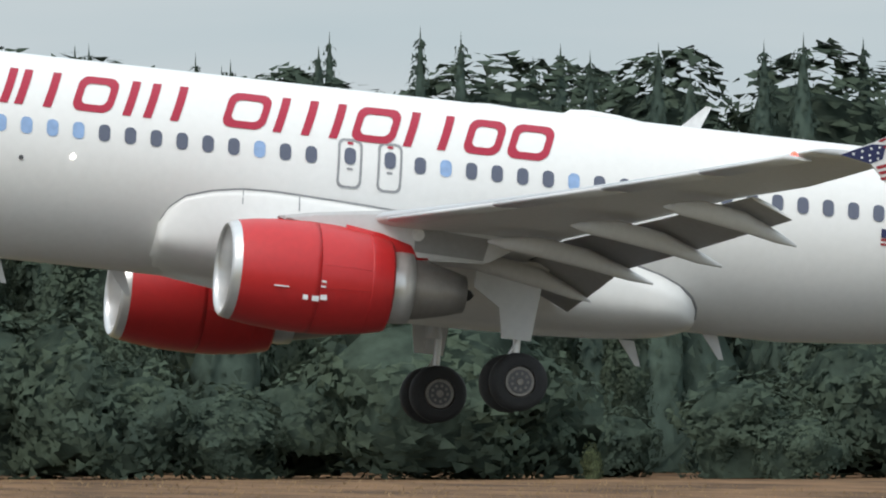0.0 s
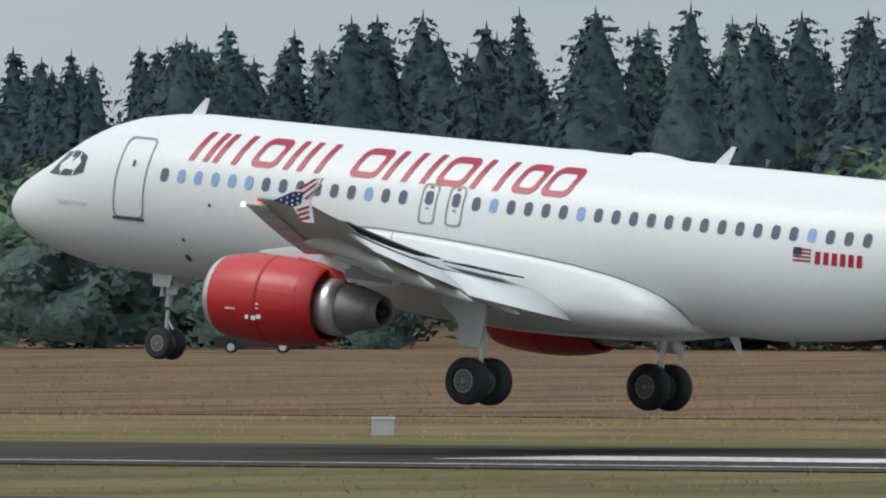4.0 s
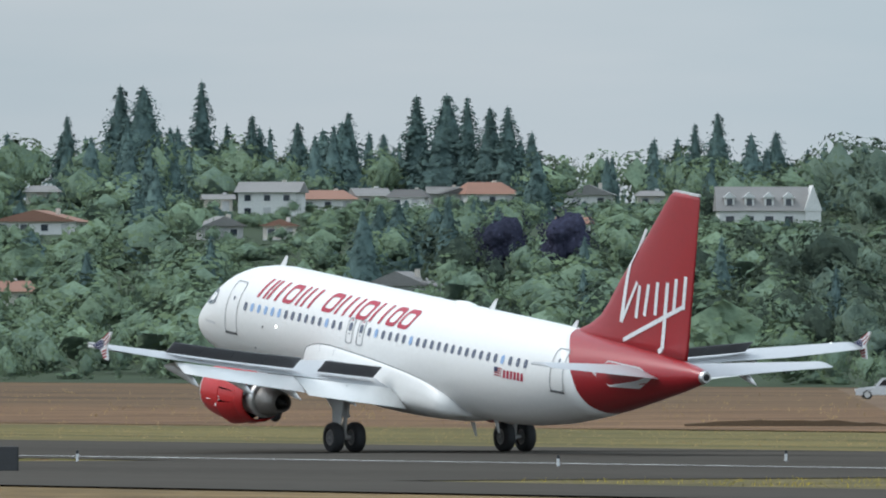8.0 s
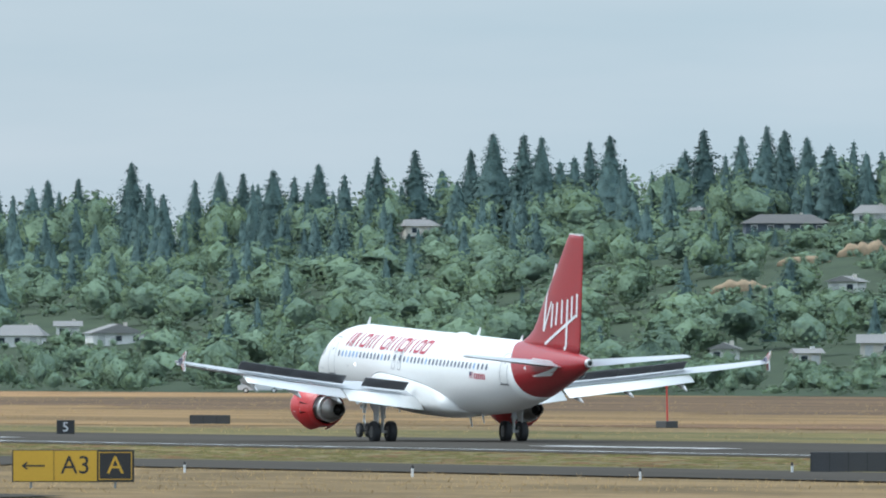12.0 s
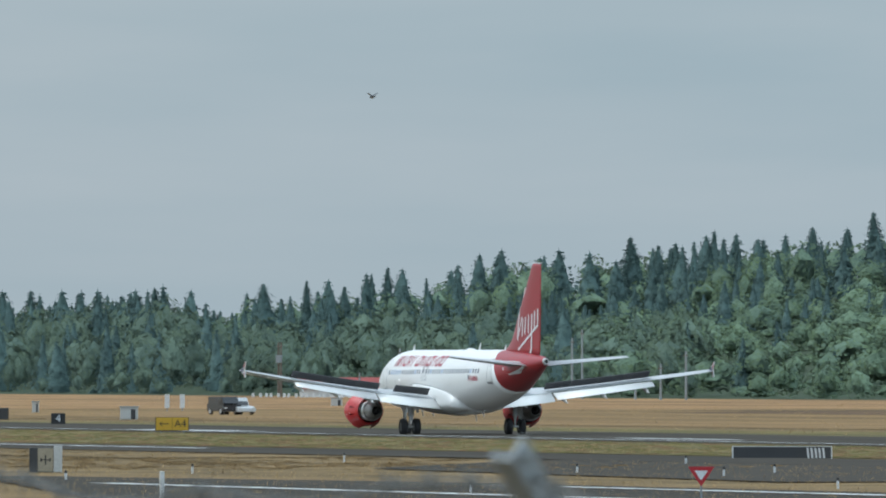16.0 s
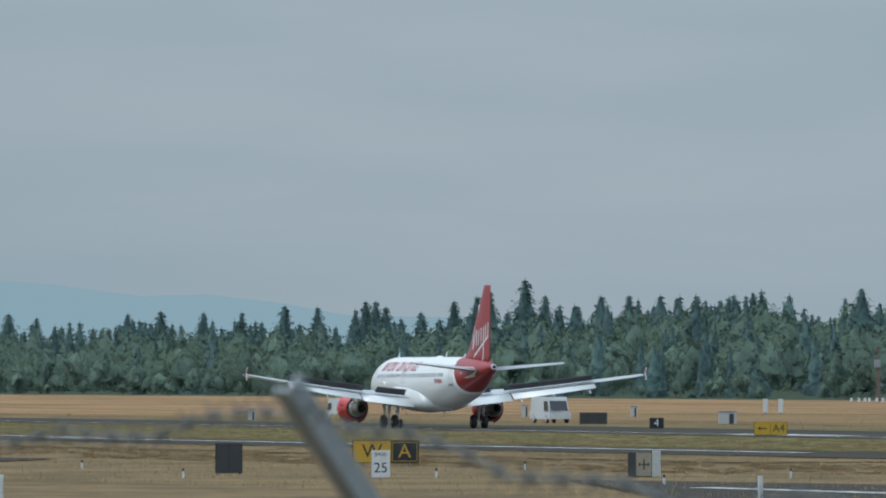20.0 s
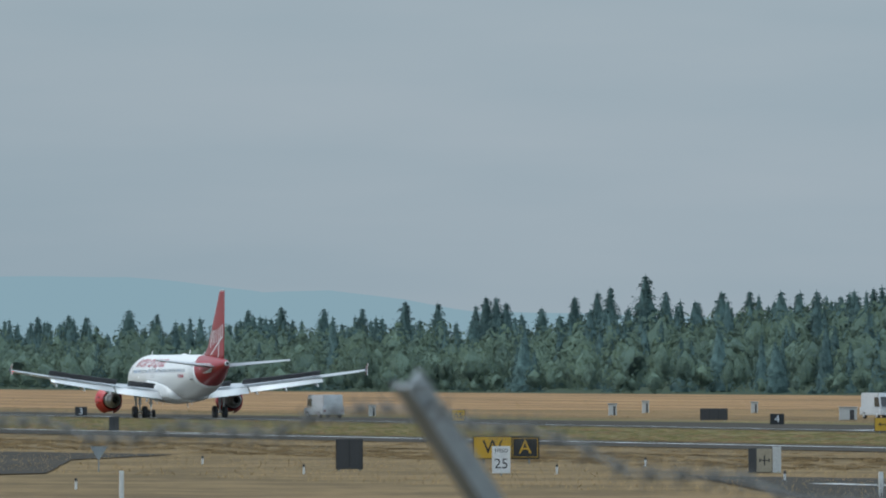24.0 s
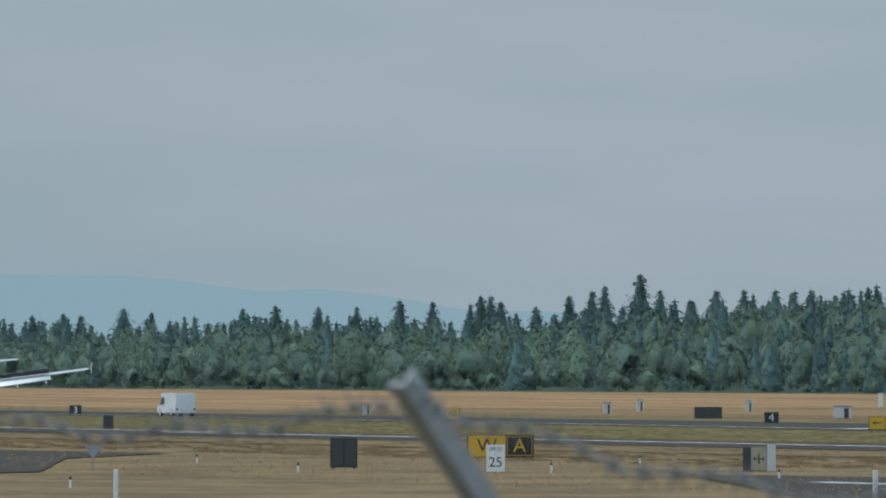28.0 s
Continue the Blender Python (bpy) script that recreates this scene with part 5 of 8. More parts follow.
    rod(bm, P(15.15, yc + side * 0.19, -1.08), P(15.15, yc + side * 0.24, -1.08), 0.13, 0.13, 14)
    part("pylon_port", bm, PATCH_WHITE, eng, "round pale pylon port")
    for ds, w, z, h in ((0.0, 0.1, -0.42, 0.13), (0.2, 0.14, -0.42, 0.15), (0.36, 0.13, -0.4, 0.12), (-0.5, 0.3, -0.27, 0.025), (0.33, 0.1, -0.1, 0.04), (0.33, 0.1, -0.2, 0.03)):
        x = 12.85 + ds - REF
        part("stencil", box(bmesh.new(), x - w / 2, x + w / 2, yc + side * 1.04, yc + side * (1.132 * math.sqrt(1 - (z / 1.1) ** 2)), CL + zc + z - h / 2, CL + zc + z + h / 2), PATCH_WHITE, eng, "small white stencil mark")
    # red fairing running aft over the core, under the pylon
    rr = []
    for s0, wd, z0, z1 in ((13.2, 0.34, 0.55, 1.12), (13.9, 0.32, 0.5, 1.02), (14.5, 0.26, 0.55, 0.86), (15.0, 0.12, 0.6, 0.72), (15.15, 0.04, 0.64, 0.68)):
        rr.append([P(s0 + ES, yc + sy * wd, zc + z) for sy, z in ((-1, z0), (1, z0), (0.8, z1), (-0.8, z1))])
    part("cowl_fairing", loft(bmesh.new(), rr), NACELLE_RED, eng, "red tapered fairing under the pylon", smooth=True)
    # strake
    bm = prism(bmesh.new(), [P(12.4, yc + -side * 0.85, zc + 0.78), P(13.5, yc + -side * 0.85, zc + 0.85), P(13.45, yc - side * 1.05, zc + 1.12)], (0, 0.02, 0))
    part("strake", bm, NACELLE_RED, eng)

    # tailplane
    rr = []
    for y in (0.4, 2.0, 4.0, 6.0, 6.2):
        le = 31.7 + (y - 0.4) * 0.60
        ch = 3.6 - (y - 0.4) * 0.37
        rr.append(foil(le, ch, side * y, 0.92 + (y - 0.4) * 0.105, 0.10))
    part("tailplane", loft(bmesh.new(), rr), GREY_WING, airliner, "grey tailplane", smooth=True)
    # pale plate at the tailplane root
    bm = bmesh.new()
    decal(bm, [(31.6, 0.75), (32.6, 0.35), (34.2, 0.45), (35.0, 0.95), (34.2, 1.25), (32.3, 1.3)], side, 0.02)
    part("root_plate", bm, LIGHT_GREY, airliner, "pale grey plate at the tailplane root")

# fin
rr = []
for z, le, te in ((1.7, 27.9, 36.2), (2.1, 28.4, 36.25), (2.35, 29.1, 36.26), (2.75, 29.8, 36.28), (3.3, 30.35, 36.3), (4.24, 31.1, 36.34), (6.0, 32.75, 36.4), (7.75, 34.3, 36.44), (7.92, 34.55, 36.40)):
    rr.append([(P(le + (te - le) * 0.5 * (1 + math.cos(2 * math.pi * i / 20)), 0.055 * (te - le) * math.sin(2 * math.pi * i / 20) * (0.6 + 0.4 * -math.cos(2 * math.pi * i / 20)), z)) for i in range(20)])
fin = part("fin", loft(bmesh.new(), rr), RED, airliner, "tall red tail fin", smooth=True)
bm = prism(bmesh.new(), [P(34.5, -0.05, 7.9), P(36.4, -0.05, 7.9), P(36.4, -0.05, 7.99), P(34.65, -0.05, 7.99)], (0, 0.1, 0))
part("fin_cap", bm, LIGHT_GREY, fin, "grey fin cap")
# plain white strokes where the fin carries its script
STROKES = [((32.75, 6.3), (31.95, 4.9), 0.14), ((31.9, 4.9), (31.75, 2.7), 0.24), ((31.75, 2.7), (32.65, 4.3), 0.16), ((32.75, 2.95), (32.85, 4.2), 0.2),
           ((33.3, 3.1), (33.45, 4.3), 0.2), ((34.0, 3.2), (34.05, 4.45), 0.2), ((34.6, 2.0), (34.7, 4.5), 0.22), ((35.2, 3.5), (35.25, 4.7), 0.2), ((35.8, 3.6), (35.85, 4.85), 0.2),
           ((32.0, 2.05), (35.9, 3.75), 0.17), ((34.6, 2.0), (34.35, 1.85), 0.2)]
for side in (-1, 1):
    for (s0, z0), (s1, z1), w in STROKES:
        d = Vector((s1 - s0, z1 - z0)).normalized()
        q = Vector((-d.y, d.x)) * w / 2
        bm = bmesh.new()

        def on_fin(s, z):
            le = float(np.interp(z, [1.7, 2.35, 2.75, 3.3, 4.24, 6.0, 7.75], [27.9, 29.1, 29.8, 30.35, 31.1, 32.75, 34.3]))
            te = 36.35
            c = max(-1, min(1, 2 * (s - le) / (te - le) - 1))
            return P(s, side * (0.055 * (te - le) * math.sqrt(1 - c * c) * (0.6 - 0.4 * c) + 0.02), z)

        n = 5
        a = [bm.verts.new(on_fin(s0 + (s1 - s0) * k / n + q.x, z0 + (z1 - z0) * k / n + q.y)) for k in range(n + 1)]
        b = [bm.verts.new(on_fin(s0 + (s1 - s0) * k / n - q.x, z0 + (z1 - z0) * k / n - q.y)) for k in range(n + 1)]
        for k in range(n):
            bm.faces.new((a[k], a[k + 1], b[k + 1], b[k]))
        part("fin_stroke", bm, PATCH_WHITE, fin, "plain white painted stroke")

# belly fairing under the wing: its upper edge lies on the fuselage's side
FAIR = ((10.75, -1.75, -1.1, 0.0), (10.9, -1.95, -0.8, 0.02), (11.2, -2.07, -0.55, 0.05), (11.7, -2.14, -0.4, 0.08), (12.3, -2.22, -0.3, 0.11), (13, -2.34, -0.28, 0.14), (14.5, -2.44, -0.34, 0.16), (16, -2.5, -0.43, 0.17), (17.5, -2.5, -0.54, 0.17), (19, -2.46, -0.68, 0.16), (20.2, -2.4, -0.86, 0.14), (21.0, -2.32, -1.06, 0.12), (21.5, -2.24, -1.25, 0.1), (21.8, -2.16, -1.45, 0.07), (21.95, -2.1, -1.65, 0.03), (22.0, -2.05, -1.85, 0.0))
rr, edge = [], []
for s, lo, hi, bulge in FAIR:
    t, b, w = body(s)
    mid_z, half = (t + b) / 2, (t - b) / 2

    def side_y(z):
        return w * math.sqrt(max(0, 1 - min(1, abs((z - mid_z) / half)) ** 2))

    wide, flank = max(side_y(hi), w * 0.93 if hi > -1.3 else side_y(hi)) + bulge, []
    for k in range(15):
        u = 1 - k / 14
        z = lo + (hi - lo) * u
        if u > 0.55:
            y = side_y(hi) + 0.004 + (wide - side_y(hi)) * min(1, (1 - u) / 0.3) ** 0.6
        else:
            y = wide * (1 - (1 - u / 0.55) ** 2.6) ** 0.45
        flank.append((max(y, side_y(z) + 0.012 * (u < 1)) if z > b else y, z))
    rr.append([P(s, -y, z) for y, z in flank] + [P(s, y, z) for y, z in flank[::-1]])
    edge.append((s, hi))
part("belly_fairing", loft(bmesh.new(), rr), WHITE, airliner, "white wing-root fairing", smooth=True)
for side in (-1, 1):
    bm = bmesh.new()
    fine = [(s, float(np.interp(s, [e[0] for e in edge], [e[1] for e in edge]))) for s in 16.375 - 5.625 * np.cos(np.linspace(0, math.pi, 70))]
    a, b = [bm.verts.new(skin(s + 0.03 * (s > 21), z + 0.03, 0.035, side)) for s, z in fine], [bm.verts.new(skin(s, z - 0.006, 0.035, side)) for s, z in fine]
    for k in range(69):
        bm.faces.new((a[k], a[k + 1], b[k + 1], b[k]))
    part("fairing_seam", bm, LINE, airliner, "thin dark seam along the fairing")

for s in (12.35, 13.5):
    hi = float(np.interp(s, [e[0] for e in edge], [e[1] for e in edge]))
    for side in (-1, 1):
        bm = bmesh.new()
        zs = [hi - 0.02 - 0.09 * k for k in range(8)]
        t, b, w = body(s)
        lift = float(np.interp(s, [r[0] for r in FAIR], [r[3] for r in FAIR])) + 0.012
        a, b = [[bm.verts.new(P(s + ds, side * (max(w * 0.93, 0) + lift if k > 3 else abs(skin(s, z).y) + 0.02 + lift * min(1, k / 3)), z)) for k, z in enumerate(zs)] for ds in (-0.012, 0.012)]
        for k in range(7):
            bm.faces.new((a[k], a[k + 1], b[k + 1], b[k]))
        part("fairing_seam", bm, LINE, airliner)

# antennas, dome
for s, h, lean in ((5.7, 0.42, 0.22), (21.75, 0.45, 0.3), (27.9, 0.3, 0.2)):
    t = body(s)[0]
    bm = prism(bmesh.new(), [P(s - 0.2, -0.015, t - 0.03), P(s + 0.22, -0.015, t - 0.03), P(s + lean + 0.12, -0.015, t + h), P(s + lean, -0.015, t + h)], (0, 0.03, 0))
    part("antenna", bm, PATCH_WHITE, airliner, "white blade antenna")
for s, z in ((20.9, -2.36), (22.6, -2.05), (10.35, -2.05), (7.8, -2.05)):
    bm = prism(bmesh.new(), [P(s - 0.2, -0.015, z), P(s + 0.12, -0.015, z), P(s + 0.3, -0.015, z - 0.5), P(s + 0.2, -0.015, z - 0.5)], (0, 0.03, 0))
    part("antenna", bm, LIGHT_GREY, airliner, "belly blade antenna")
for s0, ln, h in ((19.1, 1.9, 0.13), (17.2, 1.2, 0.05)):
    rr = [[P(s0 + ln * q, 0.35 * r * math.sin(2 * math.pi * i / 12), 2.03 + h * r * 1.2 * math.cos(2 * math.pi * i / 12)) for i in range(12)] for q, r in ((0, 0.1), (0.08, 0.8), (0.3, 1), (0.6, 0.75), (1, 0.05))]
    part("antenna_dome", loft(bmesh.new(), rr), WHITE, airliner, "low white antenna dome", smooth=True)


# undercarriage
def wheel_mesh(radius, width, yc, parent, at):
    """Tyre and hub about the axle along y; at: the hub in the thing's space."""
    n = 28
    prof = [(-0.5, 0.55), (-0.5, 0.80), (-0.42, 0.93), (-0.25, 0.99), (0, 1.0), (0.25, 0.99), (0.42, 0.93), (0.5, 0.80), (0.5, 0.55)]
    rr = [[at + Vector((radius * r * math.cos(2 * math.pi * i / n), width * w, radius * r * math.sin(2 * math.pi * i / n))) for i in range(n)] for w, r in prof]
    tyre = part("tyre", loft(bmesh.new(), rr, caps=False), RUBBER, parent, "black rubber tyre", smooth=True)
    for sgn in (-1, 1):
        bm = bmesh.new()
        rod(bm, at + Vector((0, sgn * width * 0.30, 0)), at + Vector((0, sgn * width * 0.44, 0)), radius * 0.57, radius * 0.5, 24)
        rim = part("rim", bm, RIM, parent, "dull metal wheel rim")
        bm = bmesh.new()
        rod(bm, at + Vector((0, sgn * width * 0.44, 0)), at + Vector((0, sgn * width * 0.47, 0)), radius * 0.4, radius * 0.38, 24)
        hub = part("hub", bm, DARK_GREY, parent, "dark wheel hub")
        bm = bmesh.new()
        rod(bm, at + Vector((0, sgn * width * 0.46, 0)), at + Vector((0, sgn * width * 0.52, 0)), radius * 0.14, radius * 0.11, 14)
        part("axle_cap", bm, RIM, hub)
        for k in range(9):
            o = Vector((radius * 0.28 * math.cos(k * 0.698), 0, radius * 0.28 * math.sin(k * 0.698)))
            bm = bmesh.new()
            rod(bm, at + o + Vector((0, sgn * width * 0.465, 0)), at + o + Vector((0, sgn * width * 0.485, 0)), radius * 0.055, radius * 0.05, 8)
            part("bolt", bm, RIM, hub)


GEAR = []
for side in (-1, 1):
    y = side * 3.8
    leg = new("main_gear")
    leg.parent = airliner
    tagged(leg, "main landing gear leg with two wheels")
    for dy in (-0.465, 0.465):
        wheel_mesh(0.585, 0.43, y + dy, leg, Vector((0, y + dy, 0.585)))
    bm = bmesh.new()
    rod(bm, (0, y - 0.5, 0.585), (0, y + 0.5, 0.585), 0.07, 0.07, 12)
    rod(bm, (0, y, 0.5), (0.0, y, 1.75), 0.075, 0.075, 14)
    rod(bm, (-0.25, y, 0.9), (-0.05, y, 1.3), 0.035, 0.035, 8)
    rod(bm, (-0.25, y, 0.9), (-0.03, y, 0.6), 0.035, 0.035, 8)
    part("axle", bm, STEEL, leg, "bright metal sliding strut and axle")
    GEAR.append(leg)
    bm = bmesh.new()
    rod(bm, (0.0, y, 1.35), (0.0, y, 2.5), 0.13, 0.15, 14)
    rod(bm, (-0.05, y, 1.5), (-0.8, y, 2.45), 0.05, 0.05, 8)
    rod(bm, (0.16, y + side * 0.05, 1.15), (0.14, y + side * 0.05, 2.6), 0.028, 0.028, 8)
    rod(bm, (-0.17, y - side * 0.05, 1.1), (-0.15, y, 2.3), 0.022, 0.022, 8)
    rod(bm, (0, y, 1.3), (0, y, 1.42), 0.17, 0.17, 14)
    rod(bm, (0, y, 1.9), (0, y - side * 1.7, 2.4), 0.055, 0.055, 8)
    part("gear_strut", bm, LIGHT_GREY, airliner, "grey landing gear strut")
    yd = y + side * 0.34
    bm = prism(bmesh.new(), [(-0.95, yd, 2.5), (0.6, yd, 2.6), (0.42, yd, 2.1), (0.3, yd, 1.0), (-0.3, yd, 1.0), (-0.4, yd, 1.6), (-0.95, yd, 1.95)], (0, side * 0.05, 0))
    part("gear_door", bm, LIGHT_GREY, airliner, "pale grey landing gear door")
nose_gear = new("nose_gear")
nose_gear.parent = airliner
tagged(nose_gear, "nose landing gear with two small wheels")
nx = 5.28 - REF
for dy in (-0.25, 0.25):
    wheel_mesh(0.41, 0.24, dy, nose_gear, Vector((nx, dy, 0.38)))
bm = bmesh.new()
rod(bm, (nx, -0.25, 0.38), (nx, 0.25, 0.38), 0.05, 0.05, 10)
rod(bm, (nx, 0, 0.35), (nx, 0, 1.2), 0.055, 0.055, 12)
rod(bm, (nx + 0.2, 0, 0.75), (nx, 0, 1.0), 0.03, 0.03, 8)
part("axle", bm, STEEL, nose_gear)
bm = bmesh.new()
rod(bm, (nx, 0, 1.0), (nx, 0, 2.2), 0.09, 0.1, 12)
rod(bm, (nx, 0, 1.3), (nx + 0.9, 0, 2.0), 0.045, 0.045, 8)
box(bm, nx - 0.16, nx - 0.08, -0.18, 0.18, 1.25, 1.5)
part("placard", box(bmesh.new(), nx - 0.02, nx + 0.34, -0.135, -0.12, 1.62, 1.84), PATCH_WHITE, nose_gear, "small white plate")
part("gear_strut", bm, LIGHT_GREY, airliner)
for side in (-1, 1):
    bm = prism(bmesh.new(), [(nx - 0.3, side * 0.32, 1.95), (nx + 0.35, side * 0.32, 1.95), (nx + 0.3, side * 0.40, 1.5), (nx - 0.22, side * 0.40, 1.5)], (0, side * 0.03, 0))
    part("gear_door", bm, LIGHT_GREY, airliner, "pale grey nose gear door")

# small fuselage lights, ports and seams
for s, z, r, mat in ((8.84, -0.02, 0.055, LAMP_WHITE), (7.8, -0.14, 0.05, DARK_GREY), (6.88, -1.06, 0.05, DARK_GREY), (6.82, -1.5, 0.09, DARK_GREY)):
    bm = bmesh.new()
    decal(bm, [(s + r * math.cos(a * 0.628), z + r * math.sin(a * 0.628)) for a in range(10)], -1, 0.02)
    part("port", bm, mat, airliner, "small round port" if mat is DARK_GREY else "small lit wing inspection light")
bm = bmesh.new()
decal(bm, [(2.8, -0.46), (3.85, -0.48), (3.85, -0.39), (2.8, -0.37)], -1, 0.015)
part("nose_script", bm, LIGHT_GREY, airliner, "thin plain grey bar")
for side in (-1, 1):
    le, te, z = wing_line(16.3)
    bm = bmesh.new()
    bmesh.ops.create_uvsphere(bm, u_segments=8, v_segments=6, radius=0.07, matrix=Matrix.Translation(P(le + 0.05, side * 16.4, z)))
    part("tip_light", bm, NAV_RED if side < 0 else LAMP_WHITE, airliner, "small wing tip light")
# ---------------------------------------------------------------- houses on the hill
WALLS = [material("wall_white", (0.84, 0.83, 0.8), 0.8, scale=0.6), material("wall_beige", (0.68, 0.63, 0.55), 0.8, scale=0.6), material("wall_grey", (0.56, 0.56, 0.55), 0.8, scale=0.6),
         material("wall_cream", (0.70, 0.64, 0.42), 0.8, scale=0.6), material("wall_slate", (0.10, 0.12, 0.15), 0.8, scale=0.6)]
ROOFS = [material("roof_tile_red", (0.32, 0.17, 0.12), 0.85, scale=0.8, bump=0.5), material("roof_grey", (0.26, 0.25, 0.24), 0.85, scale=0.8, bump=0.5), material("roof_dark", (0.12, 0.115, 0.11), 0.85, scale=0.8, bump=0.5)]
WALL_NAME = ["white", "beige", "grey", "cream", "dark slate"]
ROOF_NAME = ["red-brown tiled", "grey shingled", "dark shingled"]
GLASS = material("window_glass", (0.05, 0.06, 0.075), 0.08, coat=0.5)
TRIM = material("window_trim", (0.75, 0.75, 0.73), 0.6)
EARTH = material("bare_earth", (0.36, 0.27, 0.18), 0.95, other=(0.25, 0.19, 0.12), scale=0.4, bump=0.6)


def window(parent, x, z, w, h, y):
    bm = box(bmesh.new(), x - w / 2 - 0.1, x + w / 2 + 0.1, y - 0.06, y - 0.01, z - 0.1, z + h + 0.1)
    win = part("window", bm, TRIM, parent)
    part("pane", box(bmesh.new(), x - w / 2, x + w / 2, y - 0.09, y - 0.055, z, z + h), GLASS, win)


def house(az, d, w, storeys, wall, roof, k, deep=8.0):
    """A house that faces the airfield: its own space has the front at -y."""
    z = hill_z(az, d)
    t = thing("house", f"{WALL_NAME[wall]} {'two' if storeys > 1 else 'one'}-storey house with a {ROOF_NAME[roof]} roof", "house", "houses on the hill")
    h = 1.8 * storeys - 0.1
    part("wall", box(bmesh.new(), -w / 2, w / 2, 0, deep, -1.5, h), WALLS[wall], t)
    rise, o = min(1.7, 0.26 * min(w, deep)) * (0.75 + 0.06 * (k % 5)), 0.5
    bm = bmesh.new()
    if k % 3 == 0:      # gable to the front
        prism(bm, [(-w / 2 - o, -o, h), (w / 2 + o, -o, h), (0, -o, h + rise)], (0, deep + 2 * o, 0))
    else:               # ridge along the front, hipped
        hip = 0.0 if k % 3 == 1 else w * 0.22
        a = [bm.verts.new(p) for p in ((-w / 2 - o, -o, h), (w / 2 + o, -o, h), (w / 2 + o, deep + o, h), (-w / 2 - o, deep + o, h), (-w / 2 - o + hip, deep / 2, h + rise), (w / 2 + o - hip, deep / 2, h + rise))]
        for q in ((0, 1, 5, 4), (1, 2, 5), (2, 3, 4, 5), (3, 0, 4), (3, 2, 1, 0)):
            bm.faces.new([a[i] for i in q])
        bmesh.ops.recalc_face_normals(bm, faces=bm.faces)
    rf = part("roof", bm, ROOFS[roof], t)
    part("chimney", box(bmesh.new(), w * 0.18, w * 0.18 + 0.5, deep / 2, deep / 2 + 0.5, h, h + rise + 0.25), WALLS[1 if wall != 1 else 0], rf)
    n = max(2, int(w / 2.2))
    for s in range(storeys):
        for i in range(n):
            if s == 0 and i == k % n:
                part("door", box(bmesh.new(), -w / 2 + w * (i + 0.5) / n - 0.5, -w / 2 + w * (i + 0.5) / n + 0.5, -0.07, 0.02, 0, 1.45), WALLS[2], t)
            else:
                window(t, -w / 2 + w * (i + 0.5) / n, 0.55 + 1.8 * s, 0.85, 0.8, 0)
    if k % 4 == 1:
        bm = box(bmesh.new(), -w / 2, w / 2, -2.0, -0.05, h - 1.75, h - 1.62)
        for i in range(4):
            box(bm, -w / 2 + (w - 0.12) * i / 3, -w / 2 + (w - 0.12) * i / 3 + 0.12, -2.0, -1.88, -1.5, h - 2.1)
        part("porch", bm, TRIM, t)
    turn = az + (-18 + (k * 29) % 37)
    t.matrix_world = Matrix.Translation(spot(az, d, z)) @ pose(0, 0, 0, 0, 0, turn)
    return t


for k, row in enumerate(HOUSES):
    az, d, w, storeys, wall, roof = row
    house(az, d, w, storeys if w > 5 else 1, wall, roof, k, min(8.0, max(3.5, w)))

# the long house with four dormers
t = thing("dormer_house", "long white house with four dormers in its grey roof", "house")
w, deep, h = 13.0, 8.0, 3.0
part("wall", box(bmesh.new(), -w / 2, w / 2, 0, deep, -1.5, h), WALLS[0], t)
rf = part("roof", prism(bmesh.new(), [(-w / 2 - 0.4, -0.4, h), (-w / 2 - 0.4, deep / 2, h + 3.6), (-w / 2 - 0.4, deep + 0.4, h)], (w + 0.8, 0, 0)), ROOFS[1], t)
part("gable", prism(bmesh.new(), [(w / 2 - 0.5, -0.6, h), (w / 2 + 2.2, -0.6, h), (w / 2 + 0.85, -0.6, h + 3.8)], (0, deep, 0)), WALLS[0], t)
part("wing_wall", box(bmesh.new(), w / 2 - 0.3, w / 2 + 2.0, -0.5, deep, -1.5, h), WALLS[0], t)
for i in range(4):
    x = -w / 2 + 1.6 + i * 2.9
    dm = part("dormer", box(bmesh.new(), x - 0.7, x + 0.7, 0.6, 3.4, h + 0.5, h + 2.0), WALLS[0], rf, "white gabled dormer")
    part("dormer_roof", prism(bmesh.new(), [(x - 0.95, 0.4, h + 1.95), (x + 0.95, 0.4, h + 1.95), (x, 0.4, h + 2.75)], (0, 3.2, 0)), TRIM, dm)
    part("pane", box(bmesh.new(), x - 0.4, x + 0.4, 0.55, 0.62, h + 0.8, h + 1.8), GLASS, dm)
    window(t, x, 0.9, 1.2, 1.3, 0)
t.matrix_world = Matrix.Translation(spot(58.19, 1838, hill_z(58.19, 1838) - 0.6)) @ pose(0, 0, 0, 0, 0, 62) @ Matrix.Scale(0.86, 4)

# the big hipped house above the bare bank
t = thing("hilltop_mansion", "large beige house with a hipped grey roof and pillared terrace", "house")


def hip(bm, x0, x1, y0, y1, z, rise, inset):
    a = [bm.verts.new(p) for p in ((x0, y0, z), (x1, y0, z), (x1, y1, z), (x0, y1, z), (x0 + inset, (y0 + y1) / 2, z + rise), (x1 - inset, (y0 + y1) / 2, z + rise))]
    for q in ((0, 1, 5, 4), (1, 2, 5), (2, 3, 4, 5), (3, 0, 4), (3, 2, 1, 0)):
        bm.faces.new([a[i] for i in q])
    bmesh.ops.recalc_face_normals(bm, faces=bm.faces)
    return bm


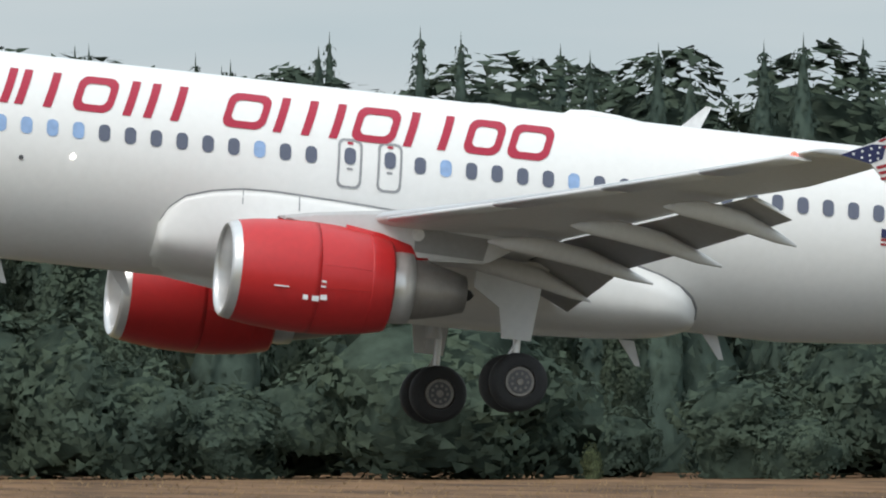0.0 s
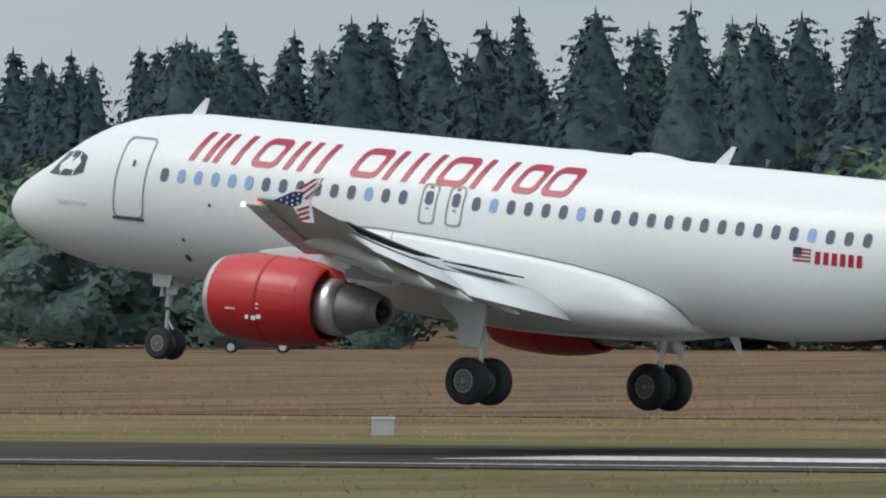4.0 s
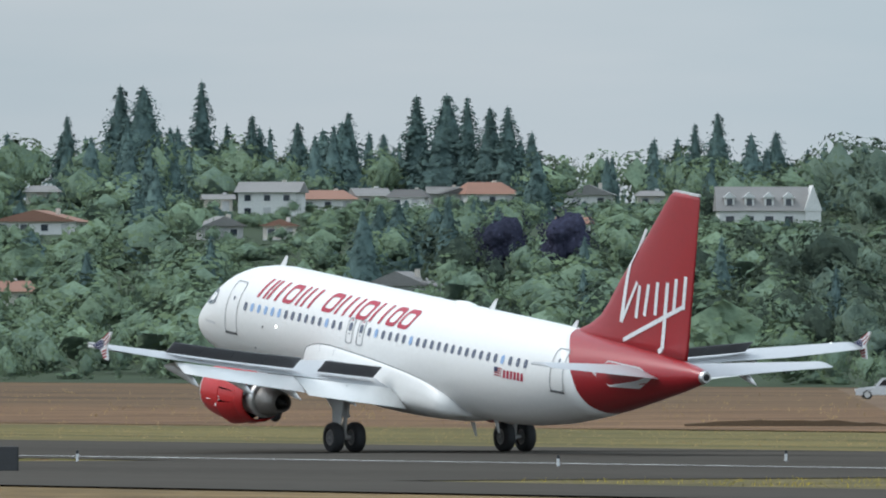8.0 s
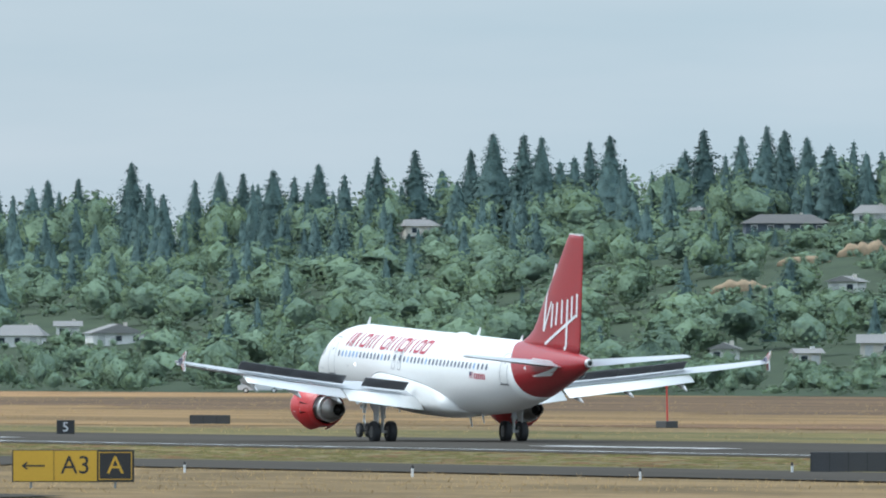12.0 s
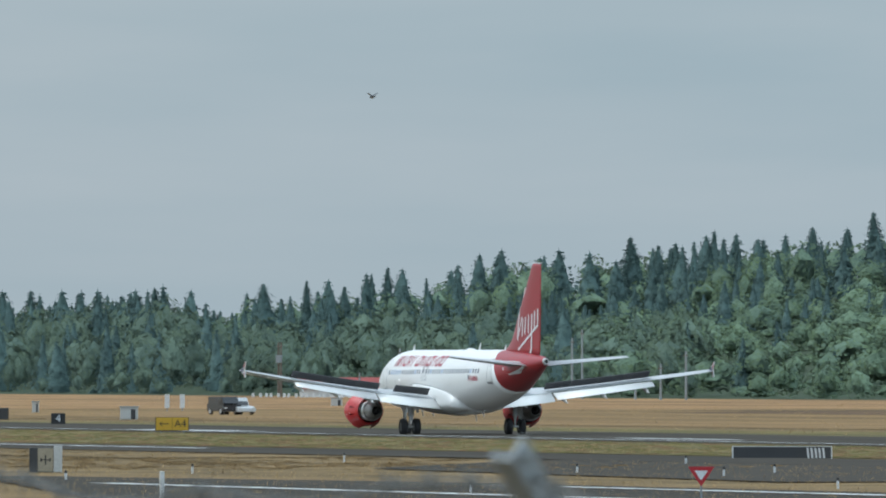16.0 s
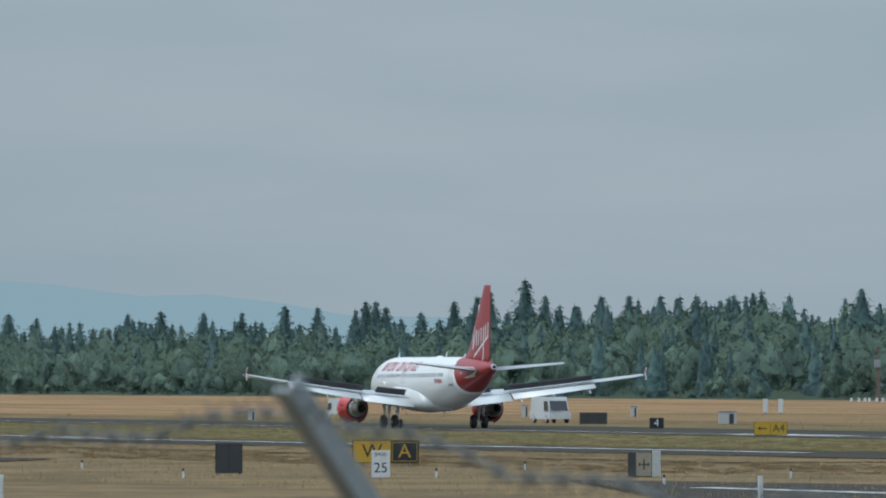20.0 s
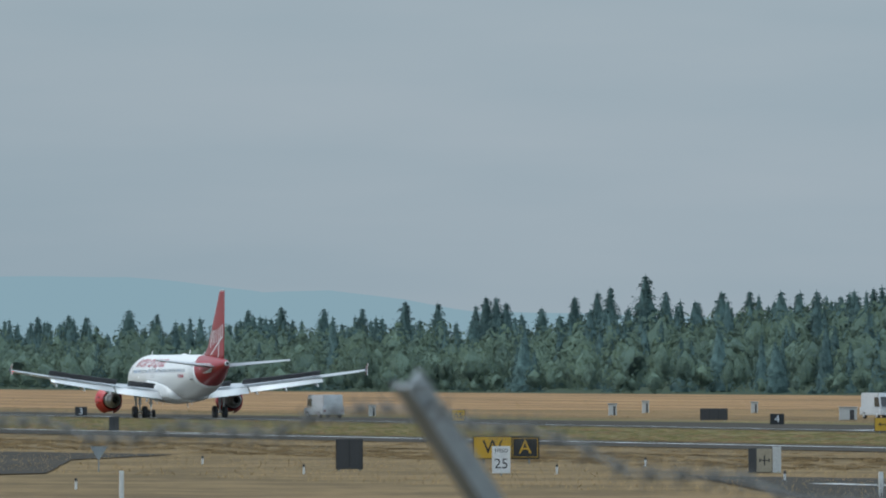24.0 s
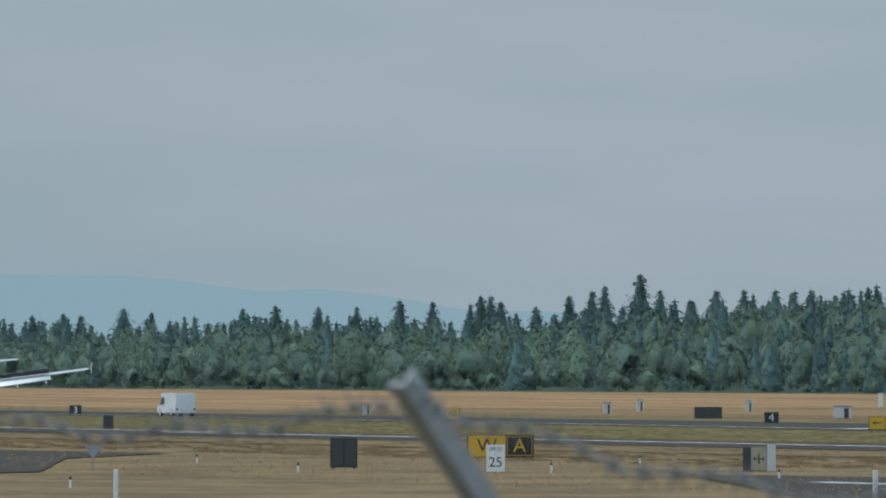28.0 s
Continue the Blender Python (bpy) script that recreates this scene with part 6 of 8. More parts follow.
TAN_WALL = material("wall_tan", (0.40, 0.34, 0.28), 0.8, scale=0.6)
part("wall", box(bmesh.new(), -5.0, 4.0, 0, 9, -3, 3.0), TAN_WALL, t)
part("wing_wall", box(bmesh.new(), 4.0, 10.5, 1.0, 8, -2, 2.0), TAN_WALL, t)
part("roof", hip(bmesh.new(), -5.6, 5.2, -0.6, 9.6, 3.0, 2.9, 3.6), ROOFS[1], t)
part("wing_roof", hip(bmesh.new(), 3.6, 11.2, 0.4, 8.6, 2.0, 1.7, 0.6), ROOFS[1], t)
part("terrace", box(bmesh.new(), -5.0, 0.5, -2.4, -0.02, 0.0, 0.25), TRIM, t)
for i in range(5):
    part("pillar", box(bmesh.new(), -4.9 + i * 1.25, -4.6 + i * 1.25, -2.3, -2.0, -2.6, 0.0), TRIM, t)
for i in range(4):
    window(t, -4.2 + i * 1.5, 0.7, 0.9, 1.6, 0)
    window(t, -4.2 + i * 1.5, -1.9, 0.9, 1.4, 0)
for i in range(3):
    window(t, 5.2 + i * 2.0, 0.4, 0.9, 1.0, 1.0)
t.matrix_world = Matrix.Translation(spot(66.12, 2268, hill_z(66.12, 2268) + 1.6)) @ pose(0, 0, 0, 0, 0, 66) @ Matrix.Diagonal((1.1, 1, 0.78, 1))

# bare banks on the slope
for az, d, w, h in BANKS:
    bm = bmesh.new()
    rr = []
    for i in range(25):
        a = -1 + 2 * i / 24
        hh = h * (0.42 * math.sqrt(max(0, 1 - a * a)) + 0.28 * noise.noise((a * 3.1, az, 0.4)) + 0.14 * noise.noise((a * 9.0, az, 2.4))) + 0.1
        rr.append([(a * w / 2, 0, -1.5), (a * w / 2, -0.4 + 0.3 * noise.noise((a * 7, az, 9)), hh * 0.55), (a * w / 2, 0.9, hh), (a * w / 2, 4.5, hh * 1.03), (a * w / 2, 4.6, -1.5)])
    loft(bm, rr)
    bank = tagged(part("earth_bank", bm, EARTH, smooth=True), "bare tan earth bank on the wooded slope", "bank")
    bank.matrix_world = Matrix.Translation(spot(az, d, hill_z(az, d))) @ pose(0, 0, 0, 0, 0, az)

# row of tan town houses at the foot
for i, (az, d) in enumerate(TOWN):
    house(az, d, 2.5, 1, 3 if i % 2 else 1, 1, 3 + 3 * i, 5.0)

# the long office block
BLOCK = material("block_concrete", (0.44, 0.41, 0.38), 0.8, scale=0.4)
t = thing("office_block", "long grey-brown office block with dark window bands", "office building")
part("wall", box(bmesh.new(), -17, 17, 0, 14, -3, 8.2), BLOCK, t)
for f in range(4):
    for i in range(7):
        x0 = -16.4 + i * 4.75
        if i == 1 and f < 3 or i == 4:
            continue
        part("window_band", box(bmesh.new(), x0, x0 + 4.2, -0.12, 0.02, -1.6 + f * 2.45, -0.2 + f * 2.45), GLASS, t)
        part("slab", box(bmesh.new(), x0, x0 + 4.3, -0.5, 0.02, -0.15 + f * 2.45, 0.12 + f * 2.45), WALLS[1], t)
for x in (-11.2, 5.0, -17.2):
    part("stair_tower", box(bmesh.new(), x - 1.2, x + 1.2, -0.8, 6, -3, 8.8), BLOCK, t)
for x in (-13.5, -7.0, -1.0, 6.0, 12):
    part("roof_unit", box(bmesh.new(), x - 1.4, x + 1.4, 2, 6, 8.2, 9.0, 0.1), TRIM, t, "white rooftop unit")
t.matrix_world = Matrix.Translation(spot(71.22, 2290, 2.8)) @ pose(0, 0, 0, 0, 0, 71)
for az, w in ((70.85, 5), (70.95, 4)):
    house(az, 2280, w, 2, 3, 1, 4)
# ---------------------------------------------------------------- things on the airfield
YELLOW = material("sign_yellow", (0.62, 0.37, 0.03), 0.5, other=(0.55, 0.33, 0.03), scale=2)
BLACK = material("sign_black", (0.018, 0.018, 0.02), 0.5, other=(0.03, 0.03, 0.03), scale=2)
SIGN_RED = material("sign_red", (0.20, 0.02, 0.035), 0.5, other=(0.14, 0.02, 0.03), scale=2)
SIGN_BACK = material("sign_back", (0.06, 0.06, 0.062), 0.6, other=(0.035, 0.035, 0.037), scale=2, bump=0.2)
ORANGE = material("orange_plastic", (0.75, 0.16, 0.03), 0.5)
MAST_RED = material("mast_red", (0.55, 0.06, 0.04), 0.5, scale=2)
GALV = material("galvanised", (0.33, 0.36, 0.375), 0.6, 0.15, other=(0.24, 0.265, 0.28), scale=6)
OLD_WIRE = material("weathered_wire", (0.16, 0.165, 0.16), 0.7, 0.2, other=(0.10, 0.10, 0.095), scale=6)
WOOD_POLE = material("pole_wood", (0.20, 0.17, 0.14), 0.9, scale=2)
PALE_BOX = material("pale_metal", (0.62, 0.62, 0.60), 0.5, scale=1.5)
CAR_WHITE = material("car_white", (0.74, 0.75, 0.76), 0.25, coat=0.5)
CAR_DARK = material("car_dark", (0.03, 0.03, 0.035), 0.25, coat=0.5)
CAR_YELLOW = material("car_yellow", (0.62, 0.50, 0.06), 0.25, coat=0.5)
CAR_RED = material("car_red", (0.10, 0.02, 0.025), 0.25, coat=0.5)


def text_on(parent, body, size, x, y, z, mat, name="writing"):
    """Raised writing that faces -y in its thing's space."""
    cu = bpy.data.curves.new(name, "FONT")
    cu.body, cu.size, cu.extrude = body, size, 0.006
    cu.align_x, cu.align_y = "CENTER", "CENTER"
    tmp = new(name, cu)
    me = bpy.data.meshes.new_from_object(tmp.evaluated_get(bpy.context.evaluated_depsgraph_get()))
    bpy.data.objects.remove(tmp)
    me.materials.clear()
    me.materials.append(mat)
    ob = new(name, me)
    ob.parent = parent
    ob.matrix_basis = pose(x, y, z, 90, 0, 0)
    return ob


def arrow(parent, x, z, w, y, mat):
    bm = bmesh.new()
    box(bm, x - w / 2, x + w / 2, y - 0.008, y, z - 0.03, z + 0.03)
    prism(bm, [(x - w / 2 - 0.02, y - 0.008, z), (x - w / 2 + 0.16, y - 0.008, z + 0.14), (x - w / 2 + 0.2, y - 0.008, z + 0.1), (x - w / 2 + 0.08, y - 0.008, z), (x - w / 2 + 0.2, y - 0.008, z - 0.1), (x - w / 2 + 0.16, y - 0.008, z - 0.14)], (0, 0.008, 0))
    part("arrow", bm, mat, parent)


def sign(az, d, w, h, panels, label, turn=0.0, lift=0.25, name="taxiway_sign"):
    """A lit guidance sign: panels are (share of the width, plate, writing, ink, size)."""
    t = thing(name, label, "sign", "airfield signs")
    part("housing", box(bmesh.new(), -w / 2 - 0.03, w / 2 + 0.03, 0.0, 0.28, lift - 0.03, lift + h + 0.03, 0.015), BLACK, t)
    for sx in (-0.35, 0.35):
        part("leg", box(bmesh.new(), sx * w - 0.04, sx * w + 0.04, 0.1, 0.18, -0.05, lift - 0.03), GALV, t)
    x = -w / 2
    for share, plate, body, ink, size in panels:
        ww = share * w
        pl = part("panel", box(bmesh.new(), x + 0.012, x + ww - 0.012, -0.02, 0.0, lift, lift + h), plate, t)
        if body == "<":
            arrow(pl, x + ww / 2, lift + h / 2, ww * 0.55, -0.02, ink)
        elif body:
            text_on(pl, body, size, x + ww / 2, -0.021, lift + h / 2, ink)
        if plate is BLACK and ink is YELLOW:
            bm = bmesh.new()
            for a0, a1, b0, b1 in ((0.05, 0.08, 0.05, h - 0.05), (ww - 0.08, ww - 0.05, 0.05, h - 0.05), (0.08, ww - 0.08, 0.05, 0.08), (0.08, ww - 0.08, h - 0.08, h - 0.05)):
                box(bm, x + a0, x + a1, -0.03, -0.02, lift + b0, lift + b1)
            part("border", bm, YELLOW, pl)
        x += ww
    t.matrix_world = Matrix.Translation(spot(az, d)) @ pose(0, 0, 0, 0, 0, az + turn)
    return t


sign(53.22, 444, 1.9, 0.9, [(0.5, YELLOW, "<", BLACK, 0), (0.5, YELLOW, "A3", BLACK, 0.72)], "yellow taxiway sign with a black arrow and A3")
sign(69.74, 512, 4.25, 1.08, [(0.34, YELLOW, "<", BLACK, 0), (0.36, YELLOW, "A3", BLACK, 0.9), (0.30, BLACK, "A", YELLOW, 0.9)], "yellow and black taxiway sign reading A3 and A")
sign(74.58, 1023, 2.3, 0.9, [(0.5, YELLOW, "<", BLACK, 0), (0.5, YELLOW, "A4", BLACK, 0.72)], "yellow taxiway sign with a black arrow and A4")
sign(76.10, 712, 3.2, 1.05, [(0.58, YELLOW, "W", BLACK, 0.95), (0.42, BLACK, "A", YELLOW, 0.95)], "yellow and black taxiway sign reading W and A")
sign(76.29, 1221, 1.1, 0.85, [(1.0, YELLOW, "A5", BLACK, 0.66)], "small yellow taxiway sign reading A5")
sign(65.2, 543, 2.1, 0.66, [(0.22, SIGN_RED, "A1", PATCH_WHITE, 0.42), (0.78, SIGN_RED, "10L-28R", PATCH_WHITE, 0.42)], "dark red runway holding sign reading 10L-28R", name="runway_sign")
t = bpy.data.objects["runway_sign"]
part("end_panel", box(bmesh.new(), 1.09, 1.36, -0.03, 0.3, 0.2, 0.94, 0.02), PATCH_WHITE, t, "white end panel")
sign(65.06, 708, 0.34, 0.46, [(1.0, YELLOW, "", BLACK, 0)], "small plain yellow marker board at the runway's edge", name="marker_board")
for az, d, n, w in ((40.33, 365, "7", 0.78), (61.41, 600, "6", 0.95), (69.77, 853, "5", 1.0), (75.03, 1185, "4", 1.1), (77.78, 1390, "3", 1.1)):
    sign(az, d, w, w * 0.78, [(1.0, BLACK, n, PATCH_WHITE, w * 0.8)], f"black distance board with a white {n}", lift=0.06, name="distance_board")


def back_box(az, d, w, h, label, pale=False, turn=0.0):
    """The dark back of a sign, with its ribs and feet."""
    t = thing("sign_back", label, "sign", "airfield signs")
    part("housing", box(bmesh.new(), -w / 2, w / 2, 0, 0.35, 0.06, h, 0.02), SIGN_BACK, t)
    n = max(2, int(w / 0.75))
    for i in range(n + 1):
        x = -w / 2 + w * i / n
        part("rib", box(bmesh.new(), x - 0.02, x + 0.02, -0.02, 0.0, 0.06, h - 0.02), BLACK, t)
    for sx in (-0.4, 0.4):
        part("foot", box(bmesh.new(), sx * w - 0.05, sx * w + 0.05, 0.1, 0.2, -0.04, 0.06), GALV, t)
    if pale:
        part("end_panel", box(bmesh.new(), -w / 2 - 0.28, -w / 2 - 0.01, -0.02, 0.37, 0.04, h * 0.95, 0.03), PALE_BOX, t, "pale end panel")
    t.matrix_world = Matrix.Translation(spot(az, d)) @ pose(0, 0, 0, 0, 0, az + turn)


back_box(13.97, 309, 2.05, 0.56, "dark weathered box on the grass")
back_box(27.0, 265, 0.62, 0.42, "dark sign back with a pale end on the grass", True)
back_box(63.6, 591, 2.2, 0.9, "dark ribbed sign back beside the runway")
back_box(61.27, 484, 2.3, 0.86, "dark ribbed sign back beside the taxiway")
back_box(66.64, 577, 3.75, 0.84, "long dark sign back beside the taxiway")
back_box(69.2, 978, 2.7, 0.66, "grey sign back across the runway")
back_box(76.72, 663, 1.2, 1.45, "tall dark sign back on the dry grass")
back_box(75.28, 1283, 2.4, 1.1, "grey cabinet sign back across the runway")
back_box(77.65, 1067, 0.7, 1.1, "small dark sign back by the taxiway")

# pale equipment boxes
for az, d, w, h in ((25.18, 359, 0.68, 0.54), (20.86, 353, 0.74, 0.58), (36.55, 395, 0.6, 0.5), (39.89, 420, 0.54, 0.5), (54.23, 710, 0.6, 0.7), (31.5, 372, 0.6, 0.5), (54.9, 760, 0.3, 0.5)):
    t = thing("equipment_box", "small pale equipment box on the dry grass", "box", "equipment boxes")
    part("body", box(bmesh.new(), -w / 2, w / 2, 0, 0.45, 0, h, 0.03), PALE_BOX, t)
    part("lid", box(bmesh.new(), -w / 2 - 0.02, w / 2 + 0.02, -0.02, 0.47, h - 0.04, h + 0.02, 0.01), TRIM, t)
    t.matrix_world = Matrix.Translation(spot(az, d)) @ pose(0, 0, 0, 0, 0, az)

# the long dark barrier with a striped end
t = thing("striped_barrier", "long low dark barrier with a white striped end", "barrier")
part("body", box(bmesh.new(), -2.5, 2.5, 0, 0.4, 0, 0.62, 0.03), SIGN_BACK, t)
for i in range(5):
    part("stripe", prism(bmesh.new(), [(1.3 + i * 0.2, -0.012, 0.05), (1.4 + i * 0.2, -0.012, 0.05), (1.34 + i * 0.2, -0.012, 0.57), (1.24 + i * 0.2, -0.012, 0.57)], (0, 0.01, 0)), PATCH_WHITE, t)
part("top_edge", box(bmesh.new(), -2.5, 2.5, -0.01, 0.41, 0.62, 0.66), PALE_BOX, t, "pale top edge")
for sx in (-2.56, 2.5):
    part("end_cap", box(bmesh.new(), sx, sx + 0.06, -0.01, 0.41, 0.0, 0.66), PATCH_WHITE, t, "white end")
t.matrix_world = Matrix.Translation(spot(72.17, 742)) @ pose(0, 0, 0, 0, 0, 72)

# sign with a diagram, pale at its end
t = thing("diagram_sign", "beige taxiway diagram sign with a white end panel", "sign", "airfield signs")
part("housing", box(bmesh.new(), -0.72, 0.35, 0, 0.3, 0.02, 1.12, 0.02), SIGN_BACK, t)
pl = part("panel", box(bmesh.new(), -0.35, 0.33, -0.02, 0.0, 0.06, 1.1), material("sign_beige", (0.42, 0.36, 0.26), 0.6), t)
for x, z0, z1 in ((-0.2, 0.5, 0.66), (0.0, 0.35, 0.8), (0.2, 0.5, 0.66)):
    part("mark", box(bmesh.new(), x - 0.03, x + 0.03, -0.03, -0.02, z0, z1), BLACK, pl)
part("bar", box(bmesh.new(), -0.22, 0.22, -0.03, -0.021, 0.56, 0.6), BLACK, pl)
part("end_panel", box(bmesh.new(), 0.36, 0.74, -0.02, 0.34, 0.02, 1.18, 0.03), PALE_BOX, t, "white end panel")
t.matrix_world = Matrix.Translation(spot(75.08, 645)) @ pose(0, 0, 0, 0, 0, 75)

# speed limit board, yield board, posts
t = thing("speed_sign", "white speed limit board reading 25", "sign")
part("post", box(bmesh.new(), -0.04, 0.04, 0.0, 0.06, 0, 1.2), GALV, t)
pl = part("board", box(bmesh.new(), -0.4, 0.4, -0.03, 0.0, 0.1, 1.28, 0.01), PATCH_WHITE, t)
text_on(pl, "25", 0.62, 0, -0.031, 0.5, BLACK)
text_on(pl, "SPEED", 0.22, 0, -0.031, 1.08, BLACK)
t.matrix_world = Matrix.Translation(spot(76.12, 632)) @ pose(0, 0, 0, 0, 0, 76)
t = thing("yield_sign", "red and white triangular give-way board on a post", "sign")
part("post", box(bmesh.new(), -0.03, 0.03, 0.0, 0.05, -0.9, 0.1), GALV, t)
part("board", prism(bmesh.new(), [(-0.44, -0.03, 0.66), (0.44, -0.03, 0.66), (0, -0.03, 0.0)], (0, 0.02, 0)), material("yield_red", (0.5, 0.02, 0.03), 0.5), t)
part("face", prism(bmesh.new(), [(-0.22, -0.035, 0.53), (0.22, -0.035, 0.53), (0, -0.035, 0.2)], (0, 0.004, 0)), PATCH_WHITE, t)
t.matrix_world = Matrix.Translation(spot(72.49, 480, 0.75)) @ pose(0, 0, 0, 0, 0, 72)
for az, d, h, tint in ((74.62, 480, 1.25, TRIM), (77.62, 500, 1.15, TRIM)):
    t = thing("marker_post", "slim pale marker post in the grass", "post", "marker posts")
    part("post", box(bmesh.new(), -0.07, 0.07, -0.07, 0.07, -0.1, h, 0.02), tint, t)
    t.matrix_world = Matrix.Translation(spot(az, d))

t = thing("give_way_back", "grey back of a triangular give-way board", "sign")
part("post", box(bmesh.new(), -0.03, 0.03, 0.0, 0.05, -0.05, 0.6), GALV, t)
part("board", prism(bmesh.new(), [(-0.4, -0.03, 1.15), (0.4, -0.03, 1.15), (0, -0.03, 0.5)], (0, 0.02, 0)), GALV, t)
t.matrix_world = Matrix.Translation(spot(77.71, 655)) @ pose(0, 0, 0, 0, 0, 77)

# edge lights on stakes
stake = thing("edge_light", "small black edge light on a short white stake", "light", "edge lights")
bm = bmesh.new()
rod(bm, (0, 0, 0), (0, 0, 0.32), 0.05, 0.05, 8)
part("stake", bm, PATCH_WHITE, stake, "white stake")
bm = bmesh.new()
rod(bm, (0, 0, 0.32), (0, 0, 0.44), 0.06, 0.045, 8)
part("lens", bm, BLACK, stake)
EDGE = [(55.9, 470), (58.1, 520), (59.0, 500), (60.9, 520), (62.5, 505), (63.4, 540), (64.3, 560), (64.95, 505), (65.9, 590), (66.2, 560), (66.9, 575), (67.5, 545), (68.4, 560), (69.3, 580), (70.4, 600),
        (72.98, 640), (72.55, 700), (72.4, 620), (72.2, 640), (71.95, 560), (73.4, 540), (73.9, 720), (74.5, 640), (75.0, 600), (75.55, 690), (75.9, 640), (76.25, 560), (76.9, 640), (77.3, 700), (77.8, 560)]
for k, (az, d) in enumerate(EDGE):
    if k == 0:
        stake.matrix_basis = Matrix.Translation(spot(az, d))
    else:
        copy_thing(stake, Matrix.Translation(spot(az, d)))
# a group of low orange lamps by the taxiway
for k, (az, w) in enumerate(((64.74, 0.2), (64.68, 0.16), (64.44, 0.2), (62.5, 0.18), (62.36, 0.2))):
    t = thing("approach_lamp", "low dark lamp unit with amber lenses", "light", "lamp units")
    part("body", box(bmesh.new(), -w, w, 0, 0.3, 0, 0.34, 0.03), SIGN_BACK, t)
    for sx in (-0.5, 0.5):
        bm = bmesh.new()
        rod(bm, (sx * w, 0.0, 0.2), (sx * w, -0.05, 0.2), 0.06, 0.06, 10)
        part("lens", bm, LAMP_AMBER, t)
    t.matrix_world = Matrix.Translation(spot(az, 545)) @ pose(0, 0, 0, 0, 0, az)


# vehicles
def vehicle(name, label, mat, ln, wd, ht, kind="car"):
    """A vehicle in its own space, its nose at -x."""
    t = thing(name, label, "vehicle", "vehicles")
    if kind == "pickup":
        low = [(-ln / 2, 0.35), (ln / 2, 0.35), (ln / 2, 1.0), (0.15 * ln, 1.0), (0.15 * ln, 1.02), (-0.2 * ln, 1.02), (-0.46 * ln, 0.95), (-ln / 2, 0.8)]
        cab = [(-0.20 * ln, 1.02), (0.13 * ln, 1.02), (0.10 * ln, ht), (-0.08 * ln, ht)]
    elif kind == "van":
        low = [(-ln / 2, 0.35), (ln / 2, 0.35), (ln / 2, 1.1), (-ln / 2, 1.0)]
        cab = [(-0.44 * ln, 1.05), (ln / 2 - 0.03, 1.05), (ln / 2 - 0.06, ht), (-0.34 * ln, ht)]
    else:
        low = [(-ln / 2, 0.3), (ln / 2, 0.3), (ln / 2, 0.85), (0.36 * ln, 0.95), (-0.2 * ln, 0.92), (-0.46 * ln, 0.78), (-ln / 2, 0.65)]
        cab = [(-0.2 * ln, 0.9), (0.38 * ln, 0.9), (0.28 * ln, ht), (-0.08 * ln, ht)]
    bm = prism(bmesh.new(), [(x, -wd / 2, z) for x, z in low], (0, wd, 0))
    bmesh.ops.bevel(bm, geom=list(bm.edges), offset=0.05, segments=2, affect="EDGES")
    part("body", bm, mat, t)
    bm = prism(bmesh.new(), [(x, -wd / 2 + 0.12, z) for x, z in cab], (0, wd - 0.24, 0))
    bmesh.ops.bevel(bm, geom=list(bm.edges), offset=0.06, segments=2, affect="EDGES")
    top = part("cab", bm, mat, t)
    xs, xe, zt = cab[0][0], cab[1][0], ht
    for s in (-1, 1):
        y = s * (wd / 2 - 0.118)
        back = (xs + 0.28 * ln, cab[3][0] + 0.2 * ln) if kind == "van" else (xe - 0.18, cab[2][0] - 0.12)
        gl = [(xs + 0.28, y, cab[0][1] + 0.08), (back[0], y, cab[0][1] + 0.08), (back[1], y, zt - 0.4 if kind == "van" else zt - 0.12), (cab[3][0] + 0.08, y, zt - 0.4 if kind == "van" else zt - 0.12)]
        part("side_window", prism(bmesh.new(), gl, (0, s * 0.012, 0)), COCKPIT, top)
        for x in (-0.32 * ln, 0.30 * ln):
            at = Vector((x, s * (wd / 2 - 0.1), 0.34))
            bm = bmesh.new()
            rod(bm, at + Vector((0, -0.1, 0)), at + Vector((0, 0.1, 0)), 0.34, 0.34, 18)
            wh = part("wheel", bm, RUBBER, t)
            bm = bmesh.new()
            rod(bm, at + Vector((0, s * 0.1, 0)), at + Vector((0, s * 0.12, 0)), 0.2, 0.2, 14)
            part("rim", bm, STEEL, wh)
        part("headlight", box(bmesh.new(), -ln / 2 - 0.02, -ln / 2 + 0.06, s * wd * 0.38 - 0.14, s * wd * 0.38 + 0.14, 0.6, 0.75), TRIM, t)
        part("tail_light", box(bmesh.new(), ln / 2 - 0.05, ln / 2 + 0.02, s * wd * 0.4 - 0.1, s * wd * 0.4 + 0.1, 0.6, 0.8), SIGN_RED, t)
    part("windscreen", prism(bmesh.new(), [(cab[0][0] + 0.02, -wd / 2 + 0.2, cab[0][1] + 0.08), (cab[0][0] + 0.02, wd / 2 - 0.2, cab[0][1] + 0.08), (cab[3][0] - 0.02, wd / 2 - 0.25, zt - 0.1), (cab[3][0] - 0.02, -wd / 2 + 0.25, zt - 0.1)], (-0.012, 0, 0.004)), COCKPIT, top)
    return t


def park(t, az, d, turn, z=0.0):
    t.matrix_world = Matrix.Translation(spot(az, d, z)) @ pose(0, 0, 0, 0, 0, turn)
    return t


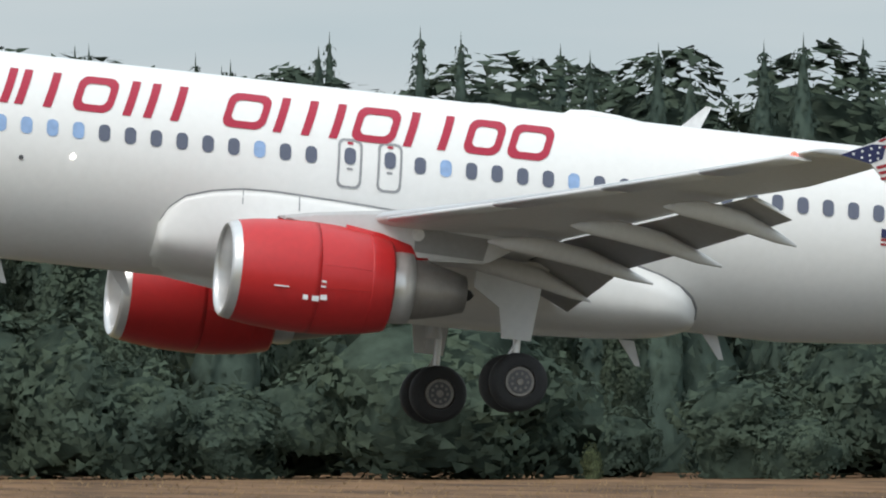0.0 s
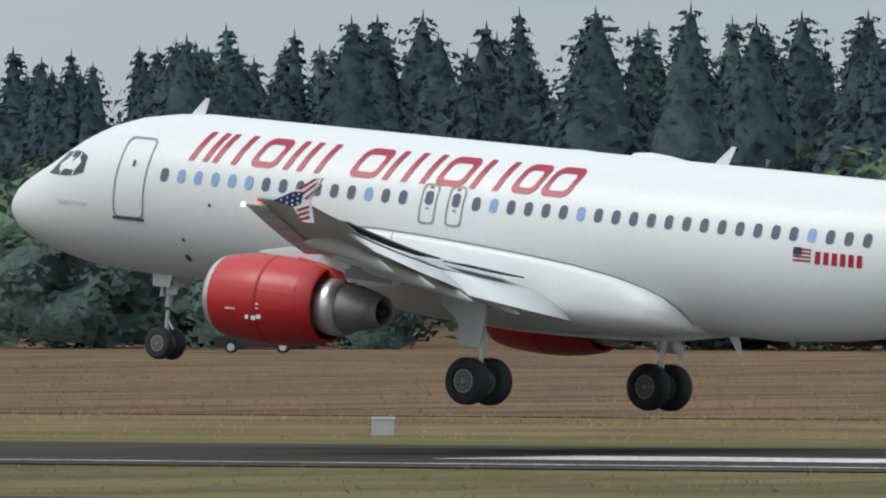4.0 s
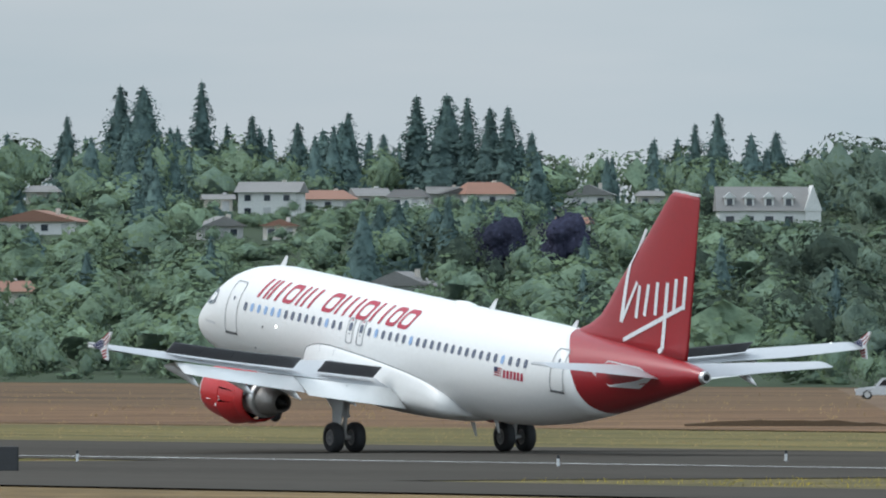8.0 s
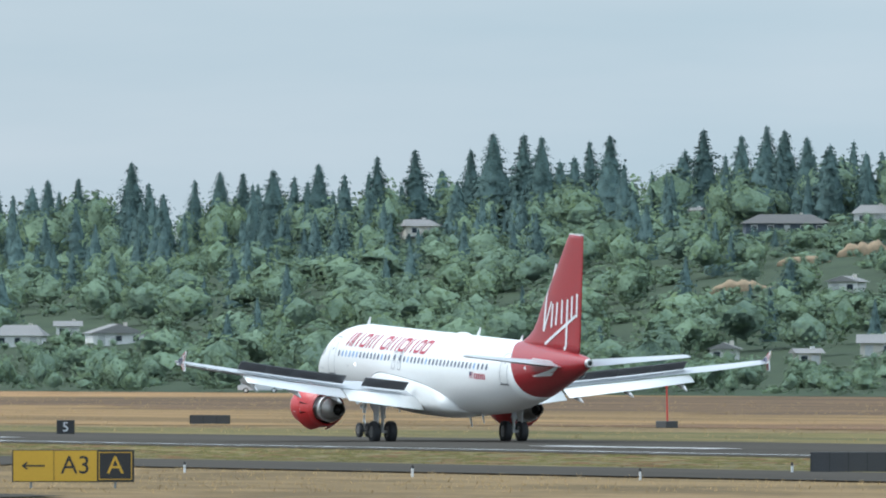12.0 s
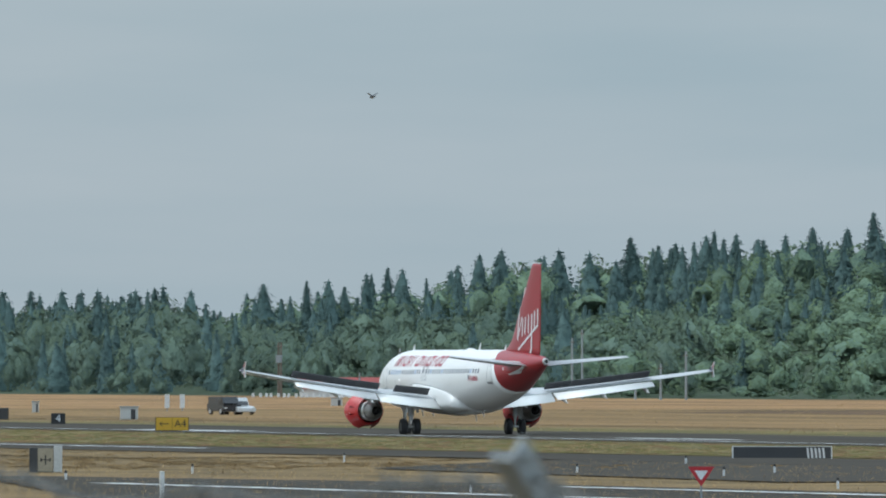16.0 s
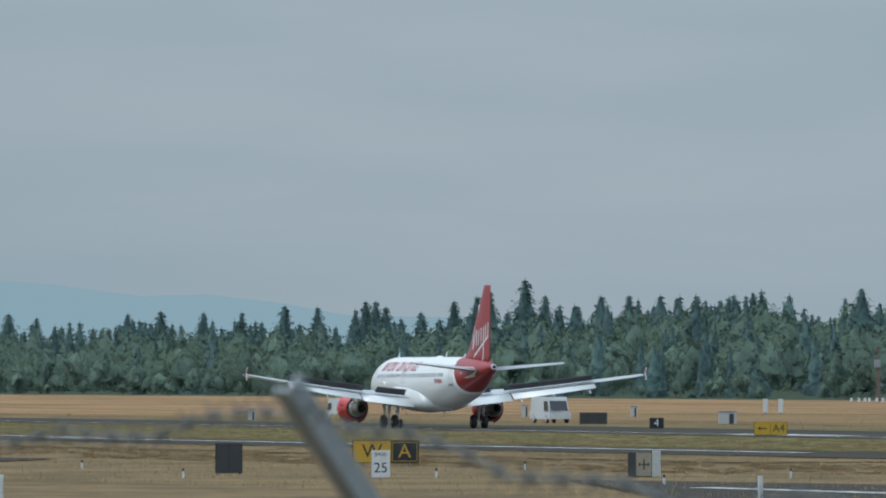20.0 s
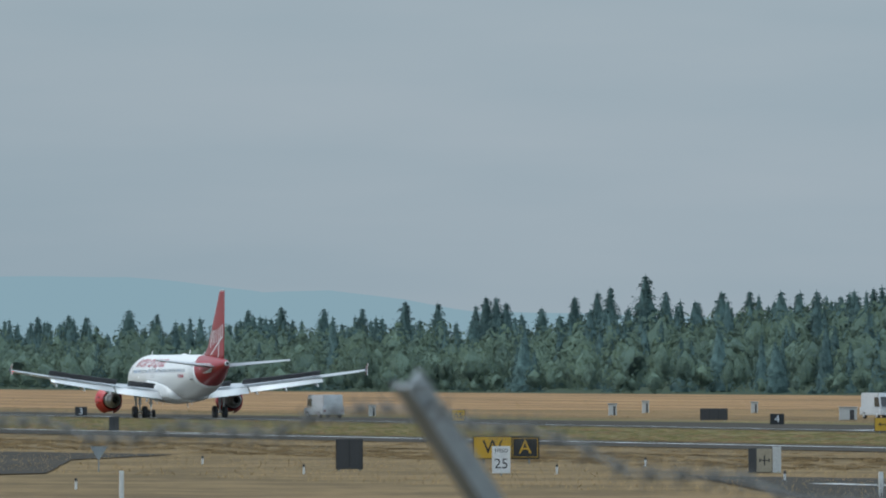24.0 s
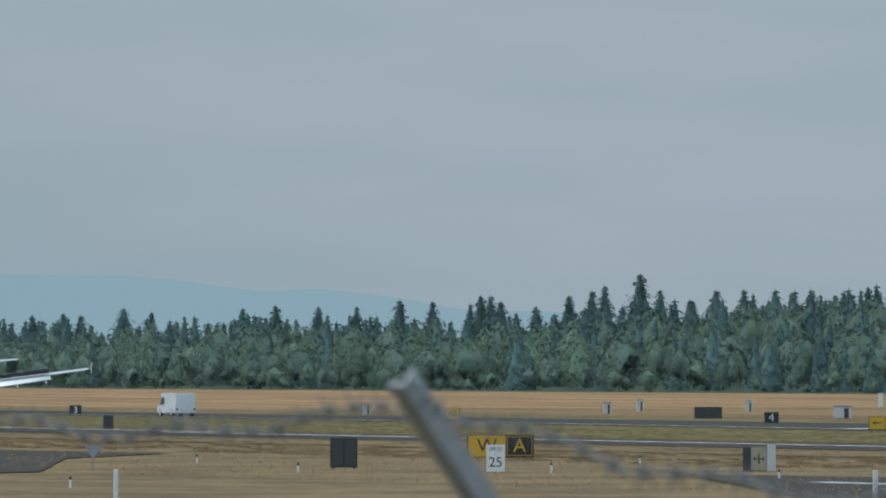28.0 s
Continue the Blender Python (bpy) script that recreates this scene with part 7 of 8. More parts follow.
park(vehicle("pickup_truck", "white pickup truck on the brown field", CAR_WHITE, 5.0, 1.8, 1.75, "pickup"), 57.12, 800, 55)
taxi = vehicle("car", "pale yellow car on the far road", CAR_YELLOW, 4.3, 1.75, 1.4)
park(taxi, 65.27, 1715, 65)
park(vehicle("car", "dark red car on the far road", CAR_RED, 4.3, 1.75, 1.4), 62.32, 1530, 242)
park(vehicle("car", "dark car on the far road", CAR_DARK, 4.4, 1.75, 1.4), 37.05, 760, 215)
park(vehicle("car", "white car on the far field", CAR_WHITE, 4.4, 1.75, 1.5), 57.70, 1000, 60)
suv = vehicle("patrol_car", "white patrol car with dark windows", CAR_WHITE, 4.8, 1.9, 1.7, "car")
dark_suv = vehicle("car", "dark off-road car beside the patrol car", CAR_DARK, 4.5, 1.9, 1.8, "van")
for az in (74.60, 74.54):
    t = thing("pale_board", "slim white upright board by the perimeter road", "board", "pale boards")
    part("post", box(bmesh.new(), -0.05, 0.05, 0, 0.1, 0, 0.5), GALV, t)
    part("board", box(bmesh.new(), -0.25, 0.25, -0.05, 0.0, 0.35, 1.8, 0.02), PATCH_WHITE, t)
    t.matrix_world = Matrix.Translation(spot(az, 1546)) @ pose(0, 0, 0, 0, 0, az)
delivery_van = park(vehicle("delivery_van", "white delivery van on the far road", CAR_WHITE, 5.6, 2.0, 2.7, "van"), 69.0, 1790, 68)
silver_car = vehicle("car", "silver car driving on the far road", PALE_BOX, 4.3, 1.75, 1.45)
box_truck_east = vehicle("box_truck", "white box truck on the perimeter road", CAR_WHITE, 5.6, 2.1, 2.4, "van")
box_truck_west = vehicle("box_truck", "white box truck with an open dark rear", CAR_WHITE, 5.6, 2.1, 2.2, "van")

# digger at work
t = thing("excavator", "yellow excavator on the brown field", "excavator")
DIG = material("digger_yellow", (0.55, 0.25, 0.03), 0.5, scale=2)
for s in (-1, 1):
    part("track", box(bmesh.new(), -1.6, 1.6, s * 0.95 - 0.25, s * 0.95 + 0.25, 0, 0.7, 0.2), SIGN_BACK, t)
part("cab", box(bmesh.new(), -0.9, 0.2, -0.8, 0.2, 0.8, 2.4, 0.1), COCKPIT, t)
part("body", box(bmesh.new(), -1.0, 1.7, -0.95, 0.95, 0.75, 1.7, 0.12), DIG, t)
part("boom", prism(bmesh.new(), [(-0.6, -0.15, 1.2), (-1.9, -0.15, 2.9), (-3.4, -0.15, 2.5), (-3.4, -0.15, 2.2), (-2.0, -0.15, 2.45), (-0.3, -0.15, 0.9)], (0, 0.3, 0)), DIG, t)
part("arm", prism(bmesh.new(), [(-3.2, -0.12, 2.6), (-3.6, -0.12, 2.5), (-3.9, -0.12, 0.8), (-3.6, -0.12, 0.8)], (0, 0.24, 0)), DIG, t)
part("bucket", prism(bmesh.new(), [(-4.1, -0.4, 0.85), (-3.4, -0.4, 0.85), (-3.3, -0.4, 0.3), (-3.9, -0.4, 0.15)], (0, 0.8, 0)), SIGN_BACK, t)
t.matrix_world = Matrix.Translation(spot(53.98, 690)) @ pose(0, 0, 0, 0, 0, 60)

# orange barrels and tape round the works
for k, az in enumerate((55.47, 55.34, 55.23, 55.08, 54.92, 54.77, 54.64, 54.4, 54.05, 53.92)):
    t = thing("traffic_barrel", "orange and white traffic barrel by the works", "barrel", "traffic barrels")
    bm = bmesh.new()
    rod(bm, (0, 0, 0), (0, 0, 1.15), 0.36, 0.28, 14)
    part("body", bm, ORANGE, t)
    for z in (0.5, 0.85):
        bm = bmesh.new()
        rod(bm, (0, 0, z), (0, 0, z + 0.14), 0.345 - z * 0.06, 0.345 - z * 0.06, 14)
        part("band", bm, PATCH_WHITE, t)
    t.matrix_world = Matrix.Translation(spot(az, 1130))
# a shallow dark trench edge
for az, d, w in ((54.8, 722, 5), (55.5, 716, 5), (56.4, 712, 6), (57.2, 712, 5), (58.1, 714, 5)):
    bm = bmesh.new()
    loft(bm, [[(a * w, 0, -0.2), (a * w, 0, 0.2 * (1 - a * a) + 0.12 * noise.noise((a * 5, az, 0)) + 0.15), (a * w, 2, 0.17 * (1 - a * a) + 0.15), (a * w, 2.2, -0.2)] for a in np.linspace(-1, 1, 25)])
    b = tagged(part("earth_mound", bm, material("spoil", (0.16, 0.113, 0.074), 0.95, bump=0.6)), "low dark mound of dug earth", "mound")
    b.matrix_world = Matrix.Translation(spot(az, d)) @ pose(0, 0, 0, 0, 0, az)

# the chequered shelter with its mast, and the wind cone
t = thing("equipment_shelter", "red and white chequered equipment shelter", "shelter")
part("body", box(bmesh.new(), -2.0, 2.0, 0, 3, 0, 2.7), CAR_WHITE, t)
part("roof", box(bmesh.new(), -2.1, 2.1, -0.1, 3.1, 2.7, 2.8), TRIM, t)
SHELTER_RED = material("shelter_red", (0.32, 0.05, 0.042), 0.6, scale=2)
for i in range(3):
    for j in range(2):
        if (i + j) % 2:
            part("panel", box(bmesh.new(), -2.0 + i * 1.333, -0.667 + i * 1.333, -0.02, 0.0, j * 1.35, 1.35 + j * 1.35), SHELTER_RED, t)
for s in (-1, 1):
    part("cooler", box(bmesh.new(), s * 2.2 - 0.18, s * 2.2 + 0.18, 0.6, 1.8, 0.9, 2.3, 0.04), PALE_BOX, t)
t.matrix_world = Matrix.Translation(spot(4.9, 322, 0)) @ pose(0, 0, 0, 0, 0, 4)


def lattice(name, label, w, h, mats, bays):
    t = thing(name, label, "mast")
    for k in range(bays):
        z0, z1 = h * k / bays, h * (k + 1) / bays
        for a in range(3):
            p = Vector((w * math.cos(a * 2.094), w * math.sin(a * 2.094), 0))
            q = Vector((w * math.cos((a + 1) * 2.094), w * math.sin((a + 1) * 2.094), 0))
            mat = mats[(k // 2) % len(mats)]
            for what, p0, p1, r in (("leg", p + Vector((0, 0, z0)), p + Vector((0, 0, z1)), 0.045), ("diagonal", p + Vector((0, 0, z0)), q + Vector((0, 0, z1)), 0.02), ("strut", p + Vector((0, 0, z1)), q + Vector((0, 0, z1)), 0.02)):
                part(what, rod(bmesh.new(), p0, p1, r, r, 6), mat, t)
    return t


mast = lattice("lattice_mast", "red and white lattice antenna mast", 0.32, 13, (MAST_RED, MAST_RED, PATCH_WHITE), 16)
for z in (3.0, 7.5):
    part("antenna_box", box(bmesh.new(), 0.3, 0.7, -0.2, 0.2, z, z + 0.7, 0.03), MAST_RED, mast, "red antenna unit")
mast.matrix_world = Matrix.Translation(spot(4.22, 335, 0))

t = thing("wind_cone", "orange wind cone drooping from its pole", "wind cone")
bm = bmesh.new()
rod(bm, (0, 0, -0.2), (0, 0, 2.3), 0.05, 0.04, 10)
part("pole", bm, GALV, t)
bm = bmesh.new()
rod(bm, (0, 0, 2.3), (0, 0, 2.75), 0.05, 0.05, 10)
rod(bm, (0, 0, 2.95), (0, 0, 3.1), 0.08, 0.06, 10)
part("top_light", bm, MAST_RED, t)
bm = bmesh.new()
rr = []
for k, (x, z, r) in enumerate(((-0.08, 2.1, 0.28), (0.25, 2.12, 0.3), (0.6, 2.0, 0.27), (0.8, 1.6, 0.22), (0.95, 1.1, 0.18), (1.05, 0.6, 0.15))):
    ux, uz = (0, 1) if k < 2 else (0.75, 0.66) if k == 2 else (1, 0.1)
    rr.append([(x + r * math.cos(2 * math.pi * i / 14) * ux, r * math.sin(2 * math.pi * i / 14), z + r * math.cos(2 * math.pi * i / 14) * uz) for i in range(14)])
part("cone", loft(bm, rr), ORANGE, t, "orange fabric cone", smooth=True)
t.matrix_world = Matrix.Translation(spot(0.43, 300, -0.2))

# the flatbed lorry on the service road
lorry = t = thing("flatbed_lorry", "red lorry with a long low flatbed trailer", "lorry", "vehicles")
part("chassis", box(bmesh.new(), -12.5, 7.0, -0.45, 0.45, 0.75, 1.05), SIGN_BACK, t)
bed = part("flatbed", box(bmesh.new(), -13.0, 3.2, -1.2, 1.2, 1.15, 1.38, 0.03), GALV, t, "pale metal flatbed")
for x in (-12.6, -9.0, -5.4, -1.8, 2.6):
    part("stake", box(bmesh.new(), x - 0.05, x + 0.05, -1.24, -1.2, 1.0, 1.5), DARK_GREY, bed)
cab = part("cab", prism(bmesh.new(), [(3.6, -1.1, 0.9), (7.6, -1.1, 0.9), (7.6, -1.1, 1.8), (6.2, -1.1, 1.95), (5.7, -1.1, 3.0), (3.6, -1.1, 3.2)], (0, 2.2, 0)), SHELTER_RED, t, "red cab with a long bonnet")
part("side_window", box(bmesh.new(), 4.7, 5.6, -1.12, 1.12, 2.0, 2.75), COCKPIT, cab)
part("bumper", box(bmesh.new(), 7.5, 7.75, -1.1, 1.1, 0.55, 0.95, 0.05), STEEL, t, "bright metal bumper")
bm = bmesh.new()
rod(bm, (3.7, -1.0, 0.85), (5.3, -1.0, 0.85), 0.32, 0.32, 16)
part("fuel_tank", bm, STEEL, t, "bright metal fuel tank")
bm = bmesh.new()
rod(bm, (3.5, -0.9, 1.2), (3.5, -0.9, 3.6), 0.08, 0.08, 10)
part("exhaust_stack", bm, STEEL, t)
for x in (-11.6, -10.4, 1.3, 2.5, 6.6):
    for s in (-1, 1):
        bm = bmesh.new()
        rod(bm, (x, s * 0.85 - 0.15, 0.5), (x, s * 0.85 + 0.15, 0.5), 0.5, 0.5, 18)
        wh = part("wheel", bm, RUBBER, t)
        bm = bmesh.new()
        rod(bm, (x, s * 1.0, 0.5), (x, s * 1.03, 0.5), 0.28, 0.28, 14)
        part("rim", bm, STEEL, wh)

# the curved service road with its parked vehicles, and a red pole on the grass
slab("service_road", ASPHALT, [tuple(spot(a, d)[:2]) for a, d in ((11.6, 545), (9.75, 545), (9.35, 440), (8.75, 350), (9.4, 322), (10.4, 345), (10.75, 420), (11.3, 500))], 0.05, "dark asphalt service road curving through the grass", "road")
for off in (0.0, 0.75):
    pts = [(10.0 + off, 540), (9.65 + off, 460), (9.2 + off, 390), (8.95 + off, 350)]
    for (a0, d0), (a1, d1) in zip(pts, pts[1:]):
        slab("paint_line", LINE_WHITE, [tuple(spot(a0, d0)[:2]), tuple(spot(a0 - 0.03, d0)[:2]), tuple(spot(a1 - 0.045, d1)[:2]), tuple(spot(a1, d1)[:2])], 0.075, "worn white road line", "marking")
for k, (az, tint, shape) in enumerate(((9.75, CAR_WHITE, "van"), (10.12, CAR_WHITE, "pickup"), (10.5, PALE_BOX, "van"), (10.9, CAR_WHITE, "car"), (11.25, CAR_WHITE, "van"))):
    v = vehicle("parked_van" if shape == "van" else "parked_car", f"{'pale grey' if tint is PALE_BOX else 'white'} {shape} parked on the service road", tint, 5.0, 1.9, 2.2 if shape == "van" else 1.7, shape)
    park(v, az, 566, 178 + (k * 53) % 20)
for az, d in ((11.9, 324), (67.395, 935)):
    t = thing("warning_pole", "slim red pole on a grey equipment base", "pole", "red poles")
    part("base", box(bmesh.new(), -0.9, 0.9, -0.4, 0.4, 0, 0.45, 0.04), PALE_BOX if az < 40 else SIGN_BACK, t)
    part("pole", rod(bmesh.new(), (0.1, 0, 0.45), (0, 0, 2.6), 0.07, 0.05, 10), MAST_RED, t)
    part("top_light", rod(bmesh.new(), (0, 0, 2.6), (0, 0, 2.8), 0.09, 0.07, 10), MAST_RED, t)
    t.matrix_world = Matrix.Translation(spot(az, d))

# two orange tubes left at the runway's far edge
for az in (20.66, 20.13):
    t = thing("warning_tube", "short orange tube lying at the runway edge", "tube", "orange tubes")
    bm = bmesh.new()
    rod(bm, (-0.38, 0, 0.09), (0.2, 0, 0.13), 0.075, 0.09, 12)
    part("body", bm, ORANGE, t, smooth=False)
    bm = bmesh.new()
    rod(bm, (0.2, 0, 0.13), (0.38, 0, 0.13), 0.12, 0.1, 12)
    part("end_cap", bm, BLACK, t, "black end cap")
    t.matrix_world = Matrix.Translation(spot(az, 300, 0.02)) @ pose(0, 0, 0, 0, 0, 20)

# thin wire fence across the dry field
t = thing("wire_fence", "thin wire fence on slim dark posts", "fence")
for i in range(34):
    part("post", rod(bmesh.new(), (-175 + i * 4.2, 352, 0), (-175 + i * 4.2, 352, 0.62), 0.02, 0.02, 6), WOOD_POLE, t)
for z in (0.3, 0.58):
    part("wire", rod(bmesh.new(), (-176, 352, z), (-35, 352, z), 0.006, 0.006, 4), GALV, t)

# poles, red shed and pale markers at the far end
for az, h, lamp in ((72.96, 10.2, 0), (72.65, 5.2, 0), (73.0, 9.0, 1), (74.16, 8.6, 2), (73.84, 3.8, 0), (73.68, 7.6, 0), (72.55, 7.0, 0), (73.35, 4.0, 3), (74.15, 8.6, 2), (72.75, 3.9, 0)):
    t = thing("utility_pole", "weathered utility pole beyond the field", "pole", "utility poles")
    bm = bmesh.new()
    rod(bm, (0, 0, 0), (0, 0, h), 0.2, 0.13, 8)
    part("pole", bm, WOOD_POLE if lamp == 2 else GALV, t)
    bm = bmesh.new()
    box(bm, -0.9, 0.9, -0.06, 0.06, h - 0.7, h - 0.55)
    part("crossarm", bm, WOOD_POLE, t)
    if lamp == 2:
        bm = bmesh.new()
        rod(bm, (0.25, -0.2, h - 3.2), (0.25, -0.2, h - 2.0), 0.3, 0.3, 10)
        part("transformer", bm, GALV, t)
    t.matrix_world = Matrix.Translation(spot(az, line_dist(az, 622), 0))
t = thing("red_shed", "long low shed with a red roof", "shed")
part("wall", box(bmesh.new(), -9, 9, 0, 6, 0, 1.4), WALLS[0], t)
part("roof", prism(bmesh.new(), [(-9.3, -0.4, 1.3), (-9.3, 3, 3.1), (-9.3, 6.4, 1.3)], (18.6, 0, 0)), SHELTER_RED, t, "red roof")
t.matrix_world = Matrix.Translation(spot(73.85, line_dist(73.85, 632))) @ pose(0, 0, 0, 0, 0, 74)
t = thing("white_tent", "low white tent top", "tent")
bm = bmesh.new()
bmesh.ops.create_cone(bm, cap_ends=True, segments=8, radius1=2.2, radius2=0.1, depth=1.4, matrix=Matrix.Translation((0, 0, 1.3)))
part("canopy", bm, PATCH_WHITE, t)
part("side", box(bmesh.new(), -1.6, 1.6, -1.6, 1.6, 0, 0.7), PATCH_WHITE, t)
t.matrix_world = Matrix.Translation(spot(73.64, line_dist(73.64, 625)))
marker = thing("pale_marker", "small white marker on the field edge", "marker", "row of white markers")
bm = bmesh.new()
rod(bm, (0, 0, 0), (0, 0, 0.62), 0.24, 0.2, 8)
part("body", bm, PATCH_WHITE, marker)
n = 0
for i in range(46):
    az = 74.26 - i * 0.0235 - (0.006 if i % 3 else 0)
    m = Matrix.Translation(spot(az, line_dist(az, 618)))
    if n == 0:
        marker.matrix_basis = m
    else:
        copy_thing(marker, m)
    n += 1
t = thing("diamond_sign", "yellow diamond warning sign", "sign")
part("post", box(bmesh.new(), -0.06, 0.06, 0, 0.1, 0, 1.6), GALV, t)
part("board", prism(bmesh.new(), [(-0.75, -0.03, 1.7), (0, -0.03, 0.95), (0.75, -0.03, 1.7), (0, -0.03, 2.45)], (0, 0.03, 0)), YELLOW, t)
t.matrix_world = Matrix.Translation(spot(73.18, line_dist(73.18, 618))) @ pose(0, 0, 0, 0, 0, 73)
# pale cabins across the runway
for az, d, w, h in ((75.55, 1500, 0.7, 1.2), (75.12, 1500, 0.7, 1.1), (74.75, 1300, 1.6, 1.1), (75.68, 1420, 0.8, 1.1), (76.63, 1400, 0.7, 1.0), (73.93, 1750, 1.4, 0.9)):
    t = thing("field_cabin", "small pale equipment cabin on the dry field", "cabin", "field cabins")
    part("body", box(bmesh.new(), -w / 2, w / 2, 0, 1.6, 0, h, 0.05), PALE_BOX, t)
    part("roof", box(bmesh.new(), -w / 2 - 0.08, w / 2 + 0.08, -0.08, 1.68, h, h + 0.1), GALV, t)
    part("door", box(bmesh.new(), w * 0.1, w * 0.35, -0.02, 0.0, 0.05, h * 0.85), SIGN_BACK, t)
    t.matrix_world = Matrix.Translation(spot(az, d)) @ pose(0, 0, 0, 0, 0, az)
# ---------------------------------------------------------------- the perimeter fence close to the camera
fence = thing("perimeter_fence", "galvanised chain-link fence with barbed wire arms", "fence")
FY = 3.6


def arm_spot(az, drop):
    x = -FY * math.tan(radians(az))
    return Vector((x, FY, EYE_H - drop))


ARMS = [(76.467, 0.012), (73.22, 0.07), (68.4, 0.11), (58.5, 0.16), (78.9, -0.02)]
TIPS = []
for az, drop in ARMS:
    tip = arm_spot(az, drop)
    foot = tip + Vector((-0.33, 0.36, -0.42))
    d = (tip - foot).normalized()
    across = Vector((-0.6, 0.8, 0)).cross(d).cross(d).normalized()
    up = d.cross(across).normalized()
    bm = bmesh.new()
    for wide, thick, off in ((0.013, 0.0022, 0.0), (0.0022, 0.011, 0.0108)):
        loft(bm, [[c + across * (off + i * wide) + up * (j * thick - (0.011 if off else 0)) for i, j in ((-1, -1), (1, -1), (1, 1), (-1, 1))] for c in (foot, tip)])
    part("arm", bm, GALV, fence, "slanting galvanised angle arm")
    bm = bmesh.new()
    rod(bm, tip - d * 0.012 - up * 0.006, tip - d * 0.004 + up * 0.012, 0.004, 0.004, 8)
    part("clip", bm, GALV, fence)
    bm = bmesh.new()
    rod(bm, foot + Vector((0, 0, 0.02)), Vector((foot.x, foot.y, 2.05)), 0.03, 0.03, 12)
    part("post", bm, GALV, fence)
    TIPS.append((tip, foot))
order = sorted(TIPS, key=lambda p: p[0].x)
for k in range(3):
    for (ta, fa), (tb, fb) in zip(order, order[1:]):
        a, b = ta.lerp(fa, 0.06 + 0.36 * k), tb.lerp(fb, 0.06 + 0.36 * k)
        bm = bmesh.new()
        n, ln = 14, (b - a).length
        pts = [a.lerp(b, i / n) + Vector((0, 0, -0.055 * math.sin(math.pi * i / n) - 0.01 * math.sin(i * 1.9 + k))) for i in range(n + 1)]
        for p, q in zip(pts, pts[1:]):
            rod(bm, p, q, 0.0024, 0.0024, 5)
        for i in range(int(ln / 0.125)):
            u = (i + 0.5) / int(ln / 0.125) * n
            p = pts[int(u)].lerp(pts[min(n, int(u) + 1)], u - int(u))
            for tw in (0.9, -0.8):
                dd = Vector((0.2, 0.5, tw)).normalized() * 0.017
                rod(bm, p - dd, p + dd, 0.0016, 0.0010, 4)
            rod(bm, p - Vector((0.012, 0, 0)), p + Vector((0.012, 0, 0)), 0.005, 0.005, 5)
        part("barbed_wire", bm, OLD_WIRE, fence, "strand of barbed wire")
bm = bmesh.new()
xs = [p[1].x for p in order]
for i in range(int((xs[-1] - xs[0]) / 0.12)):
    x = xs[0] + i * 0.12
    rod(bm, (x, FY + 0.36, 2.2), (x + 1.9, FY + 0.36, 4.05), 0.002, 0.002, 4)
    rod(bm, (x + 1.9, FY + 0.365, 2.2), (x, FY + 0.365, 4.05), 0.002, 0.002, 4)
part("mesh", bm, GALV, fence, "chain-link mesh")
bm = bmesh.new()
rod(bm, (xs[0], FY + 0.36, 4.08), (xs[-1], FY + 0.36, 4.08), 0.02, 0.02, 8)
part("top_rail", bm, GALV, fence)
# the bank on which camera and fence stand
bm = bmesh.new()
grid = []
for i in range(25):
    x = -60 + 100 * i / 24
    row = []
    for y, z in ((-40, 2.2), (8, 2.2), (20, 1.6), (45, 0.4), (60, -0.1)):
        e = min(1, (x + 60) / 12, (40 - x) / 12)
        row.append(bm.verts.new((x, y, z * max(0, e) - 0.1 + 0.05 * noise.noise((x * 0.3, y * 0.3, 0)))))
    grid.append(row)
for p, q in zip(grid, grid[1:]):
    for i in range(4):
        bm.faces.new((p[i], q[i], q[i + 1], p[i + 1]))
bmesh.ops.recalc_face_normals(bm, faces=bm.faces)
tagged(part("bank", bm, DRY_GRASS, smooth=True), "low grassy bank along the perimeter fence", "bank", kind="structure")

# a bird crossing the sky
bird = thing("bird", "small dark bird in flight", "bird")
bm = bmesh.new()
bmesh.ops.create_uvsphere(bm, u_segments=10, v_segments=6, radius=0.045, matrix=Matrix.Diagonal((2.4, 1, 0.9, 1)))
part("body", bm, CAR_DARK, bird)
for s in (-1, 1):
    part("wing", prism(bmesh.new(), [(-0.04, s * 0.025, 0.02), (0.05, s * 0.025, 0.02), (0.07, s * 0.1, 0.06), (0.0, s * 0.11, 0.065)], (0, 0, 0.012)), CAR_DARK, bird)
part("tail", prism(bmesh.new(), [(0.08, -0.02, 0), (0.08, 0.02, 0), (0.18, 0.035, 0), (0.18, -0.035, 0)], (0, 0, 0.01)), CAR_DARK, bird)

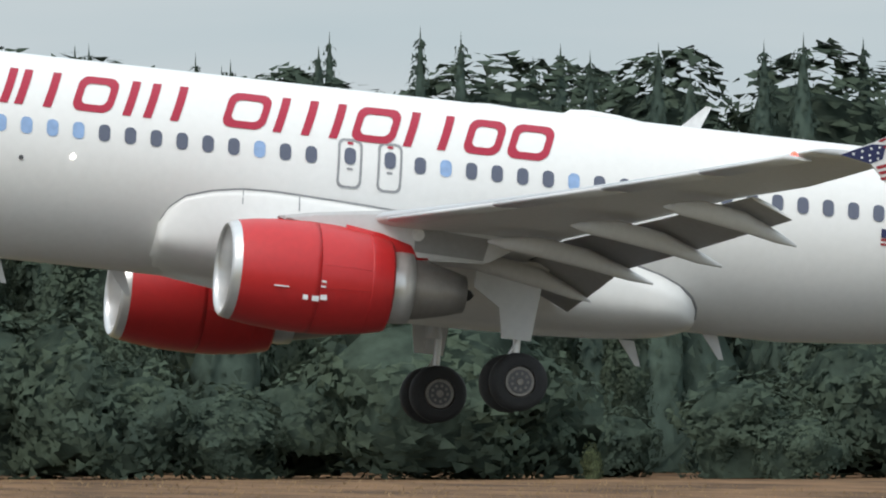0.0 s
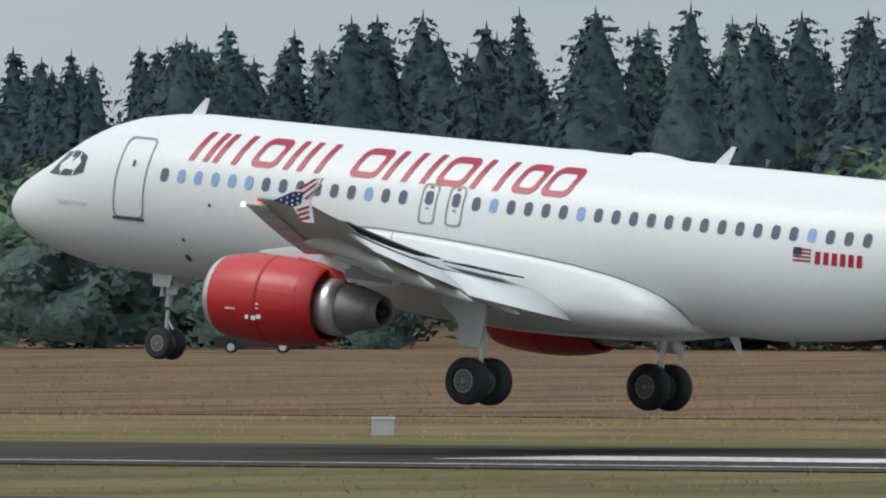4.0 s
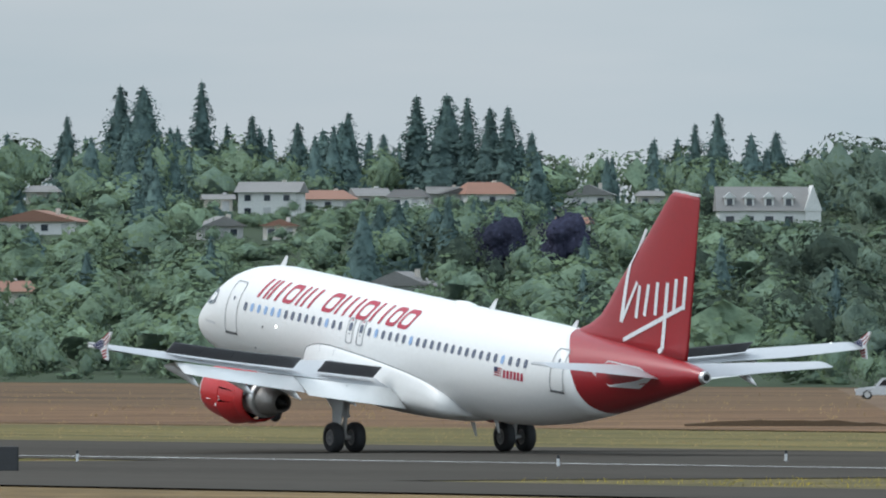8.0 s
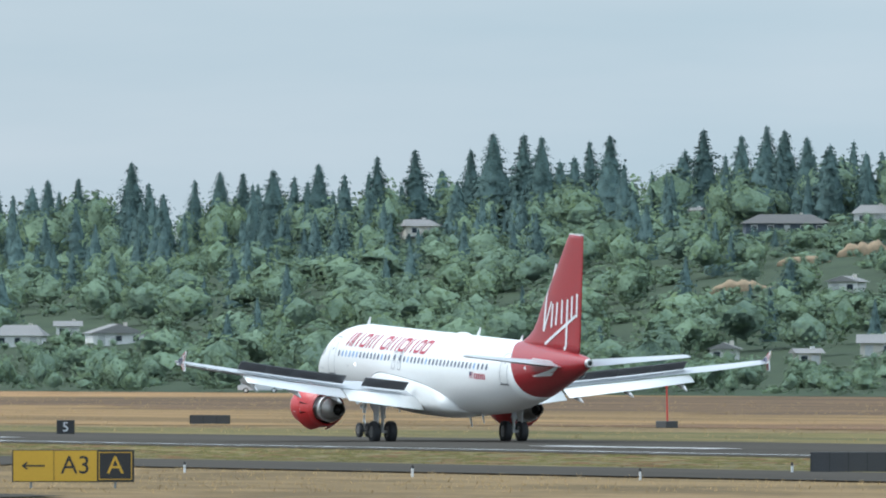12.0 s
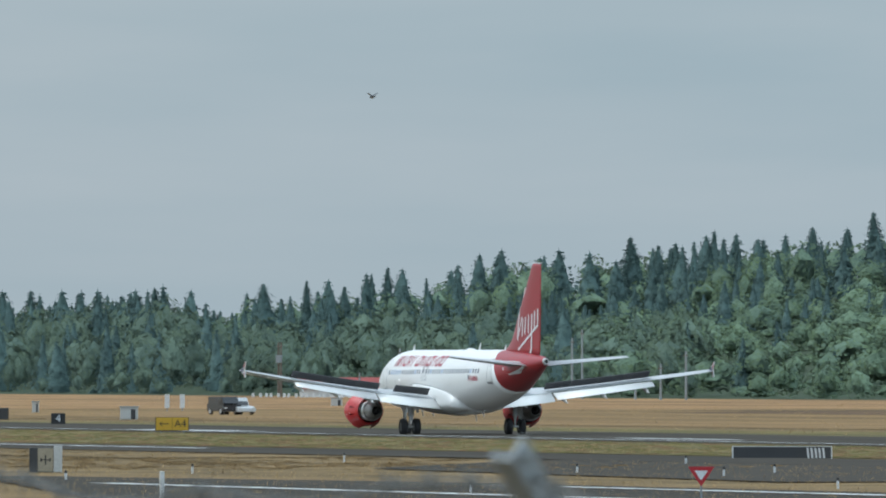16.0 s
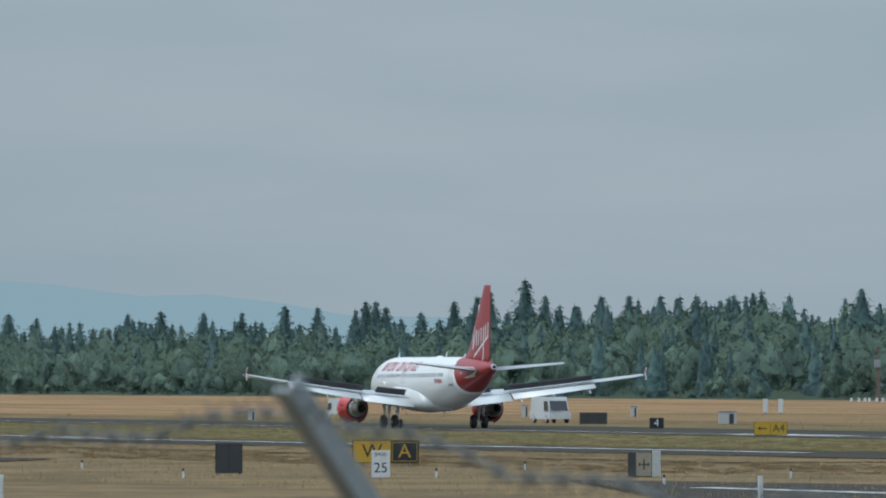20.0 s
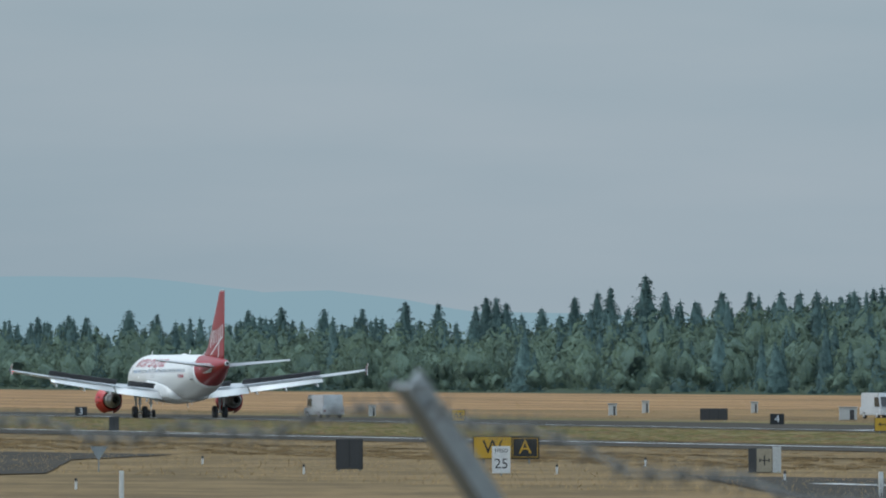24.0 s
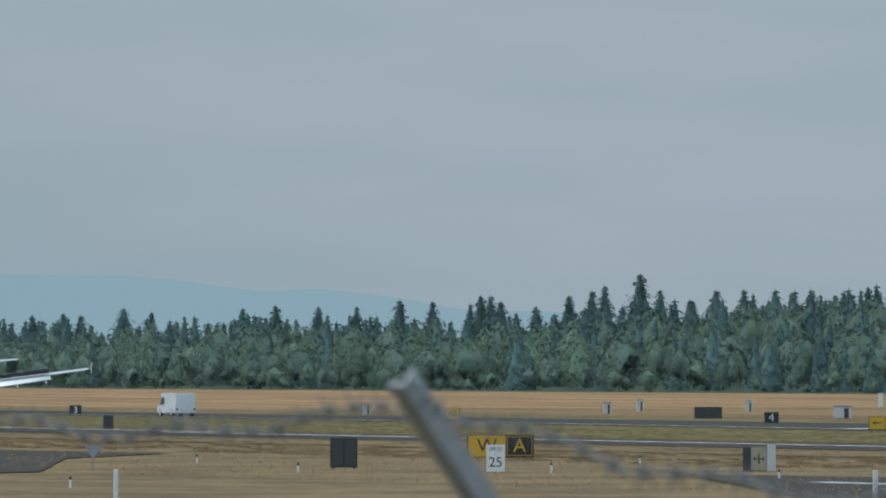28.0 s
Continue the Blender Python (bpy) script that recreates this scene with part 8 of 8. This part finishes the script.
# far ridges beyond the plain: haze and daylight put in as emission on black
RIDGE_GLOW = bpy.data.materials.new("far_ridge")
RIDGE_GLOW.use_nodes = True
rb = RIDGE_GLOW.node_tree.nodes["Principled BSDF"]
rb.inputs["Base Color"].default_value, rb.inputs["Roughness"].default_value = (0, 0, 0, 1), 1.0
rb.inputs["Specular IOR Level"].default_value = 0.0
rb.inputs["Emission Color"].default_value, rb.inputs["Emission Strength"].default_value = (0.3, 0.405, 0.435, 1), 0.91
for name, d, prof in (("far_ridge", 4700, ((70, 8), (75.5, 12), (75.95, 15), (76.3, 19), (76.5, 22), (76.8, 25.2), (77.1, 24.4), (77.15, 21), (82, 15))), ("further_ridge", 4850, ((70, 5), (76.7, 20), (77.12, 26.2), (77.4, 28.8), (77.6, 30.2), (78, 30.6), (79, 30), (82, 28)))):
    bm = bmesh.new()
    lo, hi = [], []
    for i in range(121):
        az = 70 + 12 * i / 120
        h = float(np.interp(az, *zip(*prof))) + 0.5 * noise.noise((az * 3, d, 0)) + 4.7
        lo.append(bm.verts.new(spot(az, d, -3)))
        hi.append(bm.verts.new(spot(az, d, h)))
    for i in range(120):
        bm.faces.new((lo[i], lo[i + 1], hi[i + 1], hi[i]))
    tagged(part(name, bm, RIDGE_GLOW), "mountain ridge on the horizon, its pale blue haze put in as a glow", "backdrop", kind="structure")

# a white house before the conifers, built only as large as a shed
t = thing("white_shed", "white house among the trees, built below its true size", "shed")
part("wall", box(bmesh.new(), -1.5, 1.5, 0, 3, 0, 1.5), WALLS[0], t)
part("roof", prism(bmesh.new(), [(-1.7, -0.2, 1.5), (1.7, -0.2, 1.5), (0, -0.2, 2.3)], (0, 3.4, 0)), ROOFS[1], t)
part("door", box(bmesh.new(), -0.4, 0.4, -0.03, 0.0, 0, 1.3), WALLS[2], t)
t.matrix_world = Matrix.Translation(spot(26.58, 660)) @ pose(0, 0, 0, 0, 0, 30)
# ---------------------------------------------------------------- what moves
def motions():
    """Seconds, x, y, height of the fuselage's middle over the main gear, nose-up and right-wing-down angles in degrees."""
    flight = [
        (0, 61.10, 285.7, 7.94, 5.97, 1.9), (0.5, 26.92, 285.3, 7.08, 5.87, 0.9), (1, -7.21, 285.0, 6.38, 6.35, 0.9), (1.5, -40.04, 285.0, 5.90, 7.07, 2.1),
        (2, -73.20, 285.5, 5.55, 6.84, 2.8), (2.5, -105.61, 286.0, 5.44, 6.22, 2.3), (3, -139.10, 287.0, 5.50, 5.63, 1.7), (3.5, -173.18, 287.8, 5.52, 4.85, 1.4),
        (4, -207.81, 288.4, 5.40, 4.82, 1.5), (4.5, -241.34, 287.6, 5.08, 5.0, 1.5), (5.5, -311.5, 286.8, 4.42, 5.8, 0.8), (6.5, -380.27, 286.2, 4.14, 6.23, 0.3), (7, -413.51, 285.0, 4.04, 6.39, 0),
        (8, -480.20, 283.0, 3.93, 6.35, 0), (9, -541.66, 283.6, 3.90, 5.07, 0), (9.5, -574.20, 284.8, 3.86, 4.32, 0), (10, -606.12, 286.2, 3.84, 3.65, 0),
        (11, -666.80, 287.9, 3.84, 3.18, 0), (12, -724.54, 289.0, 3.84, 2.4, 0), (13, -790, 288.0, 3.83, 0.9, 0), (14, -850, 286.6, 3.83, 0.1, 0), (15, -911.19, 286.0, 3.83, 0, 0), (16, -962.04, 286.2, 3.83, 0, 0),
        (17, -1011.90, 287.1, 3.83, 0, 0), (18.5, -1087, 288.6, 3.83, 0, 0), (20, -1155.30, 290.0, 3.83, 0, 0), (22.5, -1258, 292.4, 3.83, 0, 0), (25, -1348.50, 294.7, 3.83, 0, 0), (26.5, -1398, 295.6, 3.83, 0, 0), (28, -1444, 296.6, 3.83, 0, 0),
    ]
    rows = []
    for t, x, y, z, up, bank in flight:
        turn = pose(0, 0, 0, -bank, up, 0)
        rows.append((t, Matrix.Translation(Vector((x, y, z))) @ turn @ pose(0, 0, -CL)))
    walk(airliner, rows)
    walk(silver_car, [(t, Matrix.Translation(spot(az, 1770)) @ pose(0, 0, 0, 0, 0, 246)) for t, az in ((0, 69.6), (10, 66.5), (11.5, 66.03), (28, 60.9))])
    for car, ahead in ((suv, 0.0), (dark_suv, 0.055)):
        walk(car, [(t, Matrix.Translation(spot(az + ahead, 1430)) @ pose(0, 0, 0, 0, 0, 186)) for t, az in ((0, 77.8), (16, 74.32), (18, 73.88), (20, 73.44), (28, 71.7))])
    walk(lorry, [(t, Matrix.Translation(Vector((-94.0 + 14.0 * t, 600, 0)))) for t in (0, 14, 28)])
    # two box trucks pass on the perimeter road, and a bird crosses the sky
    walk(box_truck_east, [(t, Matrix.Translation(spot(az, 1330)) @ pose(0, 0, 0, 0, 0, 185)) for t, az in ((0, 79.4), (17, 75.98), (18, 75.83), (20, 75.45), (21.5, 75.15), (23.5, 74.73), (28, 73.7))])
    walk(box_truck_west, [(t, Matrix.Translation(spot(az, 1345)) @ pose(0, 0, 0, 0, 0, 5)) for t, az in ((0, 73.4), (17, 75.8), (18, 75.91), (19, 76.09), (24, 76.82), (27, 77.24), (28, 77.38))])
    walk(bird, [(0, Matrix.Translation(spot(76.5, 300, 10.6))), (15.5, Matrix.Translation(spot(74.3, 300, 10.4))), (16, Matrix.Translation(spot(73.79, 300, 10.3))), (16.5, Matrix.Translation(spot(72.62, 300, 9.3))), (17.5, Matrix.Translation(spot(70.3, 300, 8))), (28, Matrix.Translation(spot(50, 300, 14)))])
    # the legs hang lower until the wheels touch
    for leg in GEAR:
        walk(leg, [(0, pose(0.1, 0, -0.42)), (5.3, pose(0.1, 0, -0.42)), (5.9, pose(0.06, 0, -0.25)), (8, pose(0, 0, -0.06)), (14, pose(0, 0, 0)), (28, pose(0, 0, 0))])
    walk(nose_gear, [(0, pose(0, 0, -0.30)), (13.2, pose(0, 0, -0.30)), (14.2, pose(0, 0, 0)), (28, pose(0, 0, 0))])
    # the spoilers rise after touchdown
    for sp, hinge, line in SPOILERS:
        down, up = Matrix.Translation(hinge), Matrix.Translation(hinge) @ Matrix.Rotation(radians(-42), 4, line)
        walk(sp, [(0, down), (6.3, down), (7.6, up), (28, up)])
    # the reverser doors swing out after touchdown
    for door, hinge, line in REVERSERS:
        shut, wide = Matrix.Translation(hinge), Matrix.Translation(hinge) @ Matrix.Rotation(radians(12), 4, line)
        walk(door, [(0, shut), (7.2, shut), (8.6, wide), (28, wide)])


motions()
